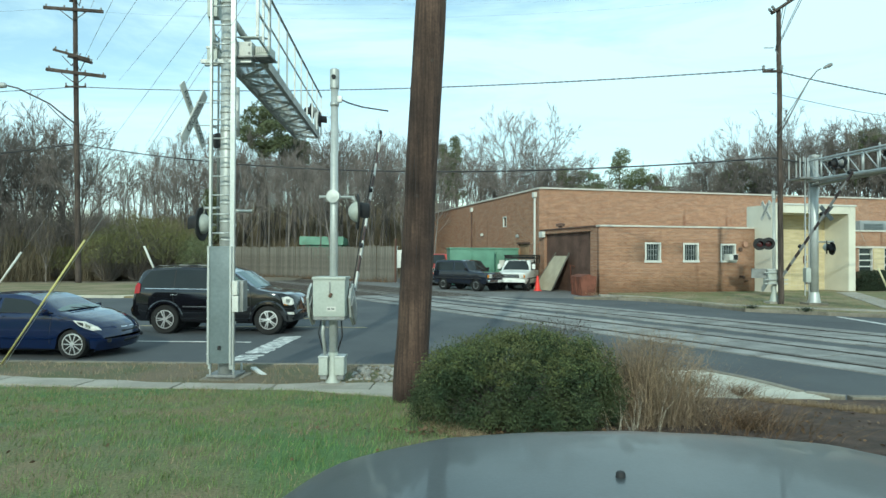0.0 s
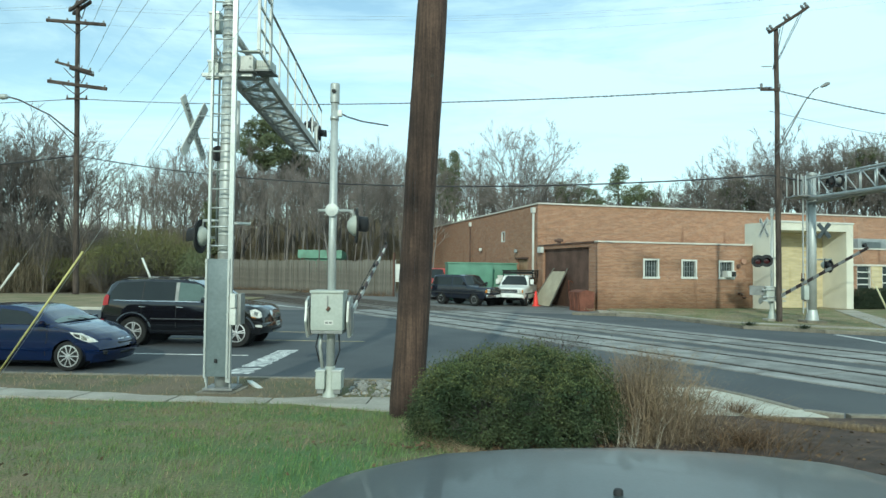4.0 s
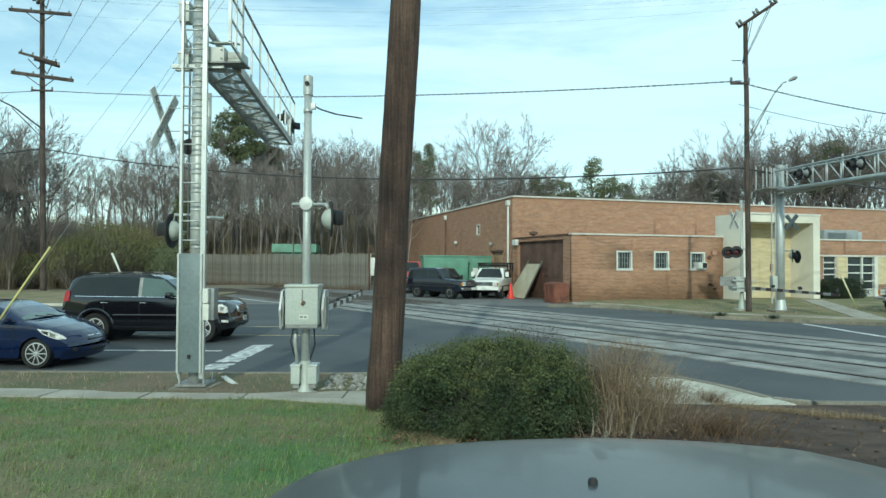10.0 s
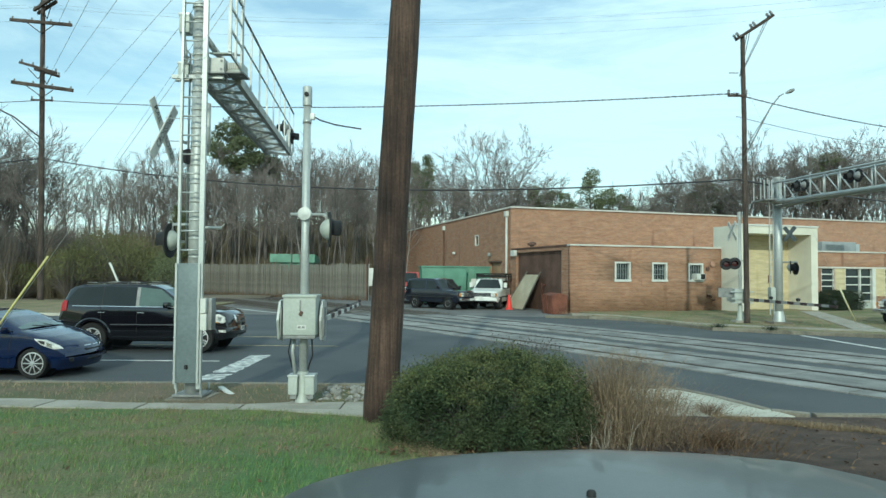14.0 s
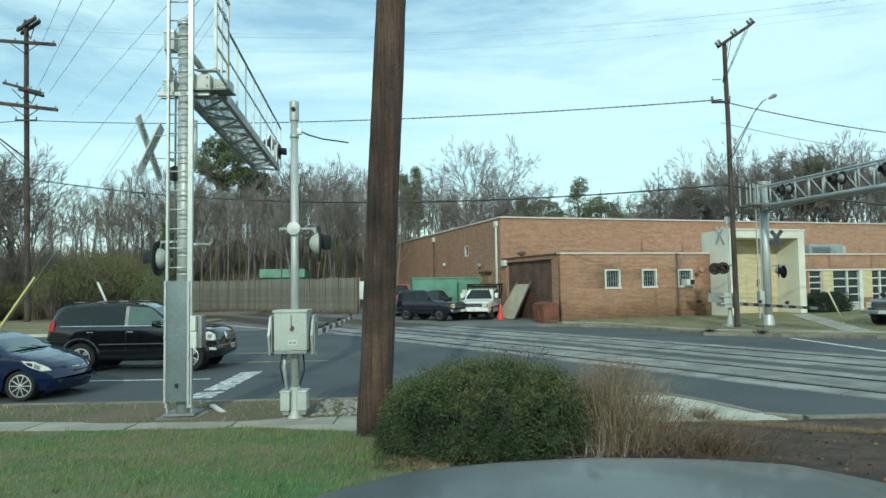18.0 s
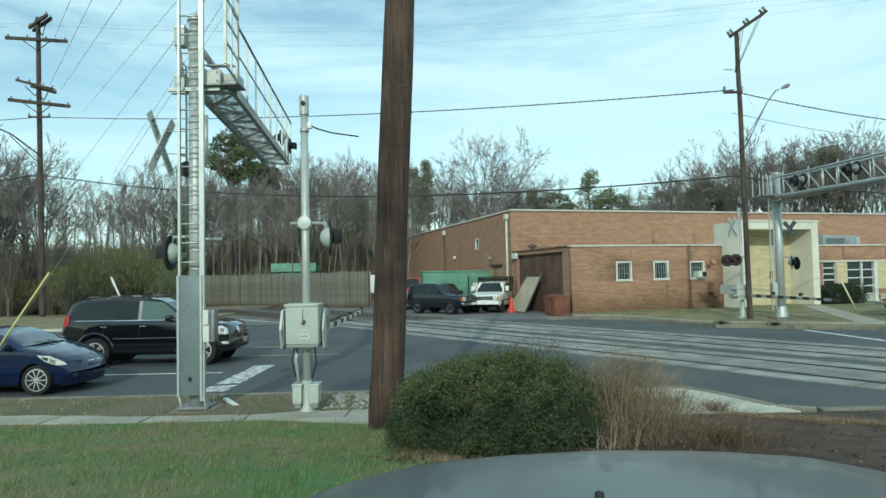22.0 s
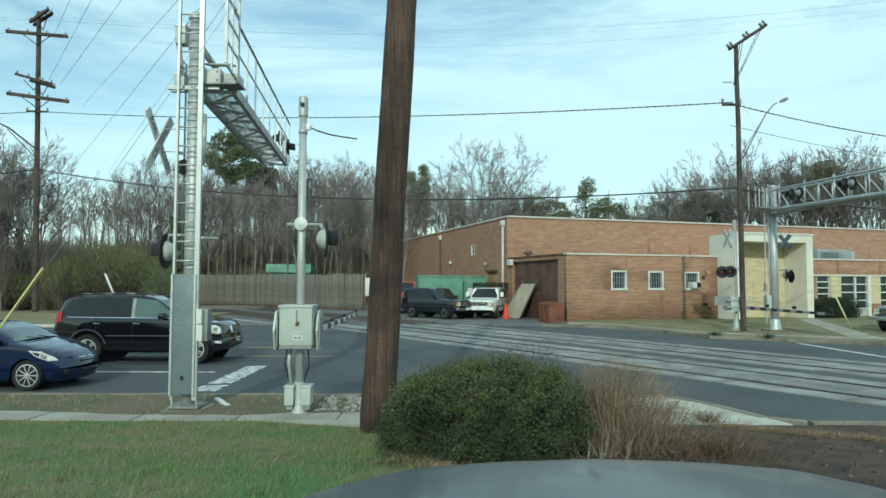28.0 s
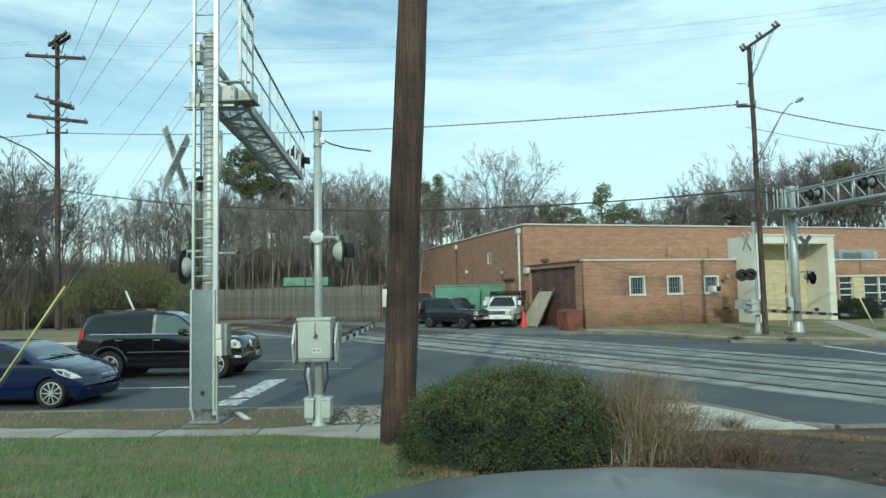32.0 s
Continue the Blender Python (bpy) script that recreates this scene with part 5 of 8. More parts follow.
ru = wood_pole("utility_pole", (12.95, 28.3, 0.1), (12.84, 28.3, 12.4), 0.118, 0.09, "slim brown wooden pole with lamp and crossarm")
RUB = Vector((12.95, 28.3, 0.1))
for dy in (-0.12, 0.16):
    crossarm(ru, RUB, (13.22, 28.0 + dy, 12.70), 0.80, -28, tilt=-29, w=0.10, n=3, label="slanting timber crossarm")
    part("brace", tube(B(), [(0.15, dy, 12.5), (-0.22, dy * 0.4, 10.6)], 0.014, 5), WIRE, ru)
    part("brace", tube(B(), [(0.75, dy - 0.35, 12.85), (-0.22, dy * 0.4, 10.6)], 0.014, 5), WIRE, ru, "thin brace")
crossarm(ru, RUB, (12.55, 28.2, 9.82), 0.4, 0, w=0.1, n=2)
part("side_pin", tube(B(), [(-0.75, -0.1, 10.7), (-0.35, -0.1, 10.7)], 0.02, 6), GRATE, ru)
part("lamp_arm", tube(B(), [(-0.15, -0.1, 7.0), (0.3, -0.45, 8.1), (0.72, -0.75, 9.1), (0.98, -0.95, 9.5), (1.1, -1.05, 9.56)], 0.026, 8), GRATE, ru, "grey lamp arm")
part("lamp_arm", tube(B(), [(-0.15, -0.1, 7.35), (0.38, -0.5, 8.4), (0.72, -0.75, 9.1)], 0.018, 6), GRATE, ru)
part("lamp_head", lathe(B(), [(0.02, -0.28), (0.07, -0.2), (0.11, 0.05), (0.08, 0.22), (0.02, 0.27)], 12, "X"), GRATE, ru, "grey street lamp head",
     Matrix.Translation((1.28, -1.2, 9.62)) @ Matrix.Rotation(radians(-25), 4, "Y") @ Matrix.Scale(0.75, 4))


def wire(name, a, b, sag, r, label, n=24):
    a, b = Vector(a), Vector(b)
    pts = [a.lerp(b, s) - Vector((0, 0, 4 * sag * s * (1 - s))) for s in frange(0, 1, n)]
    return tagged(part(name, tube(B(), pts, r, 5), WIRE), label, "cable")


def twisted(a, b, sag, r, label, turns, n=10):
    """Two strands wound round each other, hung between two points."""
    a, b = Vector(a), Vector(b)
    side = (b - a).cross(Vector((0, 0, 1))).normalized()
    g = thing("overhead_cable", label, "cable")
    for ph in (0, math.pi):
        pts = []
        for k in range(turns * n + 1):
            s = k / (turns * n)
            t = 2 * math.pi * k / n + ph
            pts.append(a.lerp(b, s) - Vector((0, 0, 4 * sag * s * (1 - s))) + (side * math.cos(t) + Vector((0, 0, math.sin(t)))) * r * 1.3)
        part("strand", tube(B(), pts, r, 4), WIRE, g, "black insulated strand")
    return g


wire("overhead_cable", (-27.0, 44.6, 9.62), (12.55, 28.2, 6.22), 1.15, 0.034, "black telephone cable between the poles", 40)
twisted((-27.0, 44.6, 13.55), (12.6, 28.1, 9.9), 0.55, 0.014, "twisted black power cable between the poles", 70)
wire("overhead_cable", (-27.0, 44.6, 9.62), (-90, 62, 10.5), 1.2, 0.045, "black telephone cable beyond the pole")
wire("overhead_cable", (-27.0, 44.6, 13.55), (-90, 70, 20.2), 0.8, 0.026, "twisted black power cable beyond the pole")
twisted((12.45, 28.1, 9.85), (40, 38, 10.2), 0.9, 0.014, "twisted black power cable to the next pole", 45)
wire("overhead_cable", (12.45, 28.1, 8.9), (42, 44, 10.0), 0.7, 0.012, "thin service wire to the next pole")
wire("overhead_cable", (12.55, 28.2, 6.22), (40, 36, 6.0), 0.7, 0.04, "black telephone cable to the next pole")
for a, b in (((-4.14, 8.58, 6.7), (-26.47, 44.6, 15.61)), ((-3.58, 8.58, 6.7), (-25.64, 44.6, 15.42)), ((-1.34, 5.91, 5.89), (-37.85, 70.0, 20.61)),
             ((-0.72, 5.39, 6.06), (-44.18, 75.0, 11.35)), ((-0.29, 5.39, 6.72), (-37.29, 75.0, 14.52)), ((-4.62, 8.58, 6.37), (-26.13, 44.6, 18.89))):
    a, b = Vector((0, 0, 2.16)).lerp(Vector(a), 2.7), Vector(b)
    wire("overhead_cable", a + (a - b) * 0.9, b, 0.0, 0.010, "thin power wire crossing the road", 40)
for z, x, x2 in ((19.9, -28.2, 30), (20.1, -27.2, 32), (19.8, -26.0, 34), (18.9, -28.7, 30)):
    wire("overhead_cable", (x, 44.5, z), (x2, 44, z + 1.4), 1.6, 0.0035, "thin high power wire", 30)
for z, x in ((20.0, -28.3), (19.9, -26.2), (18.9, -28.8)):
    wire("overhead_cable", (x, 44.5, z), (x - 60, 50, z + 4.4), 1.2, 0.006, "thin high power wire beyond the pole")


def guy(top, foot, guard, material, r, label):
    g = thing("guy_wire", label, "guy wire", m=Matrix.Translation(foot))
    t = Vector(top) - Vector(foot)
    d = t.normalized()
    part("strand", tube(B(), [Vector((0, 0, -0.1)), t], 0.0045, 5), GALV, g, "thin steel strand")
    part("guard", tube(B(), [d * 0.05, d * guard], r, 10), material, g, "plastic guard round the strand")
    return g


guy((-0.62, 9.27, 9.5), (-8.62, 11.85, 0.02), 3.14, YELLOWP, 0.018, "guy wire in a yellow plastic guard beside the walk")
guy((-27.0, 44.6, 7.6), (-30.6, 42.1, 0.1), 2.4, WHITEP, 0.075, "guy wire in a white guard beyond the road")
guy((-27.0, 44.6, 13.2), (-22.3, 47.0, 0.1), 2.75, WHITEP, 0.075, "guy wire in a white guard beyond the road")
guy((12.7, 28.2, 10.7), (18.38, 29.64, 0.1), 1.75, PALEYEL, 0.035, "guy wire in a pale yellow guard before the wing")

# ---- fence and small things of the yard ----
BOARD_AT = ((-1.15, 6.3, 0.02), (-1.0, 3.9, 0.02), (-0.12, 5.55, 2.06), (-0.12, 3.6, 2.06))
fence = thing("fence", "tall weathered grey board fence", "fence", m=Matrix.Translation((-5.7, 50.3, 0)) @ Matrix.Rotation(radians(144.8), 4, "Z"))
board_meshes = []
for k in range(6):
    h = 2.72 + 0.05 * k / 5
    bm = prism(B(), [(0.005, 0), (0.135, 0), (0.135, h - 0.04), (0.11, h), (0.03, h), (0.005, h - 0.04)], -0.012, 0.012, "Y")
    board_meshes.append(mesh_of("board", bm, FENCEW))
for k in range(206):
    part("board", random.choice(board_meshes), FENCEW, fence,
         m=Matrix.Translation((k * 0.1365 + random.uniform(-0.02, 0.02), random.uniform(-0.012, 0.012), random.uniform(-0.07, 0.05) + 0.06 * noise.noise((k * 0.09, 2, 0)))) @ Matrix.Rotation(random.uniform(-0.022, 0.022), 4, "Y"))
for z in (0.5, 1.4, 2.3):
    part("fence_rail", box2(B(), (0, -0.1, z), (28.0, -0.03, z + 0.09)), FENCEW, fence)
for k in range(12):
    part("post", box2(B(), (k * 2.4 - 0.05, -0.2, 0), (k * 2.4 + 0.05, -0.1, 2.6)), FENCEW, fence)
part("end_post", box2(B(), (-0.14, -0.08, 0), (-0.01, 0.06, 3.3)), RUSTDOOR, fence, "brown end post")

def bin_box(name, m, s, material, label, category, ribs=5):
    g = thing(name, label, category, m=m)
    x, y, z = s
    part("body", box2(B(), (-x / 2, -y / 2, 0.12), (x / 2, y / 2, z), 0.03), material, g)
    for k in range(ribs):
        xx = -x / 2 + x * (k + 0.5) / ribs
        part("rib", box2(B(), (xx - 0.05, -y / 2 - 0.05, 0.15), (xx + 0.05, -y / 2 - 0.001, z - 0.1)), material, g)
    part("rim", box2(B(), (-x / 2 - 0.05, -y / 2 - 0.06, z + 0.001), (x / 2 + 0.05, y / 2 + 0.06, z + 0.1), 0.02), material, g)
    for sx in (-0.4, 0.4):
        part("skid", box2(B(), (sx * x - 0.08, -y / 2, 0), (sx * x + 0.08, y / 2, 0.119)), BLACK, g)
    return g


gd = bin_box("skip_container", pose(0.0, 45.5, 0, 0, 0, 8), (3.0, 2.0, 2.5), GREENBOX, "large green steel waste container in the yard", "container", 1)
gd2 = bin_box("skip_container", pose(2.35, 47.0, 0, 0, 0, 8), (1.7, 2.0, 2.5), GREENBOX, "green steel waste container with a white notice", "container", 4)
part("notice", box2(B(), (-0.5, -1.06, 1.2), (-0.05, -1.052, 1.75)), WHITEP, gd2, "white notice with unreadable print")
gr = thing("green_shed", "green metal-roofed shed beyond the fence", "shed", m=pose(-14, 63.5, 0, 0, 0, 3))
part("wall", box2(B(), (-1.9, -1.5, 0), (1.9, 1.5, 3.0)), GREENBOX, gr)
part("roof", prism(B(), [(-1.8, 2.98), (1.8, 2.98), (1.7, 3.55), (-1.7, 3.75)], -2.05, 2.05, "X"), GREENBOX, gr, "green metal roof")
gp = thing("yard_gate", "white-topped metal yard gate leaf at the fence end", "gate", m=pose(-5.3, 50.2, 0))
part("leaf", box2(B(), (-0.2, -0.03, 1.1), (0.2, 0.03, 2.45), 0.02), WHITEP, gp)
part("frame", tube(B(), [(-0.22, 0, 0), (-0.22, 0, 2.75), (0.24, 0, 2.75), (0.24, 0, 0)], 0.03, 8), GALV, gp)
rb = thing("rusty_bin", "low rust-red scrap bin against the brick wall", "bin", m=BM @ Matrix.Translation((-0.85, 0.15, 0)))
part("body", prism(B(), [(-0.30, 0), (0.45, 0), (0.55, 1.0), (0.1, 1.12), (-0.40, 1.0)], -0.35, 0.9, "Y"), RUSTBIN, rb)
for y in (-0.2, 0.25, 0.7):
    part("rib", prism(B(), [(-0.34, 0.02), (-0.29, 0.02), (-0.39, 1.0), (-0.44, 1.0)], y - 0.04, y + 0.04, "Y"), RUSTBIN, rb)
part("lifting_bar", tube(B(), [(-0.38, 0.8, 1.0), (-0.45, 0.75, 1.6), (-0.2, 0.7, 1.5)], 0.04, 6), RUSTBIN, rb)
bd = thing("leaning_board", "tan sheet of board leaning on the bay door", "board", m=BM)
b0, b1, t0, t1 = (Vector(p) for p in BOARD_AT)
bm = B()
nrm = (b1 - b0).cross(t0 - b0).normalized() * 0.04
va = [bm.verts.new(p) for p in (b0, b1, t1, t0)]
vb = [bm.verts.new(p + nrm) for p in (b0, b1, t1, t0)]
bm.faces.new(va), bm.faces.new(list(reversed(vb)))
for i in range(4):
    bm.faces.new((va[i], vb[i], vb[(i + 1) % 4], va[(i + 1) % 4]))
bmesh.ops.recalc_face_normals(bm, faces=bm.faces)
part("sheet", bm, BOARD, bd)
for p, q in ((b0, t0), (b1, t1)):
    part("stud", tube(B(), [p + nrm, q + nrm + (q - p) * 0.09], 0.045, 4), FENCEW, bd, "pale timber stud")
cn = thing("traffic_cone", "orange plastic traffic cone in the yard", "cone", m=pose(4.0, 39.7, 0))
part("cone", lathe(B(), [(0.17, 0.04), (0.06, 0.85), (0.03, 0.9), (0.005, 0.9)], 16, "Z"), CONEO, cn)
part("base", box2(B(), (-0.22, -0.22, 0), (0.22, 0.22, 0.04), 0.01), CONEO, cn)
# fallen marker stake by the kerb
stake = thing("fallen_stake", "short white marker stake lying on the verge", "stake", m=pose(-3.6, 11.25, 0.14, 0, 6, -52))
part("stake", box(B(), (0, 0, 0), (0.55, 0.09, 0.03), None, 0.005), WHITEP, stake)
# broken stone by the mast
rocks = []
for k in range(7):
    bm = B()
    bmesh.ops.create_icosphere(bm, subdivisions=1, radius=0.5)
    for v in bm.verts:
        v.co *= 0.75 + 0.5 * noise.noise(v.co * 2.1 + Vector((k * 9, 0, 0)))
        v.co.z *= 0.65
    rocks.append(mesh_of("stone", bm, STONE, True))
pile = thing("stone_pile", "loose pale grey broken stones beside the mast", "stones")
for k in range(170):
    x, y = random.uniform(-1.95, -0.35), random.uniform(10.55, 11.85)
    s = random.uniform(0.07, 0.19)
    o = part("stone", random.choice(rocks), STONE, pile, m=Matrix.LocRotScale((x, y, 0.1 + s * 0.25), Euler((random.uniform(-0.5, 0.5), random.uniform(-0.5, 0.5), random.uniform(0, 6))), (s, s * random.uniform(0.7, 1.1), s)))

# ---- vehicles ----


def wheel_set(name_parent, xs, half, r, w, rim_r, spokes, wheels_keep, steel=False):
    for x in xs:
        for sy in (-1, 1):
            c = (x, sy * (half - w / 2), r)
            hub = part("wheel", lathe(B(), [(0.05, -w * 0.3), (0.06, w * 0.36), (0.02, w * 0.40)], 10, "Y"), ALLOY, name_parent, "wheel", Matrix.Translation(c) @ (Matrix.Rotation(math.pi, 4, "Z") if sy < 0 else Matrix.Identity(4)))
            prof = [(rim_r, -w / 2), (r * 0.93, -w / 2), (r, -w * 0.36), (r, w * 0.36), (r * 0.94, w / 2), (rim_r * 1.02, w * 0.49), (rim_r, w * 0.4)]
            part("tyre", lathe(B(), prof, 32, "Y"), RUBBER, hub, "black rubber tyre")
            rim = lathe(B(), [(rim_r, w * 0.3), (rim_r, w * 0.42), (rim_r * 0.9, w * 0.43), (rim_r * 0.88, w * 0.3)], 28, "Y")
            if steel:
                lathe(rim, [(rim_r * 0.9, w * 0.3), (rim_r * 0.5, w * 0.36), (0.02, w * 0.3)], 20, "Y")
            else:
                for k in range(spokes):
                    a = 2 * math.pi * k / spokes
                    for da in ((0,) if spokes > 6 else (-0.17, 0.17)):
                        box(rim, (math.cos(a + da) * rim_r * 0.5, w * 0.37, math.sin(a + da) * rim_r * 0.5), (rim_r * 0.92, 0.03, rim_r * (0.10 if spokes > 6 else 0.12)), Matrix.Rotation(-a - da * 0.6, 4, "Y"), 0.006)
                box(rim, (0, w * 0.37, 0), (rim_r * 0.36, 0.045, rim_r * 0.36), None, 0.02)
            part("rim", rim, ALLOY, hub, "bright alloy rim" if not steel else "pale steel rim")
            part("brake_disc", lathe(B(), [(rim_r * 0.97, -w * 0.1), (rim_r * 0.97, 0.0), (0.02, 0.0)], 20, "Y"), BLACK, hub)
            wheels_keep.append((hub, c, sy))


g_band = []


def car(name, label, m, paint_mat, top, axles, r, half, belt, tumble, zb, windows, shield, rear_glass, rim=(0.23, 10), wheel_w=0.2, glass=CARGLASS, steel=False, category="car", corner=0.30):
    """A car body from its side outline: rounded at the shoulders, narrowing upwards, with wheel arches cut in."""
    g = thing(name, label, category, m=m)
    L = max(p[0] for p in top)
    roof = max(p[1] for p in top)
    lo_i, hi_i = min(range(len(top)), key=lambda i: top[i][0]), max(range(len(top)), key=lambda i: top[i][0])
    upper = top[lo_i:hi_i + 1]
    lower = sorted(top[:lo_i + 1]) + [(top[0][0] + 0.12, zb), (top[-1][0] - 0.12, zb)] + sorted(top[hi_i:])
    lower = sorted(lower)
    ra = r * 1.12

    def width(x, z):
        t = min(1, max(0, (z - belt) / (roof - belt)))
        low = min(1, max(0, (zb + 0.3 - z) / 0.3))
        nose = max(0, (abs(x) - L * 0.66) / (L * 0.34))
        bow = 0.05 * min(1.0, abs(z - 0.72 * belt) / (0.62 * belt)) ** 2 if z < belt else 0.05 * (0.28 / 0.62) ** 2
        return (1 - bow) * half * (1 - tumble * t ** 1.15) * (1 - 0.14 * min(1, nose) ** 2) * (1 - 0.05 * low * low)

    def warp(x, y, z):
        k = max(0, (abs(x) - L * 0.6) / (L * 0.4))
        return Vector((x - math.copysign(corner * k * (abs(y) / half) ** 2.5, x), y, z))

    def z_low(x):
        z = lerp(lower, x)
        for ax in axles:
            if abs(x - ax) < ra:
                z = max(z, r + math.sqrt(ra * ra - (x - ax) ** 2))
        return z
    xs = {p[0] for p in top} | set(frange(-L * 0.999, L * 0.999, 64))
    for ax in axles:
        xs |= {ax + ra * math.cos(a) for a in frange(0.02, math.pi - 0.02, 22)}
    xs = sorted(xs)
    xs = [x for i, x in enumerate(xs) if i == 0 or x - xs[i - 1] > 0.004]
    bm = B()
    cols = []
    for x in xs:
        za, zt = z_low(x), lerp(upper, x)
        zt = max(zt, za + 0.002)
        col = []
        levels = [za + (min(belt, zt) - za) * q for q in (0, 0.2, 0.4, 0.6, 0.8, 0.93)]
        if zt > belt + 0.05:
            levels += [belt + (zt - belt) * q for q in (0.0, 0.08, 0.3, 0.6, 0.85, 0.95, 1.0)]
        else:
            levels += [za + (zt - za) * q for q in (0.94, 0.95, 0.96, 0.97, 0.98, 0.99, 1.0)]
        for z in levels:
            s = (z - za) / (zt - za)
            col.append((width(x, z) - 0.06 * max(0, (s - 0.86) / 0.14) ** 2 - (0.010 if z > belt + 0.03 and zt > belt + 0.05 else 0), z))
        cols.append(col)
    for sy in (-1, 1):
        g2 = [[bm.verts.new(warp(x, sy * y, z)) for y, z in col] for x, col in zip(xs, cols)]
        for p, q in zip(g2, g2[1:]):
            for k in range(len(p) - 1):
                bm.faces.new((p[k], p[k + 1], q[k + 1], q[k]))
    tops = []
    for x, col in zip(xs, cols):
        y, z = col[-1]
        tops.append([bm.verts.new(warp(x, y * f, z + 0.022 * (1 - f * f))) for f in frange(-1, 1, 9)])
    for p, q in zip(tops, tops[1:]):
        for k in range(8):
            bm.faces.new((p[k], p[k + 1], q[k + 1], q[k]))
    bmesh.ops.remove_doubles(bm, verts=bm.verts, dist=0.0008)
    bmesh.ops.recalc_face_normals(bm, faces=bm.faces)
    part("body", bm, paint_mat, g, "painted car body")
    part("underbody", box2(B(), (-L * 0.74, -half * 0.70, zb - 0.06), (L * 0.74, half * 0.70, zb + 0.3)), BLACK, g, "dark underside")
    for ax in axles:
        for sy in (-1, 1):
            b2 = B()
            ring = [[b2.verts.new((ax + (ra - 0.004) * math.cos(a), sy * w, r + (ra - 0.004) * math.sin(a))) for w in (half * 0.6, half * 0.96)] for a in frange(-0.35, math.pi + 0.35, 20)]
            for p, q in zip(ring, ring[1:]):
                b2.faces.new((p[0], p[1], q[1], q[0]))
            part("arch_liner", b2, BLACK, g)

    def side_plate(nm, poly, material, lift=0.006, lab="", both=(-1, 1), parent=None):
        """A plate that follows the body's side inside a convex outline of (x, z)."""
        lo_x, hi_x = min(p[0] for p in poly), max(p[0] for p in poly)
        cuts = sorted({p[0] for p in poly} | set(frange(lo_x + 1e-4, hi_x - 1e-4, max(3, int((hi_x - lo_x) / 0.09)))))
        lift -= 0.008 if nm == "side_window" else 0

        def span(x):
            zs = []
            for (xa, za), (xb, zc) in zip(poly, poly[1:] + poly[:1]):
                if min(xa, xb) - 1e-6 <= x <= max(xa, xb) + 1e-6:
                    zs += [za, zc] if abs(xa - xb) < 1e-6 else [za + (zc - za) * (x - xa) / (xb - xa)]
            return min(zs), max(zs)
        nz = 6 if max(span(x)[1] - span(x)[0] for x in cuts) > 0.12 else 2
        for sy in both:
            b2 = B()
            grid = []
            for x in cuts:
                z0, z1 = span(x)
                grid.append([(x, z0 + (z1 - z0) * k / (nz - 1)) for k in range(nz)])
            o = [[b2.verts.new(warp(x, sy * (width(x, z) + lift), z)) for x, z in c] for c in grid]
            i = [[b2.verts.new(warp(x, sy * (width(x, z) - 0.04), z)) for x, z in c] for c in grid]
            m2 = len(o)
            for p in range(m2 - 1):
                for q in range(nz - 1):
                    b2.faces.new((o[p][q], o[p + 1][q], o[p + 1][q + 1], o[p][q + 1]))
                b2.faces.new((o[p][0], i[p][0], i[p + 1][0], o[p + 1][0]))
                b2.faces.new((o[p][-1], o[p + 1][-1], i[p + 1][-1], i[p][-1]))
            for p in (0, m2 - 1):
                for q in range(nz - 1):
                    b2.faces.new((o[p][q], o[p][q + 1], i[p][q + 1], i[p][q]))
            bmesh.ops.recalc_face_normals(b2, faces=b2.faces)
            if sum(f.normal.y * sy for f in b2.faces if abs(f.normal.y) > 0.7) < 0:
                bmesh.ops.reverse_faces(b2, faces=b2.faces)
            part(nm, b2, material, parent or g, lab)

    def cross_plate(nm, x0, z0, x1, z1, fr, material, lab="", lift=0.008):
        """A pane across the car between two heights."""
        d = Vector((z1 - z0, 0, -(x1 - x0)))
        d = d.normalized() * lift * (1 if d.x * (1 if (x0 + x1) > 0 else -1) > 0 else -1)
        b2 = B()
        rows = []
        for x, z in ((x0, z0), ((x0 + x1) / 2, (z0 + z1) / 2), (x1, z1)):
            rows.append([b2.verts.new(warp(x - 0.03 * (f / fr) ** 2 * (1 if x > 0 else -1), f * width(x, z), z + 0.022 * (1 - f * f)) + d) for f in frange(-fr, fr, 9)])
        for a, b in zip(rows, rows[1:]):
            for k in range(8):
                b2.faces.new((a[k], a[k + 1], b[k + 1], b[k]))
        part(nm, b2, material, g, lab)

    def end_band(nm, sx, z0, z1, fr, material, lab="", lift=0.01, parent=None):
        """A band across the nose (sx 1) or tail (sx -1), bent with the body."""
        tab = sorted((z, x) for x, z in top if x * sx > L * 0.62)
        b2 = B()
        grid = []
        for k, z in enumerate(frange(z0, z1, 5)):
            x = lerp(tab, z)
            push = lift * (0.2 if k in (0, 4) else 1.0)
            row = []
            for f in frange(-fr, fr, 17):
                edge = 0.0 if abs(f) < fr - 1e-6 else -0.02
                row.append(b2.verts.new(warp(x, f * half * 0.97, z) + Vector((sx * (push + edge), 0, 0))))
            grid.append(row)
        for a, b in zip(grid, grid[1:]):
            for k in range(16):
                b2.faces.new((a[k], a[k + 1], b[k + 1], b[k]))
        bmesh.ops.recalc_face_normals(b2, faces=b2.faces)
        if sum(f.normal.x * sx for f in b2.faces) < 0:
            bmesh.ops.reverse_faces(b2, faces=b2.faces)
        return part(nm, b2, material, parent or g, lab)
    g_band.append(end_band)
    for k, w in enumerate(windows):
        side_plate("side_window", w, glass[k] if isinstance(glass, list) else glass, 0.005, "dark side window")
    cross_plate("windscreen", *shield, 0.86, SIDEGLASS if isinstance(glass, list) else glass, "sloping windscreen", 0.012)
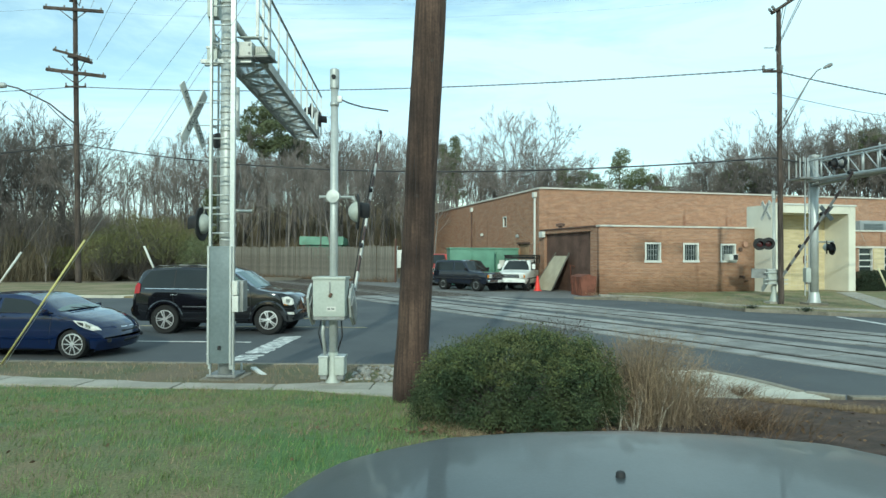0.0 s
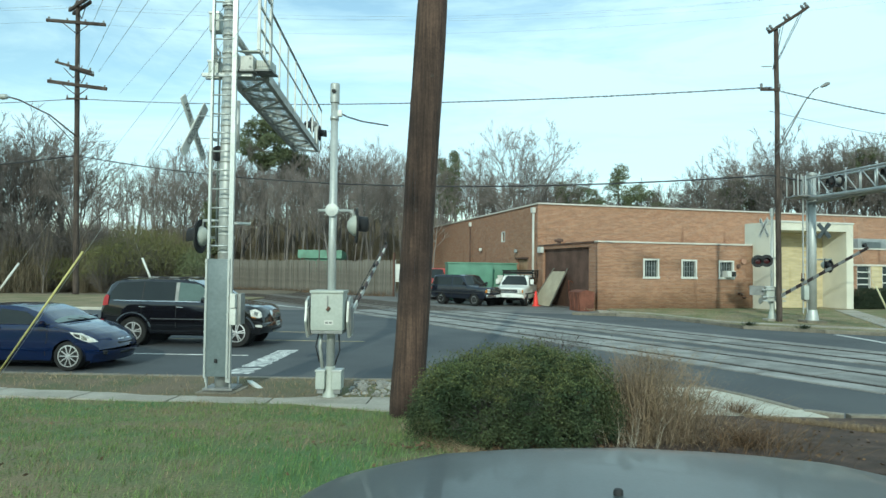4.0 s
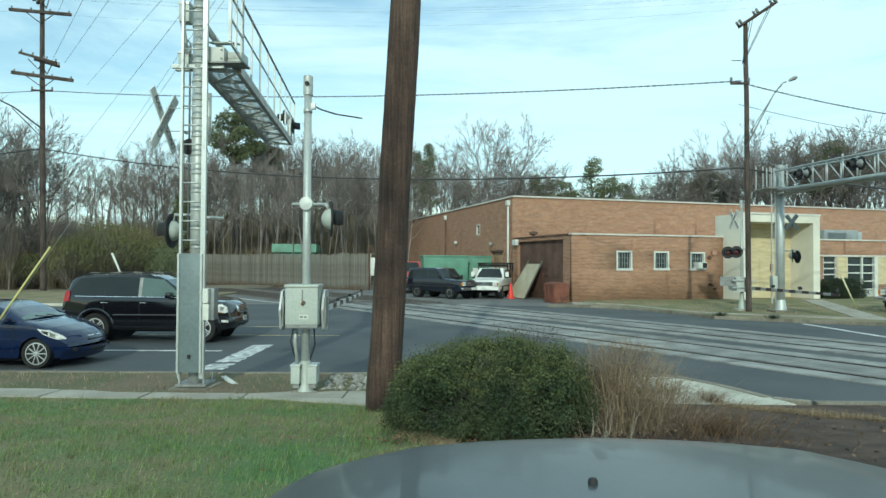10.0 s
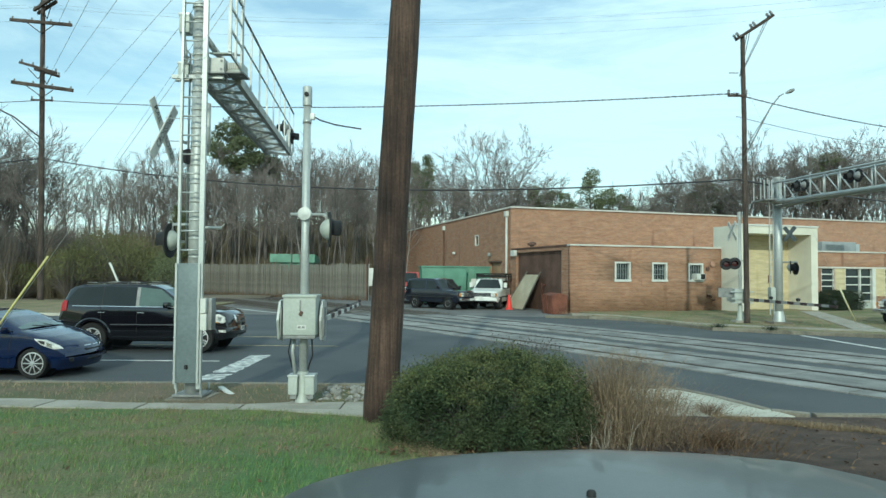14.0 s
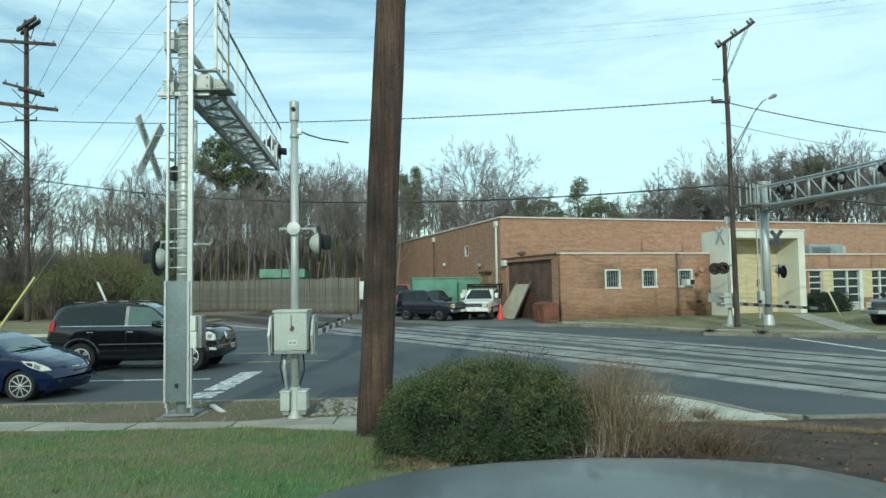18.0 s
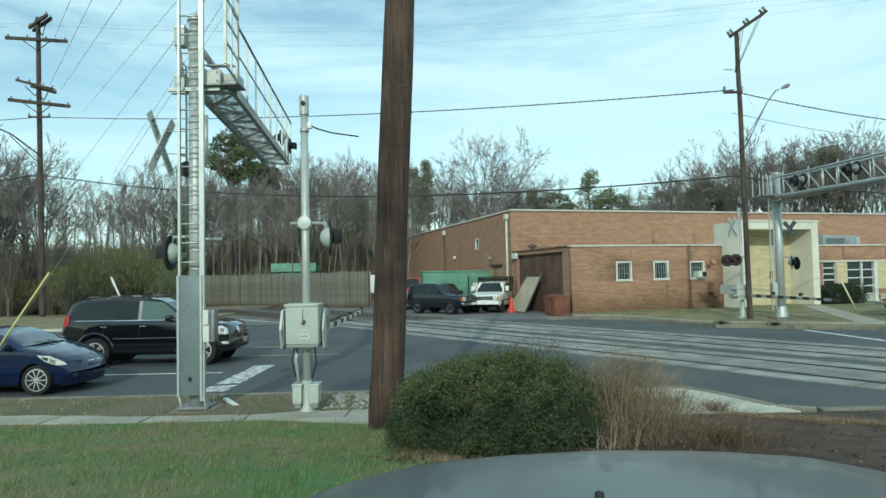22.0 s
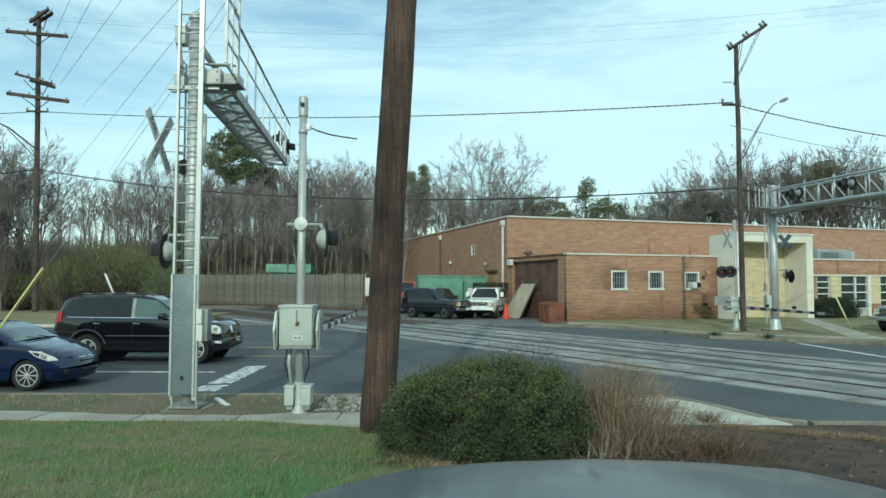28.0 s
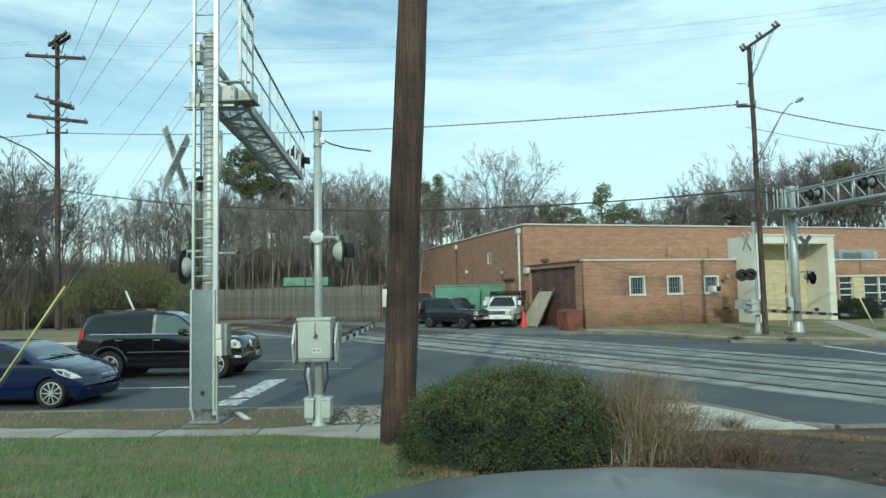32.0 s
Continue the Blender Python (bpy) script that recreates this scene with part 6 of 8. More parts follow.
    cross_plate("rear_window", *rear_glass, 0.84, CARGLASS, "rear window", 0.012)
    keep = []
    wheel_set(g, axles, half * 0.985, r, wheel_w, rim[0], rim[1], keep, steel)
    for ax in axles:
        for sy in (-1, 1):
            part("wheel_well", lathe(B(), [(r * 1.15, 0), (r * 1.15, 0.02), (0.03, 0.02)], 20, "Y", (ax, sy * half * 0.66, r)), BLACK, g)
    return g, width, side_plate, keep


# black sport utility, waiting at the crossing
SUV_X, SUV_Y = -6.80, 18.40
suv_top = [(-2.33, 0.42), (-2.40, 0.62), (-2.40, 0.95), (-2.36, 1.12), (-2.29, 1.32), (-2.12, 1.62), (-1.98, 1.70), (-1.7, 1.755), (-1.0, 1.78), (-0.1, 1.77), (0.25, 1.735), (0.48, 1.645), (1.10, 1.20),
           (1.35, 1.155), (1.85, 1.10), (2.08, 1.055), (2.20, 0.97), (2.26, 0.80), (2.29, 0.66), (2.30, 0.50), (2.22, 0.36)]
SUV, suv_w, suv_plate, SUV_WHEELS = car("sport_utility_car", "glossy black sport utility car with alloy wheels on the road", pose(SUV_X, SUV_Y, 0), BLACKCAR, suv_top, (1.45, -1.35), 0.385, 0.94, 1.13, 0.15, 0.33,
    [[(0.92, 1.24), (0.42, 1.65), (-0.12, 1.70), (-0.12, 1.20)], [(-0.22, 1.20), (-0.22, 1.70), (-1.08, 1.72), (-1.85, 1.67), (-2.10, 1.42), (-2.14, 1.24)]],
    (1.08, 1.213, 0.49, 1.635), (-2.27, 1.34, -2.13, 1.60), (0.25, 5), 0.23, [SIDEGLASS, CARGLASS], corner=0.17)
suv_plate("beltline_strip", [(0.92, 1.185), (0.92, 1.197), (-2.0, 1.215), (-2.0, 1.203)], CHROME, 0.006, "thin chrome window strip")
suv_plate("window_seam", [(-1.09, 1.22), (-1.07, 1.71), (-1.10, 1.71), (-1.12, 1.22)], BLACK, 0.001, "black seam between the rear windows")
suv_plate("side_moulding", [(0.95, 0.66), (0.95, 0.73), (-0.85, 0.73), (-0.85, 0.66)], BLACKCAR, 0.022, "black side moulding")
# silver strip paints the catch-light along the black moulding's upper edge
suv_plate("moulding_strip", [(0.95, 0.722), (0.95, 0.742), (-0.85, 0.742), (-0.85, 0.722)], SILVERCAR, 0.027, "thin bright moulding strip")
suv_plate("running_board", [(0.92, 0.34), (0.92, 0.40), (-0.82, 0.40), (-0.82, 0.34)], BLACKCAR, 0.06, "dark running board")
suv_plate("door_seam", [(-0.17, 0.5), (-0.17, 1.18), (-0.182, 1.18), (-0.182, 0.5)], RUBBER, 0.002)
suv_plate("door_seam", [(0.98, 0.5), (0.98, 1.13), (0.968, 1.13), (0.968, 0.5)], RUBBER, 0.002)
suv_plate("door_seam", [(-1.1, 0.85), (-1.13, 1.18), (-1.142, 1.18), (-1.112, 0.85)], RUBBER, 0.002)
suv_plate("window_pillar", [(-0.125, 1.20), (-0.125, 1.70), (-0.215, 1.70), (-0.215, 1.20)], GRATE, -0.003, "grey window pillar")
for x in (0.02, -1.0):
    suv_plate("door_handle", [(x, 1.03), (x, 1.055), (x - 0.17, 1.06), (x - 0.17, 1.035)], CHROME, 0.03, "chrome door handle")
suv_plate("tail_lamp", [(-2.18, 1.08), (-2.16, 1.33), (-2.24, 1.36), (-2.32, 1.28), (-2.36, 1.06)], TAILG, 0.014, "red tail lamp")
suv_plate("shoulder_crease", [(0.95, 1.085), (0.95, 1.095), (-2.1, 1.115), (-2.1, 1.105)], BLACKCAR, 0.010)
suv_plate("sill_crease", [(0.95, 0.515), (0.95, 0.53), (-0.85, 0.53), (-0.85, 0.515)], BLACKCAR, 0.012)
suv_plate("front_wing_crease", [(1.9, 0.96), (1.9, 0.972), (1.0, 1.03), (1.0, 1.018)], BLACKCAR, 0.012)
suv_plate("headlamp", [(1.90, 0.985), (1.95, 0.83), (2.16, 0.775), (2.235, 0.81), (2.20, 0.94), (2.06, 1.02)], LAMPG, 0.012, "clear swept headlamp")
suv_plate("lamp_bowl", [(2.03, 0.95), (2.04, 0.86), (2.13, 0.84), (2.14, 0.94)], CHROME, 0.016, "bright lamp bowl")
suv_plate("indicator", [(1.95, 0.822), (1.96, 0.802), (2.06, 0.78), (2.06, 0.798)], AMBER, 0.014)
suv_plate("fog_lamp", [(2.06, 0.60), (2.07, 0.54), (2.24, 0.53), (2.24, 0.60)], LAMPG, 0.012, "fog lamp")
suv_plate("bumper_seam", [(1.92, 0.70), (1.92, 0.712), (2.22, 0.68), (2.22, 0.668)], RUBBER, 0.003)
for ax in (1.45, -1.35):
    for sy in (-1, 1):
        bm = B()
        ring = []
        for a in frange(0.02, math.pi - 0.02, 18):
            row = []
            for rr, lift in ((0.425, -0.03), (0.43, 0.028), (0.49, 0.026), (0.525, -0.004)):
                x, z = ax + rr * math.cos(a), 0.385 + rr * math.sin(a)
                row.append(bm.verts.new((x, sy * (suv_w(x, z) + lift), z)))
            ring.append(row)
        for p, q in zip(ring, ring[1:]):
            for k in range(3):
                bm.faces.new((p[k], p[k + 1], q[k + 1], q[k]))
        bmesh.ops.recalc_face_normals(bm, faces=bm.faces)
        part("arch_lip", bm, BLACKCAR, SUV, "flared wheel arch")
for sy in (-1, 1):
    mir = part("door_mirror", box(B(), (0.64, sy * 1.02, 1.25), (0.14, 0.24, 0.16), None, 0.05), BLACKCAR, SUV, "black door mirror")
    part("roof_rail", tube(B(), [(0.05, sy * 0.64, 1.745), (-0.1, sy * 0.64, 1.808), (-1.6, sy * 0.64, 1.808), (-1.8, sy * 0.64, 1.735)], 0.018, 8), BLACK, SUV, "black roof rail")
    # pale pieces on the black rail put its glints into colour
    for x0 in (-0.35, -0.95, -1.5):
        part("rail_glint", box(B(), (x0, sy * 0.64, 1.818), (0.26, 0.035, 0.015), None, 0.005), GRATE, SUV, "pale piece painted as a glint on the rail")
suv_band = g_band[-1]
grl = suv_band("grille", 1, 0.76, 1.02, 0.44, CHROME, "chrome-framed grille", 0.03)
for k in range(5):
    suv_band("grille_slat", 1, 0.785 + k * 0.04, 0.81 + k * 0.04, 0.39, BLACK, "", 0.045, grl)
suv_band("front_bumper", 1, 0.37, 0.66, 0.97, BLACKCAR, "black front bumper", 0.03)
suv_band("air_intake", 1, 0.42, 0.50, 0.5, BLACK, "dark air intake", 0.04)
suv_band("rear_bumper", -1, 0.44, 0.74, 0.99, BLACKCAR, "black rear bumper", 0.07)
npl = part("number_plate", box2(B(), (2.318, -0.15, 0.54), (2.328, 0.15, 0.66)), WHITEP, SUV, "pale plate with a plain bar")
part("plate_bar", box2(B(), (2.3285, -0.12, 0.57), (2.331, 0.12, 0.63)), GRATE, npl)

# blue saloon beside the near kerb
blue_top = [(-2.22, 0.28), (-2.27, 0.55), (-2.25, 0.80), (-2.1, 0.93), (-1.75, 0.985), (-1.5, 1.05), (-0.95, 1.235), (-0.5, 1.295), (0.0, 1.30), (0.35, 1.265), (0.7, 1.155), (1.14, 0.925),
            (1.4, 0.875), (1.7, 0.80), (1.95, 0.71), (2.08, 0.63), (2.16, 0.54), (2.20, 0.42), (2.19, 0.33), (2.10, 0.2)]
BLUE, blue_w, blue_plate, BLUE_WHEELS = car("saloon_car", "metallic blue saloon car waiting beside the kerb", pose(-9.46, 14.05, 0), BLUECAR, blue_top, (1.405, -1.295), 0.298, 0.885, 0.88, 0.2, 0.2,
    [[(0.94, 0.94), (0.42, 1.18), (-0.1, 1.23), (-0.12, 0.925)], [(-0.2, 0.925), (-0.18, 1.23), (-0.75, 1.195), (-1.3, 1.01), (-1.25, 0.95)]],
    (1.13, 0.938, 0.38, 1.25), (-1.48, 1.06, -0.97, 1.225), (0.222, 10), 0.2, [CARGLASS, CARGLASS])
blue_plate("sill_crease", [(1.0, 0.40), (1.0, 0.43), (-0.9, 0.46), (-0.9, 0.43)], BLUECAR, 0.02)
blue_plate("shoulder_crease", [(1.5, 0.80), (1.5, 0.815), (-2.0, 0.90), (-2.0, 0.885)], BLUECAR, 0.012)
blue_plate("door_seam", [(0.93, 0.3), (1.0, 0.9), (0.985, 0.9), (0.915, 0.3)], RUBBER, 0.003)
blue_plate("door_seam", [(-0.16, 0.3), (-0.16, 0.95), (-0.175, 0.95), (-0.175, 0.3)], RUBBER, 0.003)
blue_plate("window_strip", [(1.0, 0.925), (1.0, 0.935), (-1.3, 0.955), (-1.3, 0.945)], BLACK, 0.01)
for x in (0.0, -1.0):
    blue_plate("door_handle", [(x, 0.84), (x, 0.87), (x - 0.19, 0.88), (x - 0.19, 0.85)], BLUECAR, 0.035, "blue door handle")
blue_plate("headlamp", [(1.50, 0.79), (1.68, 0.68), (2.0, 0.575), (2.13, 0.585), (2.06, 0.65), (1.78, 0.765)], LAMPG, 0.012, "swept-back clear headlamp")
blue_plate("headlamp_shade", [(1.62, 0.755), (1.70, 0.695), (1.80, 0.665), (1.80, 0.735)], BLACK, 0.016, "dark lamp insert")
blue_plate("lamp_bowl", [(1.84, 0.725), (1.85, 0.645), (1.96, 0.61), (1.97, 0.675)], CHROME, 0.018, "bright lamp bowl")
blue_plate("bonnet_gap", [(1.50, 0.80), (1.50, 0.807), (1.10, 0.89), (1.10, 0.883)], BLACK, 0.004)
for sy in (-1, 1):
    part("door_mirror", box(B(), (0.84, sy * 0.97, 0.95), (0.16, 0.22, 0.13), None, 0.045), BLUECAR, BLUE, "blue door mirror")
    part("fog_lamp", box(B(), (2.03, sy * 0.60, 0.36), (0.1, 0.18, 0.08), Matrix.Rotation(sy * -0.5, 4, "Z"), 0.03), BLACK, BLUE)
    part("wiper", tube(B(), [(1.20, sy * 0.1 + 0.2, 0.955), (1.10, sy * 0.2 - 0.2, 1.015)], 0.01, 5), BLACK, BLUE, "black wiper")
blue_band = g_band[-1]
blue_band("grille", 1, 0.50, 0.61, 0.42, BLACK, "dark upper grille", 0.010)
blue_band("grille_bar", 1, 0.59, 0.615, 0.34, CHROME, "chrome grille bar", 0.018)
blue_band("chin", 1, 0.17, 0.40, 0.97, BLUECAR, "blue front bumper", 0.012)
blue_band("air_intake", 1, 0.29, 0.36, 0.34, BLACK, "black lower air intake", 0.02)
blue_band("tail_bumper", -1, 0.25, 0.55, 0.97, BLUECAR, "blue rear bumper", 0.015)

# old vehicles parked in the yard
old_top = [(-2.3, 0.5), (-2.35, 0.8), (-2.33, 1.1), (-2.2, 1.55), (-2.1, 1.74), (-1.6, 1.79), (0.1, 1.79), (0.35, 1.74), (0.85, 1.2), (1.0, 1.16), (2.15, 1.08), (2.28, 1.02), (2.33, 0.75), (2.36, 0.55), (2.28, 0.45)]
old_win = [[(0.75, 1.22), (0.28, 1.66), (-0.3, 1.68), (-0.3, 1.18)], [(-0.42, 1.18), (-0.42, 1.68), (-1.95, 1.66), (-2.1, 1.2)]]


def old_suv(name, label, m, material, bumper):
    g, w, plate, _ = car(name, label, m, material, old_top, (1.42, -1.25), 0.36, 0.93, 1.14, 0.12, 0.42, old_win, (0.86, 1.205, 0.36, 1.73), (-2.29, 1.2, -2.13, 1.66), (0.2, 6), 0.22, steel=True)
    part("front_bumper", box(B(), (2.4, 0, 0.6), (0.14, 1.8, 0.16), None, 0.03), bumper, g, "front bumper")
    part("rear_bumper", box(B(), (-2.4, 0, 0.6), (0.14, 1.8, 0.16), None, 0.03), bumper, g)
    gr = part("grille", box(B(), (2.30, 0, 0.88), (0.08, 1.0, 0.22), None, 0.01), BLACK, g, "dark grille")
    for k in range(4):
        part("grille_bar", box(B(), (2.345, 0, 0.8 + k * 0.055), (0.02, 1.0, 0.02)), CHROME, gr)
    for sy in (-1, 1):
        for dz in (0.0, 0.12):
            part("headlamp", box(B(), (2.30, sy * 0.63, 0.83 + dz), (0.08, 0.22, 0.1), None, 0.02), LAMPG, g, "square headlamp")
        part("indicator", box(B(), (2.28, sy * 0.8, 0.88), (0.1, 0.08, 0.18), None, 0.02), AMBER, g)
        part("door_mirror", box(B(), (0.7, sy * 1.02, 1.28), (0.08, 0.2, 0.16), None, 0.03), BLACK, g)
    plate("side_moulding", [(2.0, 0.70), (2.0, 0.76), (-2.2, 0.76), (-2.2, 0.70)], BLACK, 0.012)
    plate("door_seam", [(-0.34, 0.5), (-0.34, 1.16), (-0.36, 1.16), (-0.36, 0.5)], RUBBER, 0.004)
    pl = part("number_plate", box2(B(), (2.472, -0.15, 0.54), (2.48, 0.15, 0.68)), WHITEP, g, "pale plate with a plain bar")
    return g


old_suv("sport_utility_car", "old dark navy boxy sport utility car parked in the yard", pose(-0.12, 40.3, 0.005, 0, 0, -42), NAVYCAR, CHROME)
wt = old_suv("sport_utility_car", "old white boxy truck parked beside the container", pose(3.0, 41.2, 0.005, 0, 0, -106), WHITECAR, WHITECAR)
bm = B()
for sy in (-0.92, 0.92):
    for x in (-2.0, -1.1, -0.25):
        box(bm, (x, sy, 1.86), (0.06, 0.06, 0.5))
    for z in (1.92, 2.06):
        box(bm, (-1.12, sy, z), (1.9, 0.05, 0.06))
for x in (-2.0, -1.1, -0.25):
    box(bm, (x, 0, 2.09), (0.09, 1.95, 0.07))
box(bm, (-0.25, 0, 1.95), (0.04, 1.85, 0.16))
part("roof_rack", bm, RUBBER, wt, "dark steel ladder rack over the roof")
for sy in (-1, 1):
    part("mirror_arm", box(B(), (0.72, sy * 1.06, 1.42), (0.07, 0.2, 0.3), None, 0.02), WHITECAR, wt, "tall white towing mirror")
for k in range(5):
    part("roof_lamp", box(B(), (0.18, -0.5 + k * 0.25, 1.80), (0.1, 0.08, 0.05), None, 0.015), BLACK, wt, "small roof marker lamp")
old_suv("sport_utility_car", "red boxy car parked behind the pole in the yard", pose(-2.4, 47.6, 0.005, 0, 0, -100) @ Matrix.Scale(1.2, 4), REDP, BLACK)
sil = old_suv("pickup_truck", "silver-grey pickup truck parked before the wing", pose(20.9, 28.5, 0.1, 0, 0, 204), SILVERCAR, CHROME)

# ---- the camera's own vehicle: bonnet only is in view ----
own = thing("parked_vehicle", "grey-blue vehicle bonnet with a black washer jet", "car", m=Matrix.Translation((0.42, 0, 0)))


def bonnet(u, v):
    """u across -1..1, v along 0 (windscreen) .. 1 (nose)."""
    x = u * 0.97 * (1 - 0.10 * v * v)
    y = 0.55 + 1.30 * v - 0.16 * abs(u) ** 2.2 * v
    z = 1.745 - 0.055 * v * v - 0.10 * abs(u) ** 3.0 - 0.12 * max(0, abs(u) - 0.8) * 5 * max(0, abs(u) - 0.8) * 5 * 0.4
    z += 0.007 * math.exp(-((abs(u) - 0.55) / 0.06) ** 2) * (1 - v * 0.5) + 0.003 * math.exp(-((u + 0.2 * (1 - v)) / 0.1) ** 2)
    if v > 0.93:
        z -= ((v - 0.93) / 0.07) ** 2 * 0.055
    return (x, y, z)


rows = [[bonnet(u, v) for u in frange(-1, 1, 49)] for v in frange(0, 1, 40)]
bm = B()
vv = [[bm.verts.new(p) for p in r] for r in rows]
low = [bm.verts.new((p[0], p[1] + 0.01, 1.1)) for p in rows[-1]]
for a, b in zip(vv, vv[1:]):
    for k in range(48):
        bm.faces.new((a[k], a[k + 1], b[k + 1], b[k]))
for k in range(48):
    bm.faces.new((vv[-1][k], vv[-1][k + 1], low[k + 1], low[k]))
part("bonnet", bm, HOODP, own, "grey-blue painted bonnet")
bm = B()
for sx in (-1, 1):
    q = [bonnet(sx, v) for v in frange(0, 1, 20)]
    a = [bm.verts.new(p) for p in q]
    b = [bm.verts.new((p[0] + sx * 0.03, p[1], 0.75)) for p in q]
    for k in range(19):
        bm.faces.new((a[k], a[k + 1], b[k + 1], b[k]))
part("wing_panel", bm, HOODP, own, "grey-blue wing panels")
part("nose_panel", box2(B(), (-0.86, 1.6, 0.75), (0.86, 1.72, 1.12), 0.03), HOODP, own)
for sx in (-1, 1):
    part("wheel", lathe(B(), [(0.05, -0.1), (0.36, -0.1), (0.36, 0.1), (0.05, 0.1)], 24, "X", (sx * 0.8, 0.9, 0.80)), RUBBER, own, "black tyre")
jet = lathe(B(), [(0.010, 0), (0.0095, 0.009), (0.007, 0.013), (0.002, 0.014)], 12, "Z")
jz = bonnet(-0.135, 0.585)
part("washer_jet", jet, BLACK, own, "small black washer jet", Matrix.Translation((jz[0], jz[1], jz[2] - 0.002)))

# ---- plants ----


def seg_mesh(name, segs, material):
    """Bare branches as thin tapered prisms."""
    verts, faces = [], []
    for p, q, r0, r1 in segs:
        d = (q - p)
        if d.length < 1e-6:
            continue
        d.normalize()
        a = d.cross(Vector((0.31, 0.17, 0.93)))
        a.normalize()
        b = d.cross(a)
        n = 6 if r0 > 0.07 else 3
        i0 = len(verts)
        for c, r in ((p, r0), (q, r1)):
            for k in range(n):
                t = 2 * math.pi * k / n
                verts.append(c + (a * math.cos(t) + b * math.sin(t)) * r)
        for k in range(n):
            faces.append((i0 + k, i0 + (k + 1) % n, i0 + n + (k + 1) % n, i0 + n + k))
    return raw(name, verts, faces, material, True)


def rise(p, d, ln, steps, pull, wob, rng):
    """Points of a limb that wavers and bends towards the light."""
    out = [p]
    for _ in range(steps):
        d = (d + Vector((rng.gauss(0, wob), rng.gauss(0, wob), rng.gauss(0, wob) + pull))).normalized()
        p = p + d * (ln / steps)
        out.append(p)
    return out, d


def run(segs, pts, r0, r1):
    n = len(pts) - 1
    for k in range(n):
        segs.append((pts[k], pts[k + 1], max(0.011, r0 + (r1 - r0) * k / n), max(0.009, r0 + (r1 - r0) * (k + 1) / n)))


def off_axis(d, angle, roll):
    a = d.cross(Vector((0.31, 0.17, 0.93)) if abs(d.z) < 0.9 else Vector((1, 0.2, 0))).normalized()
    b = d.cross(a)
    return (d * math.cos(angle) + (a * math.cos(roll) + b * math.sin(roll)) * math.sin(angle)).normalized()


def spray(thin, pts, d, ln, rng, many):
    """Fine twigs along the outer part of a branch."""
    for _ in range(many):
        k = rng.uniform(0.25, 1.0) * (len(pts) - 1)
        i = min(int(k), len(pts) - 2)
        p = pts[i].lerp(pts[i + 1], k - i)
        e = off_axis(d, rng.uniform(0.25, 0.95), rng.uniform(0, 6.28))
        e = (e + Vector((0, 0, 0.25))).normalized()
        thin.append((p, p + e * ln * rng.uniform(0.25, 0.6), 0.013, 0.006))


def forest_tree(seed, h, clear=0.42, boughs=17, reach=0.2, slim=1.0):
    """Slender leafless tree grown in a wood: a straight bole, short rising boughs above, a narrow crown."""
    rng = random.Random(seed)
    thick, thin = [], []
    lean = Vector((rng.gauss(0, 0.05), rng.gauss(0, 0.05), 1)).normalized()
    bole, _ = rise(Vector((0, 0, -0.3)), lean, h * 0.97, 12, 0.02, 0.022, rng)
    run(thick, bole, h * 0.0088 * slim, h * 0.0012)
    for k in range(boughs):
        s = clear + (0.97 - clear) * (k + rng.random()) / boughs
        i = min(int(s * 12), 11)
        p = bole[i].lerp(bole[i + 1], s * 12 - i)
        ln = h * reach * (1.25 - s) * rng.uniform(0.7, 1.3) + 0.6
        d = off_axis((bole[i + 1] - bole[i]).normalized(), rng.uniform(0.5, 1.05), rng.uniform(0, 6.28))
        pts, e = rise(p, d, ln, 4, 0.14, 0.09, rng)
        run(thick, pts, max(0.02, h * 0.0034 * slim * (1.3 - s)), 0.014)
        for q in range(6):
            u = rng.uniform(0.25, 1.0) * 4
            a = min(int(u), 3)
            sub, f = rise(pts[a].lerp(pts[a + 1], u - a), off_axis(e, rng.uniform(0.3, 0.8), rng.uniform(0, 6.28)), ln * rng.uniform(0.35, 0.7), 2, 0.12, 0.1, rng)
            run(thin, sub, 0.018, 0.011)
            spray(thin, sub, f, ln * 0.6, rng, 4)
        spray(thin, pts, e, ln * 0.5, rng, 3)
    return thick, thin


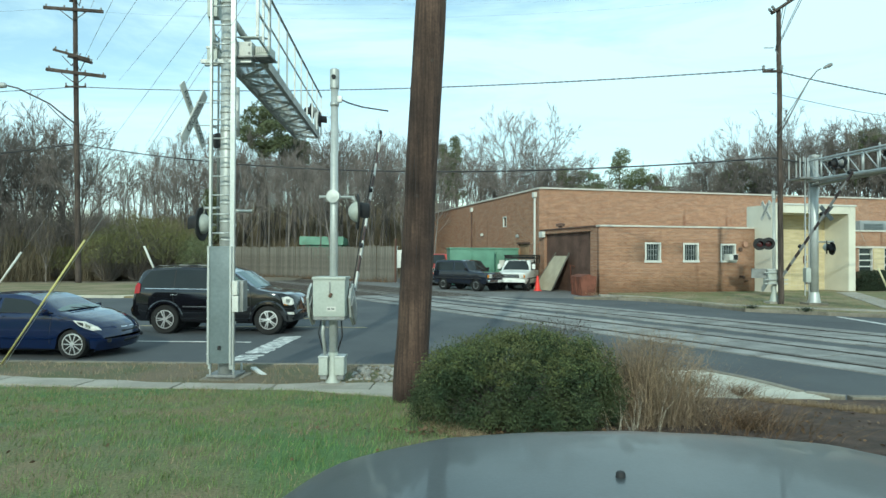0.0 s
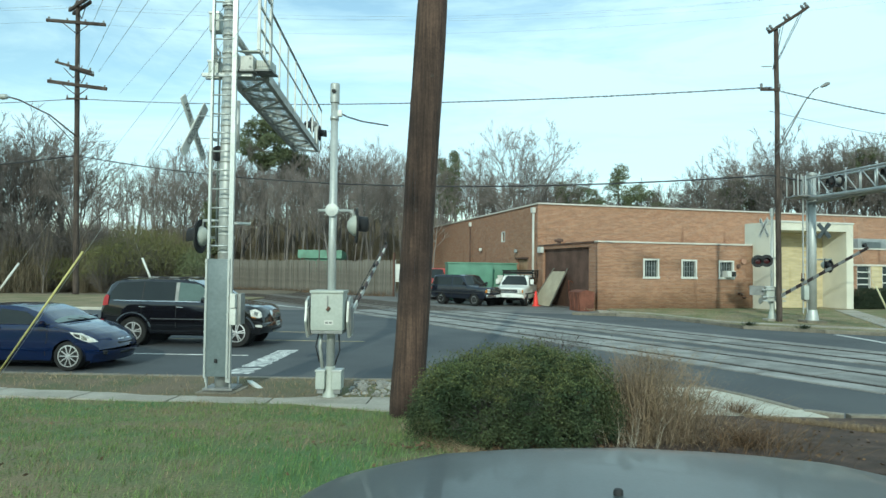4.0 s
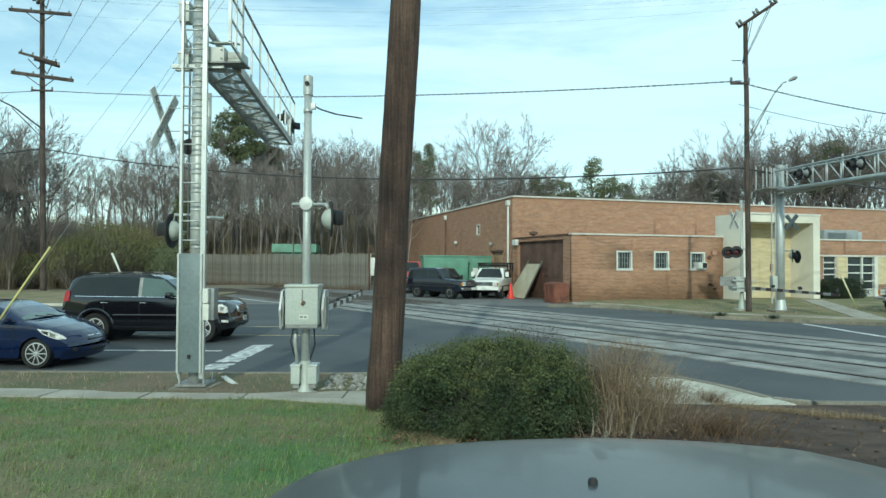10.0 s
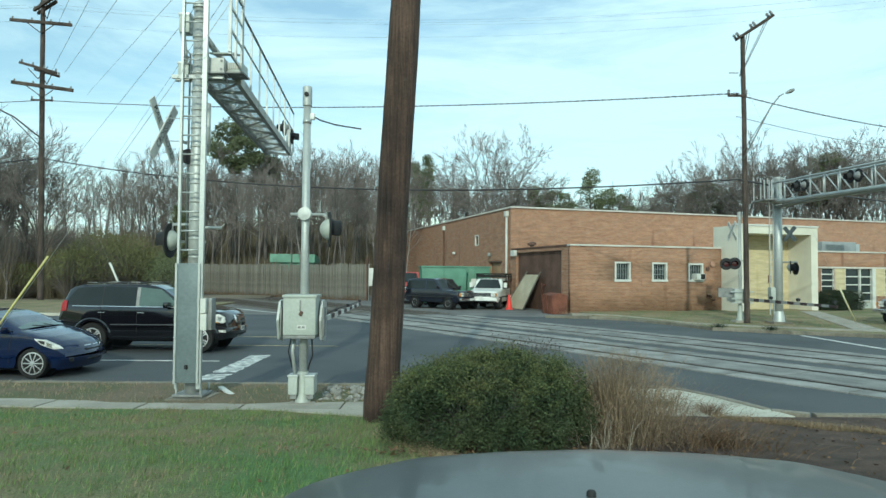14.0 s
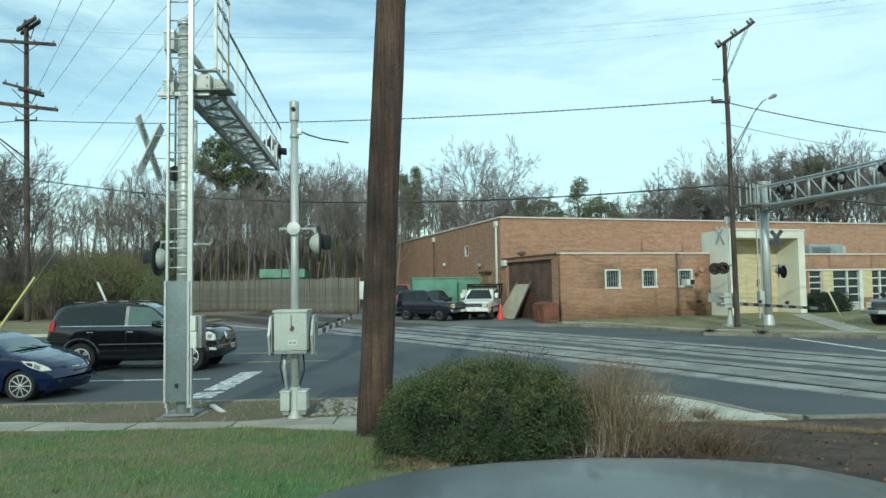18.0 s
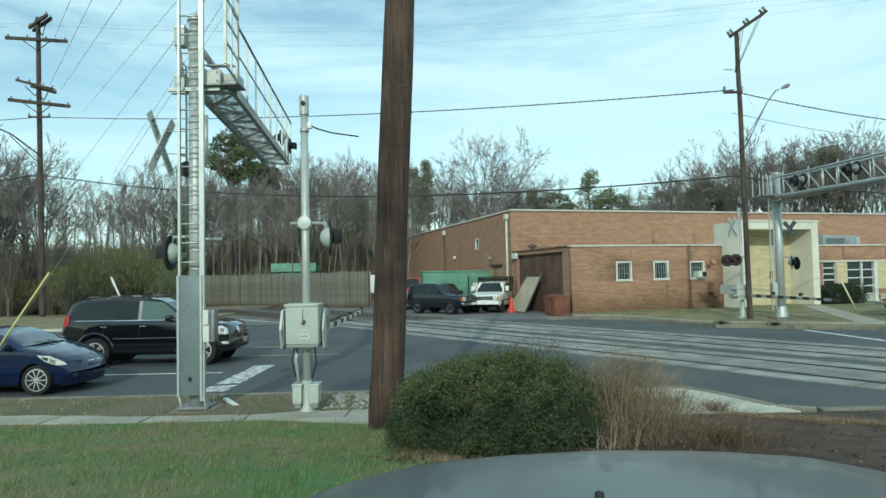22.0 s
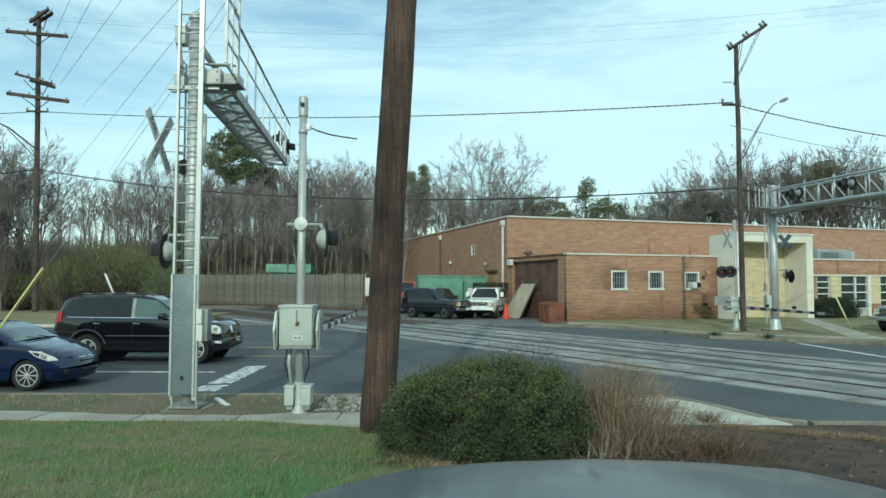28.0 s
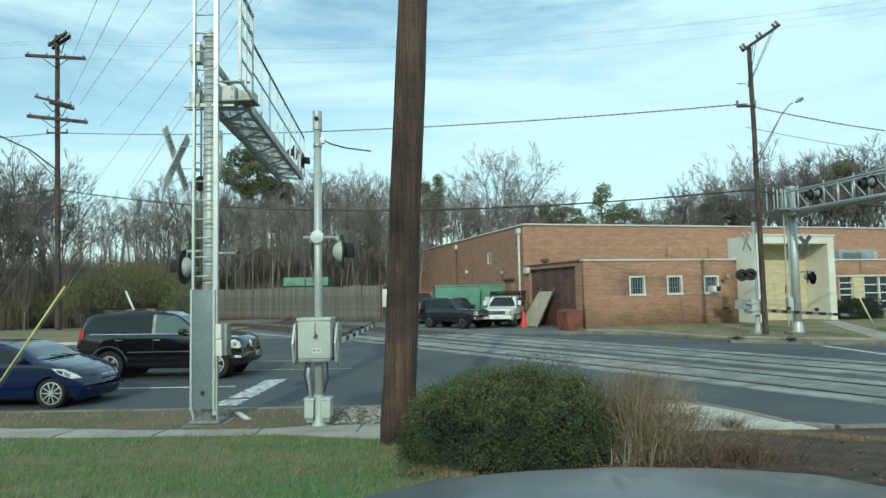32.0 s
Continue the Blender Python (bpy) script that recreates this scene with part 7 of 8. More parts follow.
def open_tree(seed, h, fork=0.22, stems=5, spread=0.42, slim=1.0, depth=4, twigs=7, pull=0.03):
    """Broad leafless tree: a short bole, several rising limbs that divide again and again, a domed crown."""
    rng = random.Random(seed)
    thick, thin = [], []

    def limb(p, d, ln, r, lev):
        pts, e = rise(p, d, ln, 4 if lev < 2 else 3, pull, 0.035 + 0.012 * lev, rng)
        run(thick if lev < 3 else thin, pts, r, r * 0.62)
        if lev == depth:
            spray(thin, pts, e, ln * 0.9, rng, twigs)
            return
        for k in range(2):
            limb(pts[-1], off_axis(e, rng.uniform(0.2, 0.46), rng.uniform(0, 6.28)), ln * rng.uniform(0.6, 0.78), r * 0.58, lev + 1)
        for k in range(2 if lev else 1):
            u = rng.uniform(0.35, 0.85) * (len(pts) - 1)
            a = min(int(u), len(pts) - 2)
            limb(pts[a].lerp(pts[a + 1], u - a), off_axis(e, rng.uniform(0.4, 0.8), rng.uniform(0, 6.28)), ln * rng.uniform(0.4, 0.62), r * 0.42, min(depth, lev + 2 if lev < 2 else lev + 1))
    bole, e = rise(Vector((0, 0, -0.3)), Vector((rng.gauss(0, 0.05), rng.gauss(0, 0.05), 1)).normalized(), h * fork, 4, 0.02, 0.03, rng)
    run(thick, bole, h * 0.0125 * slim, h * 0.0105 * slim)
    roll = rng.uniform(0, 6.28)
    for k in range(stems):
        limb(bole[-1 if k % 2 == 0 else -2], off_axis(e, spread * (0.25 if k == 0 else rng.uniform(0.7, 1.25)), roll + 6.283 * k / stems), h * 0.30 * rng.uniform(0.85, 1.1), h * 0.0072 * slim, 0)
    k = h / max(q.z for g in (thick, thin) for t in g for q in t[:2])
    return [[(p * k, q * k, a, b) for p, q, a, b in g] for g in (thick, thin)]


FOREST, BROAD = [], []
for s, (cl, bo, re, sl) in enumerate(((0.44, 19, 0.24, 1.1), (0.50, 17, 0.21, 0.9), (0.40, 20, 0.26, 1.2), (0.56, 15, 0.23, 1.0), (0.46, 18, 0.29, 1.35), (0.36, 18, 0.20, 0.8), (0.52, 18, 0.25, 1.1))):
    thick, thin = forest_tree(100 + s, 15.0, cl, bo, re, sl)
    FOREST.append((seg_mesh("trunk", thick, BARK), seg_mesh("crown", thin, TWIG)))
for s, (fo, st, sp, sl) in enumerate(((0.30, 5, 0.40, 1.0), (0.24, 4, 0.46, 1.1), (0.36, 4, 0.38, 0.9), (0.28, 6, 0.44, 1.0), (0.40, 5, 0.36, 1.0))):
    thick, thin = open_tree(140 + s, 15.0, fo, st, sp, sl, pull=0.006)
    BROAD.append((seg_mesh("trunk", thick, BARK), seg_mesh("crown", thin, TWIG)))


def leaf_mesh(name, pts, size, material, seed=1, aspect=0.55, flat=0.0):
    """Many small leaves: bent quads with random turns at the given points."""
    rng = np.random.RandomState(seed)
    n = len(pts)
    P = np.array(pts)
    u = rng.normal(size=(n, 3))
    u[:, 2] *= (1 - flat)
    u /= np.linalg.norm(u, axis=1)[:, None]
    w = rng.normal(size=(n, 3))
    w -= u * (u * w).sum(1)[:, None]
    w /= np.linalg.norm(w, axis=1)[:, None]
    s = size * rng.uniform(0.6, 1.35, n)[:, None]
    a, b, c, d = P - u * s, P + w * s * aspect, P + u * s, P - w * s * aspect
    V = np.stack([a, b, c, d], 1).reshape(-1, 3)
    F = [(4 * i, 4 * i + 1, 4 * i + 2, 4 * i + 3) for i in range(n)]
    return raw(name, V, F, material)


def put_tree(az, dist, h, k, label, group="bare trees", kinds=FOREST):
    x, y = dist * math.sin(radians(az)), dist * math.cos(radians(az))
    z = hill(x, y) - 0.15 if y > 59 else 0.0
    g = thing("tree", label, "tree", group, m=pose(x, y, z, 0, 0, random.uniform(0, 360)))
    s = h / 15.0
    g.scale = (s * random.uniform(0.85, 1.15), s * random.uniform(0.85, 1.15), s)
    a, b = kinds[k % len(kinds)]
    part("trunk", a, BARK, g, "bare grey-brown trunk and limbs")
    part("crown", b, TWIG, g, "fine bare twigs")
    return g


ELEV = [(-46, 9.5), (-36, 10.0), (-33, 10.6), (-31, 8.4), (-29.6, 6.4), (-28.3, 7.8), (-24.7, 8.6), (-18.2, 9.3), (-13.6, 9.6), (-10.3, 9.9), (-6.4, 9.3), (-1.6, 9.2), (1.8, 9.3), (2.8, 8.8),
        (8.1, 8.2), (12.7, 6.8), (17.1, 7.2), (20, 8.7), (22.5, 9.9), (27.2, 10.8), (31.3, 10.6), (38, 10.0), (46, 9.5)]
rngt = random.Random(11)


def tree_height(az, dist, lo, hi):
    x, y = dist * math.sin(radians(az)), dist * math.cos(radians(az))
    return dist * math.tan(radians(lerp(ELEV, az) * rngt.uniform(lo, hi))) + 2.16 - max(0, hill(x, y))


def behind_fence(x, y):
    return (x + 5.7) * 0.576 + (y - 50.3) * 0.817


for i in range(160):
    az = -31.5 + 77.5 * (i + rngt.random()) / 160
    dist = rngt.uniform(70, 104)
    x, y = dist * math.sin(radians(az)), dist * math.cos(radians(az))
    if 14 < (x - 6.9) * 0.955 + (y - 35.7) * 0.296 + 14 and (x - 6.9) * -0.296 + (y - 35.7) * 0.955 < 46 and x > -3:
        dist = rngt.uniform(88, 96)
    if behind_fence(dist * math.sin(radians(az)), dist * math.cos(radians(az))) < 2:
        continue
    if az < 1 and i % 5:
        put_tree(az, dist, max(7, tree_height(az, dist, 0.86, 1.1)), i, "bare winter tree in the wood behind")
    elif (az > 15 and i % 3) or az < 1 or i % 2:
        put_tree(az, dist, max(6, tree_height(az, dist, 0.78, 1.08)), i, "bare winter tree in the wood behind", kinds=BROAD)
for i in range(84):
    az = -28 + 25 * (i + rngt.random()) / 84
    dist = rngt.uniform(58, 84)
    if behind_fence(dist * math.sin(radians(az)), dist * math.cos(radians(az))) > 1.5:
        put_tree(az, dist, max(6, tree_height(az, dist, 0.66, 1.06)), i * 3, "slender bare tree behind the fence", "slender trees")
# a looser stand beside the road, with open sky between it and the wood
for i in range(28):
    az = -45.5 + 14.6 * (i + rngt.random()) / 28
    dist = rngt.uniform(56, 74)
    put_tree(az, dist, max(6, tree_height(az, dist, 0.75, 1.15)), i, "bare tree in the loose stand beside the road", "roadside trees", BROAD)
for i in range(60):
    az = -46 + 17.5 * (i + rngt.random()) / 60
    put_tree(az, rngt.uniform(56, 66), rngt.uniform(3.6, 7.2), i, "low bare sapling in the roadside thicket", "roadside saplings", BROAD)
# the broad tree standing over the hall
thick, thin = open_tree(87, 20.6, 0.12, 8, 0.54, 1.1, 5, 6, 0.006)
tx, ty = 92 * math.sin(radians(4.8)), 92 * math.cos(radians(4.8))
bt = thing("tree", "broad bare tree with a fanned crown above the hall roof", "tree", m=pose(tx, ty, hill(tx, ty) - 0.2, 0, 0, 40))
part("trunk", seg_mesh("trunk", thick, BARK), BARK, bt, "grey-brown trunk and limbs")
part("crown", seg_mesh("crown", thin, TWIG), TWIG, bt, "fine bare twigs")
# trees deep in the wood, past counting
FAR = [sum(forest_tree(300 + s, 15.0, 0.4, 12, 0.22, 1.1), []) for s in range(4)] + [sum(open_tree(310 + s, 15.0, 0.35, 4, 0.4, 0.9, 3, 6), []) for s in range(3)]
segs = []
for i in range(200):
    az = -33 + 79 * (i + rngt.random()) / 200
    dist = rngt.uniform(104, 150)
    if az > 8 and i % 2:
        continue
    x, y = dist * math.sin(radians(az)), dist * math.cos(radians(az))
    k = max(6, tree_height(az, dist, 0.72, 1.0)) / 15
    o, M = Vector((x, y, hill(x, y) - 0.3)), Matrix.Rotation(rngt.uniform(0, 6.28), 3, "Z") * k
    segs += [(o + M @ p, o + M @ q, a, b * 1.3) for p, q, a, b in FAR[i % 4 if az < 0 else 4 + i % 3]]
tagged(part("distant_wood", seg_mesh("distant_wood", segs, TWIG), TWIG), "bare grey-brown winter trees deep in the wood", "woodland", kind="stuff")


def pine(az, dist, h, seed, crown_from=0.45, wide=0.22, dense=150, flat_top=False, label="dark green pine tree in the wood behind"):
    rng = random.Random(seed)
    x, y = dist * math.sin(radians(az)), dist * math.cos(radians(az))
    g = thing("pine_tree", label, "pine", "pines", m=pose(x, y, max(-0.1, hill(x, y) - 0.1)))
    segs, pts = [], []
    top = Vector((rng.uniform(-0.4, 0.4), 0, h))
    run(segs, [Vector((0, 0, -0.3)), top * 0.35 + Vector((0.15, 0, 0)), top * 0.7, top], h * 0.013, 0.03)
    n = 72 if flat_top else 60
    mid, half_h = h * (1 + crown_from) / 2, h * (1 - crown_from) / 2
    for k in range(n):
        a, t = rng.uniform(0, 6.28), (k + rng.random()) / n
        if flat_top:
            el = math.asin(2 * t - 1)
            f = rng.uniform(0.5, 1.0) ** 0.5 * (1 + 0.25 * noise.noise((math.cos(a) * 2, math.sin(a) * 2, t * 4 + seed)))
            e = Vector((math.cos(a) * math.cos(el) * h * wide * f, math.sin(a) * math.cos(el) * h * wide * f, mid + math.sin(el) * half_h * f * 0.92))
        else:
            ln = h * wide * (1.05 - t) ** 0.75 * rng.uniform(0.35, 1.1)
            e = Vector((math.cos(a) * ln, math.sin(a) * ln, h * (crown_from + (1 - crown_from) * t * 0.97)))
        b = top * max(crown_from * 0.8, (e.z - rng.uniform(0.4, 1.2)) / h)
        segs.append((b, e, 0.05, 0.015))
        r = (0.55 + 0.11 * h * wide) * rng.uniform(0.75, 1.3)
        for _ in range(dense):
            v = Vector((rng.gauss(0, 1), rng.gauss(0, 1), rng.gauss(0.15, 1))).normalized() * r * rng.uniform(0.15, 1.0) ** 0.45
            pts.append((e.x + v.x, e.y + v.y, e.z + v.z * 0.62))
    part("trunk", seg_mesh("trunk", segs, BARK), BARK, g, "brown pine trunk and boughs")
    part("crown", leaf_mesh("crown", pts, 0.17, PINE, seed, 0.24), PINE, g, "dark green needle clumps")


pine(-17.3, 74, 17.2, 1, 0.66, 0.15, 200, True, "tall pine with a domed crown behind the fence")
pine(-14.9, 78, 13.6, 12, 0.7, 0.10, 90, True)
pine(-21.5, 74, 8.0, 2, 0.3, 0.2, 90)
pine(12.6, 92, 13.6, 3, 0.2, 0.24, 120)
pine(14.4, 94, 12.0, 9, 0.1, 0.23, 150, True)
pine(9.7, 94, 11.2, 4, 0.1, 0.25, 150, True)
pine(7.9, 95, 11.5, 8, 0.3, 0.16, 90)
pine(-1.3, 92, 14.5, 5, 0.4, 0.11, 80)
pine(-2.4, 96, 13.5, 15, 0.4, 0.13, 80)
pine(21.3, 95, 12.4, 6, 0.1, 0.24, 150, True)
pine(23.2, 99, 11.0, 16, 0.15, 0.22, 110)
pine(30.2, 92, 15.5, 7, 0.5, 0.2, 150, True)

# brushwood under the trees: arching stems in clumps
rngs = np.random.RandomState(5)
V, F = [], []


def bramble(cx, cy, cz, r, h, n):
    for _ in range(n):
        a, u = rngs.uniform(0, 6.283), rngs.uniform(0.1, 1.0)
        x, y = cx + math.cos(a) * r * 0.35 * u, cy + math.sin(a) * r * 0.35 * u
        hh = h * rngs.uniform(0.4, 1.0) * (1.15 - 0.6 * u)
        b = a + rngs.normal(0, 1.1)
        mx, my = x + math.cos(b) * r * 0.35 * u, y + math.sin(b) * r * 0.35 * u
        ex, ey = x + math.cos(b) * r * 0.9 * u, y + math.sin(b) * r * 0.9 * u
        w = rngs.uniform(0.006, 0.016)
        px, py = -math.sin(b) * w, math.cos(b) * w
        i = len(V)
        V.extend([(x - px, y - py, cz), (x + px, y + py, cz), (mx + px, my + py, cz + hh * 0.75), (mx - px, my - py, cz + hh * 0.75), (ex, ey, cz + hh * rngs.uniform(0.8, 1.15)),
                  (mx, my, cz + hh * 0.7), (mx + rngs.normal(0, 0.3), my + rngs.normal(0, 0.3), cz + hh + rngs.uniform(0, 0.5)), (mx + 0.03, my + 0.03, cz + hh * 0.68)])
        F.extend([(i, i + 1, i + 2, i + 3), (i + 3, i + 2, i + 4), (i + 5, i + 6, i + 7)])


for _ in range(1900):
    az = rngs.uniform(-46, -3.5)
    dist = rngs.uniform(60, 105) if az > -24 else rngs.uniform(56, 100)
    x, y = dist * math.sin(radians(az)), dist * math.cos(radians(az))
    if az > -25 and behind_fence(x, y) < 1.5:
        continue
    tall = 1.7 if az < -28 else 1.0
    bramble(x, y, max(0, hill(x, y) - 0.2), rngs.uniform(1.0, 2.4), rngs.uniform(1.2, 3.4) * tall, 46)
for _ in range(420):
    az = rngs.uniform(-34, -3)
    dist = rngs.uniform(96, 150)
    x, y = dist * math.sin(radians(az)), dist * math.cos(radians(az))
    bramble(x, y, hill(x, y) - 0.2, rngs.uniform(1.6, 3.2), rngs.uniform(2.5, 6.5), 40)
for _ in range(150):
    az = rngs.uniform(-32, -23)
    dist = rngs.uniform(61, 84)
    x, y = dist * math.sin(radians(az)), dist * math.cos(radians(az))
    bramble(x, y, max(0, hill(x, y) - 0.2), rngs.uniform(1.2, 2.4), rngs.uniform(3.0, 6.0), 60)
for _ in range(120):
    az = rngs.uniform(-3.5, 46)
    dist = rngs.uniform(88, 100)
    x, y = dist * math.sin(radians(az)), dist * math.cos(radians(az))
    bramble(x, y, hill(x, y) - 0.2, rngs.uniform(1.2, 2.4), rngs.uniform(1.5, 3.2), 34)
tagged(part("brushwood", raw("brushwood", V, F, SCRUB), SCRUB), "tangled brown brushwood under the bare trees", "brushwood", kind="stuff")


def shrub(name, c, rx, ry, h, n, leaf, material, seed, label, stems=30, category="shrub", boxy=0.0):
    """A loose shrub: stems from the base, leaves thickest near its uneven outer shell."""
    rng = random.Random(seed)
    g = thing(name, label, category, m=Matrix.Translation(c))
    pts, segs = [], []
    for k in range(n):
        a, t = rng.uniform(0, 6.283), rng.random() ** 0.8
        el = math.asin(min(1, t)) if rng.random() < 0.8 else rng.uniform(-0.2, 1.2)
        d = Vector((math.cos(a) * math.cos(el), math.sin(a) * math.cos(el), math.sin(el)))
        lump = 1 + 0.20 * noise.noise(d * 2.3 + Vector((seed, 0, 0))) + 0.15 * noise.noise(d * 6 + Vector((seed, 4, 0))) + 0.06 * noise.noise(d * 17 + Vector((seed, 9, 0)))
        r = lump * (1 - 0.42 * rng.random() ** 1.6)
        p = Vector((d.x * rx * r, d.y * ry * r, max(0.02, h * 0.32 + d.z * h * 0.68 * r if d.z > 0 else h * 0.32 + d.z * h * 0.4)))
        if boxy:
            sz = rng.uniform(-1, 1)
            sx, sy = math.cos(a) * math.sqrt(1 - sz * sz), math.sin(a) * math.sqrt(1 - sz * sz)
            d = Vector((sx, sy, sz))
            lump = 1 + 0.14 * noise.noise(d * 2.2 + Vector((seed, 0, 0))) + 0.17 * noise.noise(d * 5.5 + Vector((seed, 4, 0))) + 0.05 * noise.noise(d * 13 + Vector((seed, 9, 0)))
            q = (abs(sx) ** boxy + abs(sy) ** boxy + abs(sz) ** boxy) ** (-1 / boxy) * lump * (1 - 0.6 * rng.random() ** 2.2)
            p = Vector((sx * q * rx, sy * q * ry, max(0.02, h * 0.42 + sz * q * h * (0.58 if sz > 0 else 0.42))))
        pts.append(p)
    for k in range(stems):
        q = rng.choice(pts) * 0.9
        segs.append((Vector((q.x * 0.15, q.y * 0.15, 0)), Vector((q.x * 0.5, q.y * 0.5, q.z * 0.55)), 0.02, 0.014))
        segs.append((Vector((q.x * 0.5, q.y * 0.5, q.z * 0.55)), q, 0.014, 0.005))
    part("stem", seg_mesh("stem", segs, BARK), BARK, g, "brown woody stem")
    part("foliage", leaf_mesh("foliage", pts, leaf, material, seed, 0.26), material, g)
    return g


def puffy_bush(c, rx, ry, h, puffs, leaves, leaf, material, seed, label):
    """A clipped evergreen grown out again: many rounded sprays over an uneven boxy dome, dark gaps between."""
    rng = random.Random(seed)
    g = thing("evergreen_bush", label, "bush", m=Matrix.Translation(c))
    pts, tips, segs = [], [], []
    for k in range(puffs):
        sz = rng.uniform(-0.55, 1)
        a = rng.uniform(0, 6.283)
        sx, sy = math.cos(a) * math.sqrt(1 - sz * sz), math.sin(a) * math.sqrt(1 - sz * sz)
        d = Vector((sx, sy, sz))
        q = (abs(sx) ** 2.7 + abs(sy) ** 2.7 + abs(sz) ** 2.7) ** (-1 / 2.7) * (1 + 0.10 * noise.noise(d * 2.2 + Vector((seed, 0, 0))) + 0.05 * noise.noise(d * 6 + Vector((seed, 3, 0)))) * rng.choice((1.0, 0.97, 0.9, 0.8, 0.66)) * (1 - 0.22 * max(0, -sx) * max(0, sz))
        o = Vector((sx * q * rx, sy * q * ry, h * 0.42 + sz * q * h * (0.56 if sz > 0 else 0.42)))
        r = rng.choice((0.08, 0.12, 0.16, 0.22)) * rng.uniform(0.85, 1.15)
        up = (d * 0.8 + Vector((0, 0, 0.6))).normalized()
        for _ in range(leaves):
            v = Vector((rng.gauss(0, 1), rng.gauss(0, 1), rng.gauss(0, 1))).normalized()
            v = (v + up * 0.45).normalized() * r * rng.uniform(0.12, 1.0) ** 0.5 * (1 + 0.35 * noise.noise(v * 3 + Vector((k, 0, 0))))
            p = o + v
            if p.z > 0.02:
                # most leaves on the upper side of high sprays go to the lighter olive mesh
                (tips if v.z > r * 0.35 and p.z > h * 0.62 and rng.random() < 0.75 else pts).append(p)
        if k % 3 == 0:
            segs.append((Vector((o.x * 0.12, o.y * 0.12, 0)), o * 0.5, 0.02, 0.014))
            segs.append((o * 0.5, o * 0.85, 0.014, 0.005))
    part("stem", seg_mesh("stem", segs, BARK), BARK, g, "brown woody stem")
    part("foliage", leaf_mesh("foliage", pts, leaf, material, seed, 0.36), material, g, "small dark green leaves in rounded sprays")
    part("new_growth", leaf_mesh("new_growth", tips, leaf, BUSHTIP, seed + 1, 0.36), BUSHTIP, g, "lighter olive-green leaves over the top")
    return g


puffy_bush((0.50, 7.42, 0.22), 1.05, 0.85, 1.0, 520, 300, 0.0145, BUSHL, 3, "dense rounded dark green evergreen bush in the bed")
for k, (az, d, rx, h) in enumerate(((-29.0, 56.0, 2.5, 4.0), (-27.0, 56, 2.9, 5.2), (-25.2, 56.5, 2.7, 4.9), (-23.8, 57, 2.0, 4.0), (-32.0, 58, 2.2, 2.6), (-35.5, 60, 3.0, 3.2), (-39, 60, 3.0, 3.0), (-43, 60, 3.0, 3.4))):
    shrub("wild_shrub", (d * math.sin(radians(az)), d * math.cos(radians(az)), 0.05), rx, rx * 0.8, h, 6500, 0.07, OLIVE, 20 + k, "loose olive-green wild shrub beyond the road", 420)
shrub("wild_shrub", (55 * math.sin(radians(-22.6)), 55 * math.cos(radians(-22.6)), 0.05), 1.6, 1.4, 3.4, 5200, 0.075, PINE, 41, "dark green wild shrub beyond the road", 40)
hd = shrub("hedge", (0, 0, 0), 1.5, 0.55, 1.18, 26000, 0.045, HEDGEL, 51, "clipped dark evergreen hedge before the wing", 20, "hedge", 6.0)
hd.matrix_basis = BM @ Matrix.Translation((17.45, -0.9, 0.08))


def tuft(name, c, r, h, n, material, seed, label, lean=0.35, w=0.004, category="dry grass", hvar=0.5):
    """A clump of thin upright stems that part outwards, each bent once."""
    rng = np.random.RandomState(seed)
    V2, F2 = [], []
    for _ in range(n):
        a, q = rng.uniform(0, 6.283), abs(rng.normal(0, 0.5))
        x, y = math.cos(a) * q * r, math.sin(a) * q * r
        hh = h * (1 - hvar * rng.random())
        lx, ly = x * lean + rng.normal(0, 0.16), y * lean + rng.normal(0, 0.16)
        t = rng.uniform(0, 3.14)
        ex, ey = math.cos(t) * w, math.sin(t) * w
        i = len(V2)
        V2 += [(x - ex, y - ey, 0), (x + ex, y + ey, 0), (x + lx * 0.5 + ex, y + ly * 0.5 + ey, hh * 0.6), (x + lx * 0.5 - ex, y + ly * 0.5 - ey, hh * 0.6), (x + lx * 1.5, y + ly * 1.5, hh)]
        F2 += [(i, i + 1, i + 2, i + 3), (i + 3, i + 2, i + 4)]
    ob = part(name, raw(name, V2, F2, material), material, m=Matrix.Translation(c))
    return tagged(ob, label, category, kind="stuff")


tuft("dry_grass", (1.84, 7.45, 0.28), 0.42, 1.12, 420, RUSSET, 1, "tall russet dry stems in the bed", 0.5, 0.0024)
tuft("dry_grass", (1.95, 7.5, 0.28), 0.5, 1.2, 420, STRAW, 21, "tall dry tan ornamental grass in the bed", 0.6, 0.0022)
tuft("dry_grass", (2.35, 7.5, 0.28), 0.6, 0.74, 600, RUSSET, 2, "lower russet dry stems in the bed", 0.85, 0.0024)
tuft("dry_grass", (1.66, 6.85, 0.28), 0.36, 0.6, 46, BLEACHED, 3, "bleached dry stems beside the bush", 0.6, 0.0018, hvar=0.8)
tuft("dry_grass", (2.95, 7.2, 0.28), 0.9, 0.36, 700, DEADLEAF, 4, "low brown withered plants in the bed", w=0.003)
tuft("dry_weeds", (1.10, 8.55, 0.2), 0.5, 1.2, 110, DARKWEED, 5, "thin dark dry weeds behind the bush", 0.2, 0.006, hvar=0.25)
for wx, wy in ((10.75, 25.8), (12.3, 24.75)):
    tuft("weeds", (wx, wy + 0.12, 0.12), 0.26, 0.2, 150, HEDGEL, int(wx * 10), "dark green weeds growing along the kerb", 0.3, 0.006, category="weeds")
rngk = np.random.RandomState(77)
V, F = [], []
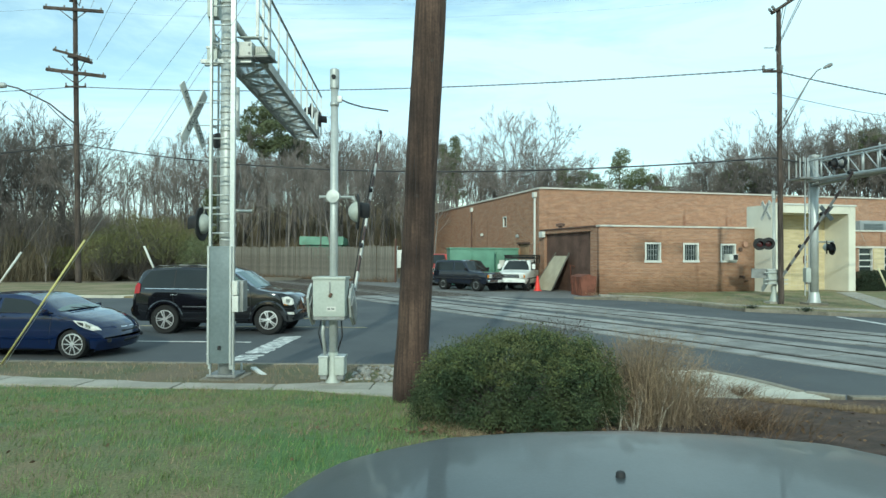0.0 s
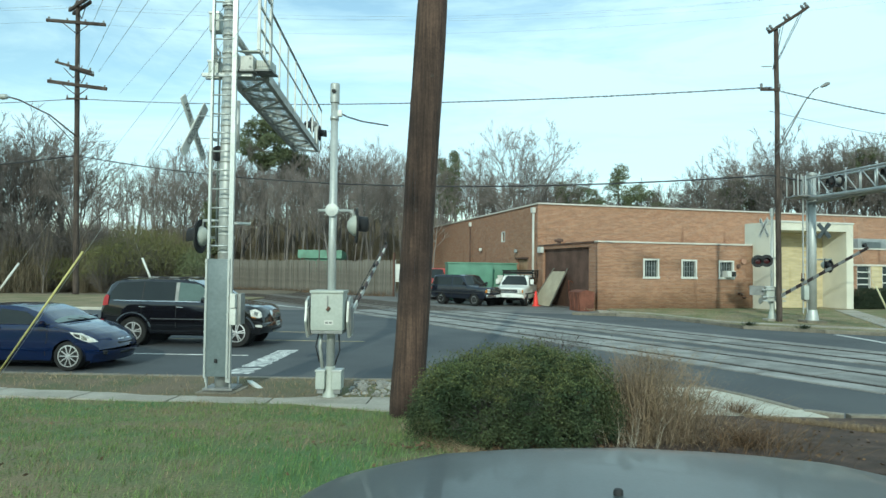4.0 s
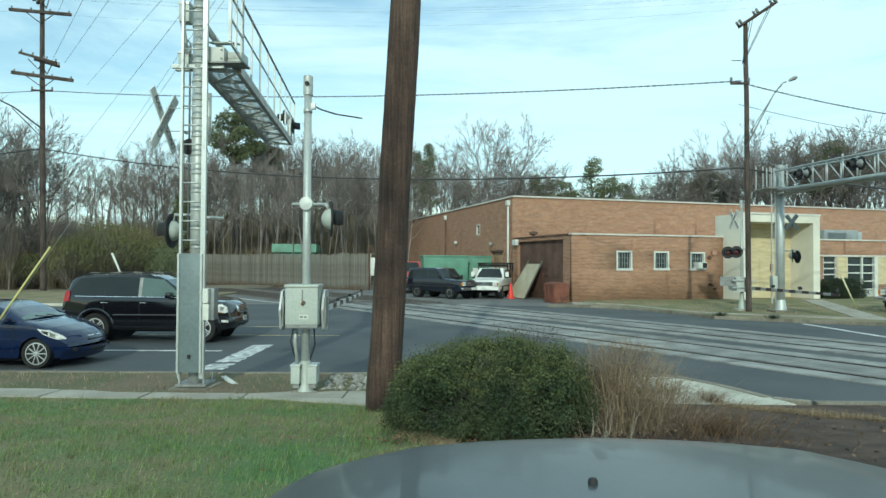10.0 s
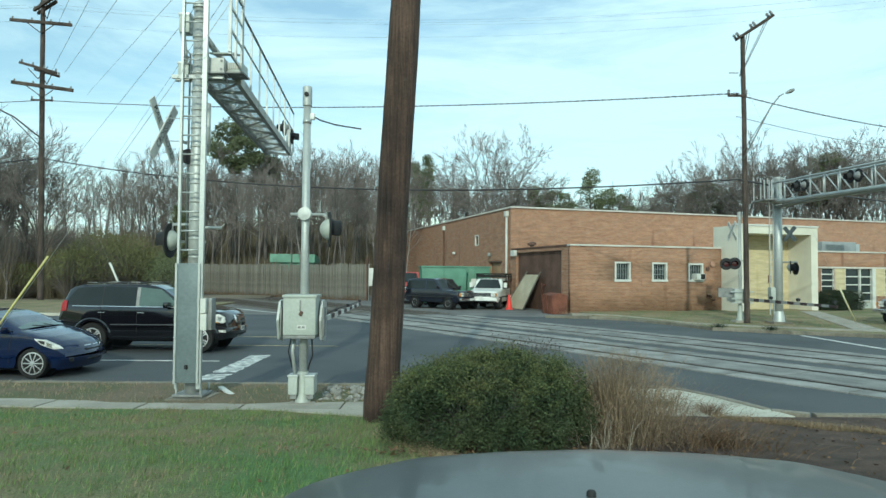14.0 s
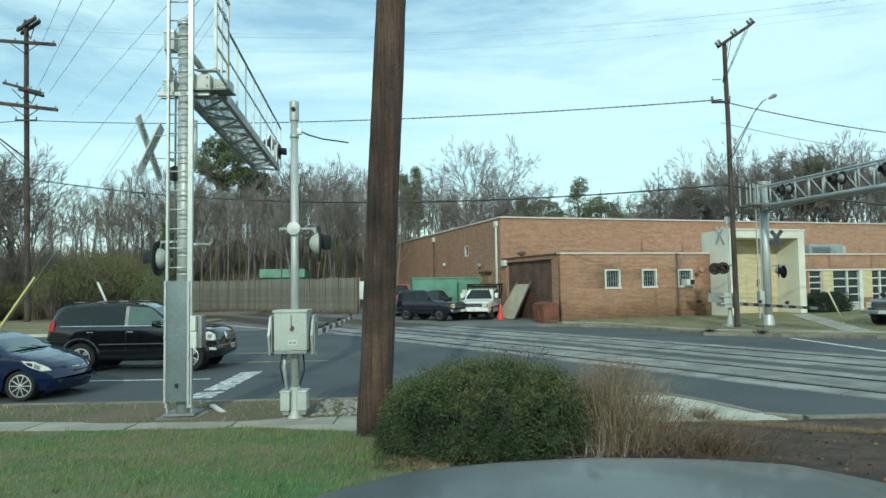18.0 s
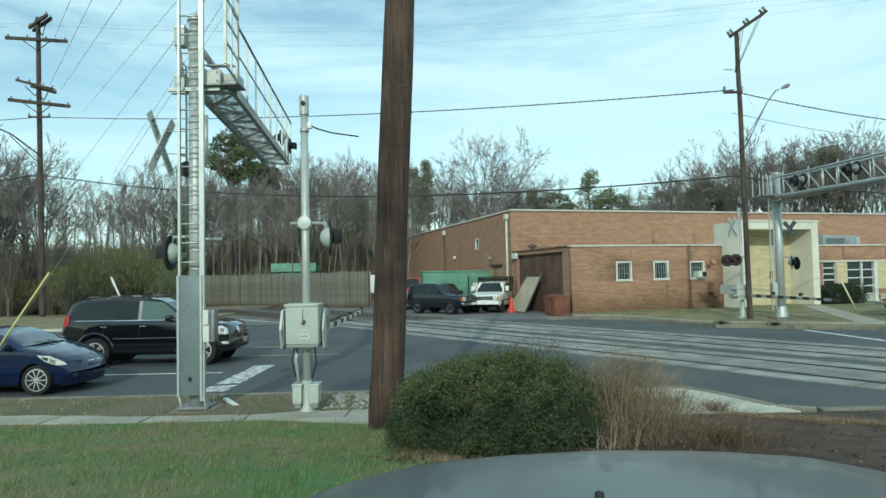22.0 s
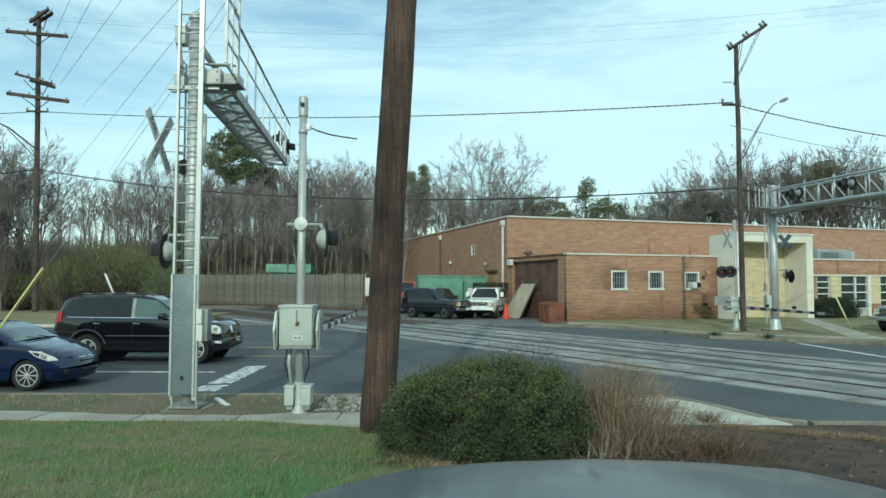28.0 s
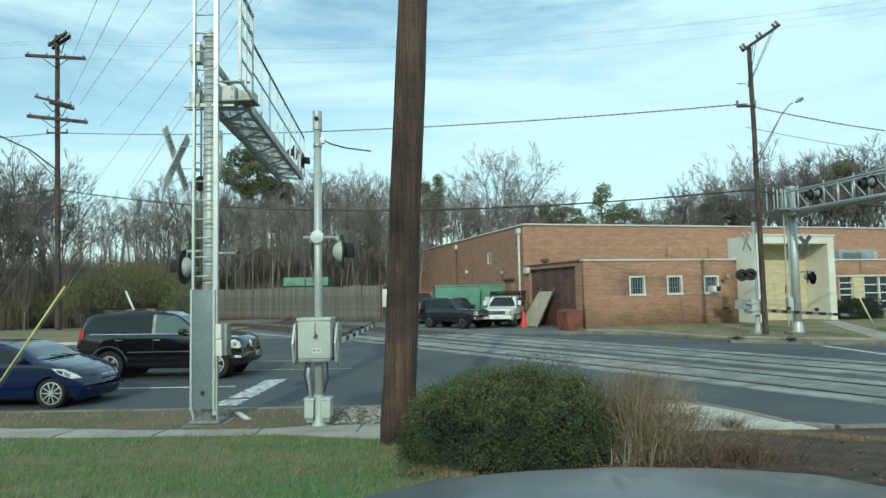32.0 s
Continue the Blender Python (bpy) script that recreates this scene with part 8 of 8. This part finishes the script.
for _ in range(2600):
    u = rngk.random() * 27.5
    off = abs(rngk.normal(0, 0.5)) + 0.1
    x, y = -5.7 - 0.817 * u - 0.576 * off, 50.3 + 0.576 * u - 0.817 * off
    h, a, w = rngk.uniform(0.15, 0.75) * (0.6 + 0.6 * noise.noise((u * 0.6, 0, 3))), rngk.uniform(0, 6.28), 0.014
    i = len(V)
    V.extend([(x - math.cos(a) * w, y - math.sin(a) * w, -0.02), (x + math.cos(a) * w, y + math.sin(a) * w, -0.02), (x + rngk.normal(0, 0.15), y + rngk.normal(0, 0.15), max(0.08, h))])
    F.append((i, i + 1, i + 2))
tagged(part("weeds", raw("weeds", V, F, DEADLEAF), DEADLEAF), "dark withered weeds along the foot of the fence", "weeds", kind="stuff")
rngw = random.Random(31)
pts = [(1.12 + rngw.gauss(0, 0.22), 8.55 + rngw.gauss(0, 0.16), 1.22 + rngw.gauss(0, 0.07)) for _ in range(420)]
tagged(part("dry_seed_heads", leaf_mesh("dry_seed_heads", pts, 0.013, DARKWEED, 14, 0.4), DARKWEED), "dark seed heads on the dry weeds", "dry weeds", kind="stuff")
tuft("weeds", (3.95, 9.9, 0.115), 0.3, 0.2, 160, DEADLEAF, 33, "withered weeds growing over the ramp", 0.9, 0.004, category="weeds")
tuft("weeds", (3.45, 10.5, 0.115), 0.25, 0.16, 110, HEDGEL, 34, "small green weeds in the ramp's edge", 0.9, 0.005, category="weeds")
# short tangled side twigs that give the dry clump its fuzz
rngf = np.random.RandomState(12)
V, F = [], []
for _ in range(8000):
    u, v = rngf.normal(0, 1), rngf.normal(0, 1)
    x, y = 2.02 + 0.34 * u, 7.45 + 0.28 * v
    top = 0.98 * math.exp(-0.12 * (u * u + v * v))
    z = 0.30 + top * rngf.random() ** 0.8
    d = rngf.normal(0, 1, 3) * (0.05, 0.05, 0.06)
    e = rngf.normal(0, 1, 3) * 0.0016
    i = len(V)
    V.extend([(x - e[0], y - e[1], z - e[2]), (x + e[0], y + e[1], z + e[2]), (x + d[0], y + d[1], z + abs(d[2]))])
    F.append((i, i + 1, i + 2))
tagged(part("dry_twigs", raw("dry_twigs", V, F, RUSSET), RUSSET), "fuzzy tangle of thin brown dry twigs", "dry grass", kind="stuff")
# seed heads and dead leaves caught in the dry stems
rngd = random.Random(8)
pts = [(rngd.gauss(2.02, 0.32), rngd.gauss(7.35, 0.3), 0.3 + abs(rngd.gauss(0.45, 0.28))) for _ in range(3500)]
tagged(part("dry_seed_heads", leaf_mesh("dry_seed_heads", pts, 0.009, STRAW, 4, 0.4), STRAW), "pale dry seed heads over the grass", "dry grass", kind="stuff")
pts = [(rngd.uniform(0.2, 6.5), rngd.uniform(4.5, 9.4), 0) for _ in range(900)]
pts = [(x, y, near_z(x, y) + 0.035) for x, y, z in pts if x > lawn_edge(y)]
tagged(part("dead_leaves", leaf_mesh("dead_leaves", pts, 0.022, DEADLEAF, 6, 0.6, 0.75), DEADLEAF), "curled brown dead leaves on the mulch", "leaves", kind="stuff")
pts = [(rngd.gauss(0.3, 0.75), rngd.gauss(6.75, 0.16), 0) for _ in range(420)] + [(rngd.uniform(-7, 0.2), rngd.uniform(4, 9.8), 0) for _ in range(60)]
pts = [(x, y, near_z(x, y) + 0.03) for x, y, z in pts]
tagged(part("dead_leaves", leaf_mesh("dead_leaves", pts, 0.022, DEADLEAF, 7, 0.6, 0.75), DEADLEAF), "scattered pale dead leaves on the lawn", "leaves", kind="stuff")

# lawn blades where the lawn lies near
rngg = np.random.RandomState(9)
V, F = [], []
VS, FS = [], []
for _ in range(105000):
    y = 3.2 + 6.68 * rngg.random() ** 0.85
    x = rngg.uniform(-8.8, 1.3)
    if x > lawn_edge(y) - 0.02 + 0.1 * rngg.normal():
        continue
    if x > -2.8 and y > 9.87 - 0.27 * (x + 2.75):
        continue
    z = near_z(x, y)
    patch = noise.noise((x * 0.55, y * 0.8, 11))
    clump = noise.noise((x * 3.2, y * 3.6, 5)) + 0.5 * noise.noise((x * 8, y * 9, 6))
    bare = noise.noise((x * 0.8, y * 1.7, 21)) + 0.35 * noise.noise((x * 3, y * 5, 8)) - 0.12 - 0.07 * (x + 3.0)
    if rngg.random() < 0.45 - 0.6 * clump:
        continue
    h = max(0.012, (0.034 + 0.03 * rngg.random()) * (1 + 0.5 * patch + 0.55 * clump))
    a = rngg.uniform(0, 6.28)
    w = 0.0032
    lx, ly = rngg.normal(0.012, 0.02), rngg.normal(0, 0.018)
    dry = rngg.random() < 0.14 + 0.9 * max(0, bare - 0.05) + 0.25 * max(0, (y - 8.6) / 1.3) * (bare > -0.1)
    VV, FF = (VS, FS) if dry else (V, F)
    i = len(VV)
    VV.extend([(x - math.cos(a) * w, y - math.sin(a) * w, z - 0.005), (x + math.cos(a) * w, y + math.sin(a) * w, z - 0.005), (x + lx, y + ly, z + h)])
    FF.append((i, i + 1, i + 2))
tagged(part("grass", raw("grass", VS, FS, STRAW), STRAW), "straw-coloured dead blades in dry patches of the lawn", "grass", kind="stuff")
tagged(part("grass", raw("grass", V, F, BLADE), BLADE), "short green and straw-coloured grass blades", "grass", kind="stuff")
V, F = [], []
for _ in range(16000):
    if rngg.random() < 0.12:
        x = rngg.uniform(-11, 0.5)
        y = rngg.uniform(verge_edge(x), 12.1)
        z = 0.115
    else:
        x = rngg.uniform(6, 22)
        y = far_y(x) + rngg.uniform(0.2, 12)
        z = 0.12
    h = 0.04 + 0.06 * rngg.random()
    a, w = rngg.uniform(0, 6.28), 0.006
    i = len(V)
    V.extend([(x - math.cos(a) * w, y - math.sin(a) * w, z), (x + math.cos(a) * w, y + math.sin(a) * w, z), (x + rngg.normal(0, 0.03), y + rngg.normal(0, 0.03), z + h)])
    F.append((i, i + 1, i + 2))
tagged(part("grass", raw("grass", V, F, STRAW), STRAW), "thin straw-coloured winter grass on the verges", "grass", kind="stuff")

# bleached grass along the road edge of the bed
V, F = [], []
for _ in range(5200):
    u = rngg.random()
    x = 3.9 + 3.4 * u + rngg.normal(0, 0.05)
    y = 9.42 - 0.80 * (x - 3.9) + abs(rngg.normal(0, 0.12)) - 0.02
    z = near_z(x, y) + 0.0
    h = 0.05 + 0.07 * rngg.random()
    a, w = rngg.uniform(0, 6.28), 0.004
    i = len(V)
    V.extend([(x - math.cos(a) * w, y - math.sin(a) * w, z), (x + math.cos(a) * w, y + math.sin(a) * w, z), (x + rngg.normal(0, 0.04), y + rngg.normal(0, 0.04), z + h)])
    F.append((i, i + 1, i + 2))
tagged(part("grass", raw("grass", V, F, STRAW), STRAW), "bleached dry grass along the edge of the bed", "grass", kind="stuff")

# bleached grass where the lawn meets the bed
V, F = [], []
for _ in range(4200):
    y = 4.6 + 4.6 * rngg.random()
    x = lawn_edge(y) - abs(rngg.normal(0, 0.16)) + 0.06
    z = near_z(x, y) + 0.015
    h = 0.03 + 0.05 * rngg.random()
    a, w = rngg.uniform(0, 6.28), 0.0035
    i = len(V)
    V.extend([(x - math.cos(a) * w, y - math.sin(a) * w, z), (x + math.cos(a) * w, y + math.sin(a) * w, z), (x + rngg.normal(0, 0.04), y + rngg.normal(0, 0.04), z + h)])
    F.append((i, i + 1, i + 2))
tagged(part("grass", raw("grass", V, F, STRAW), STRAW), "bleached dry grass where the lawn meets the bed", "grass", kind="stuff")


def motions():
    walk(FAR_ARM, [(t, pose(0.12, -0.19, 1.12, -a, 0, 0)) for t, a in FAR_ARM_ROWS])
    walk(NEAR_ARM, [(t, pose(0.24, 0.2, 1.40, a, 0, 0)) for t, a in NEAR_ARM_ROWS])
    walk(SUV, [(t, pose(SUV_X + s, SUV_Y, 0)) for t, s in SUV_ROWS])
    for hub, c, sy in SUV_WHEELS:
        walk(hub, [(t, Matrix.Translation(c) @ Matrix.Rotation(s / 0.385, 4, "Y") @ (Matrix.Rotation(math.pi, 4, "Z") if sy < 0 else Matrix.Identity(4))) for t, s in SUV_ROWS])


# how far the black car has rolled back, and the arms' angles over the level
SUV_ROWS = [(0, 0.0), (0.5, -0.11), (1, -0.23), (1.5, -0.35), (2, -0.45), (2.5, -0.54), (3, -0.62), (3.5, -0.70), (4.3, -0.85), (5.0, -0.96), (5.5, -1.0), (6, -1.0), (20, -1.0), (32, -1.0)]
FAR_ARM_ROWS = [(0, 36.0), (0.5, 33.5), (1, 30.5), (1.5, 27.6), (2, 25.4), (2.5, 23.2), (3, 21.1), (3.5, 18.9), (4.5, 14.2), (5.5, 9.7), (6, 8.3), (6.5, 6.6), (7, 5.2), (7.5, 3.4), (8, 1.6), (8.5, 0.4), (9, 0.2), (32, 0.2)]
NEAR_ARM_ROWS = [(0, 45.0), (0.5, 41.8), (1, 38.3), (1.5, 34.8), (2, 31.2), (2.5, 27.8), (3, 24.3), (3.5, 20.0), (4.5, 11.6), (5.5, 4.8), (6, 2.8), (6.5, 1.4), (7, 0.4), (7.5, 0.2), (32, 0.2)]
motions()
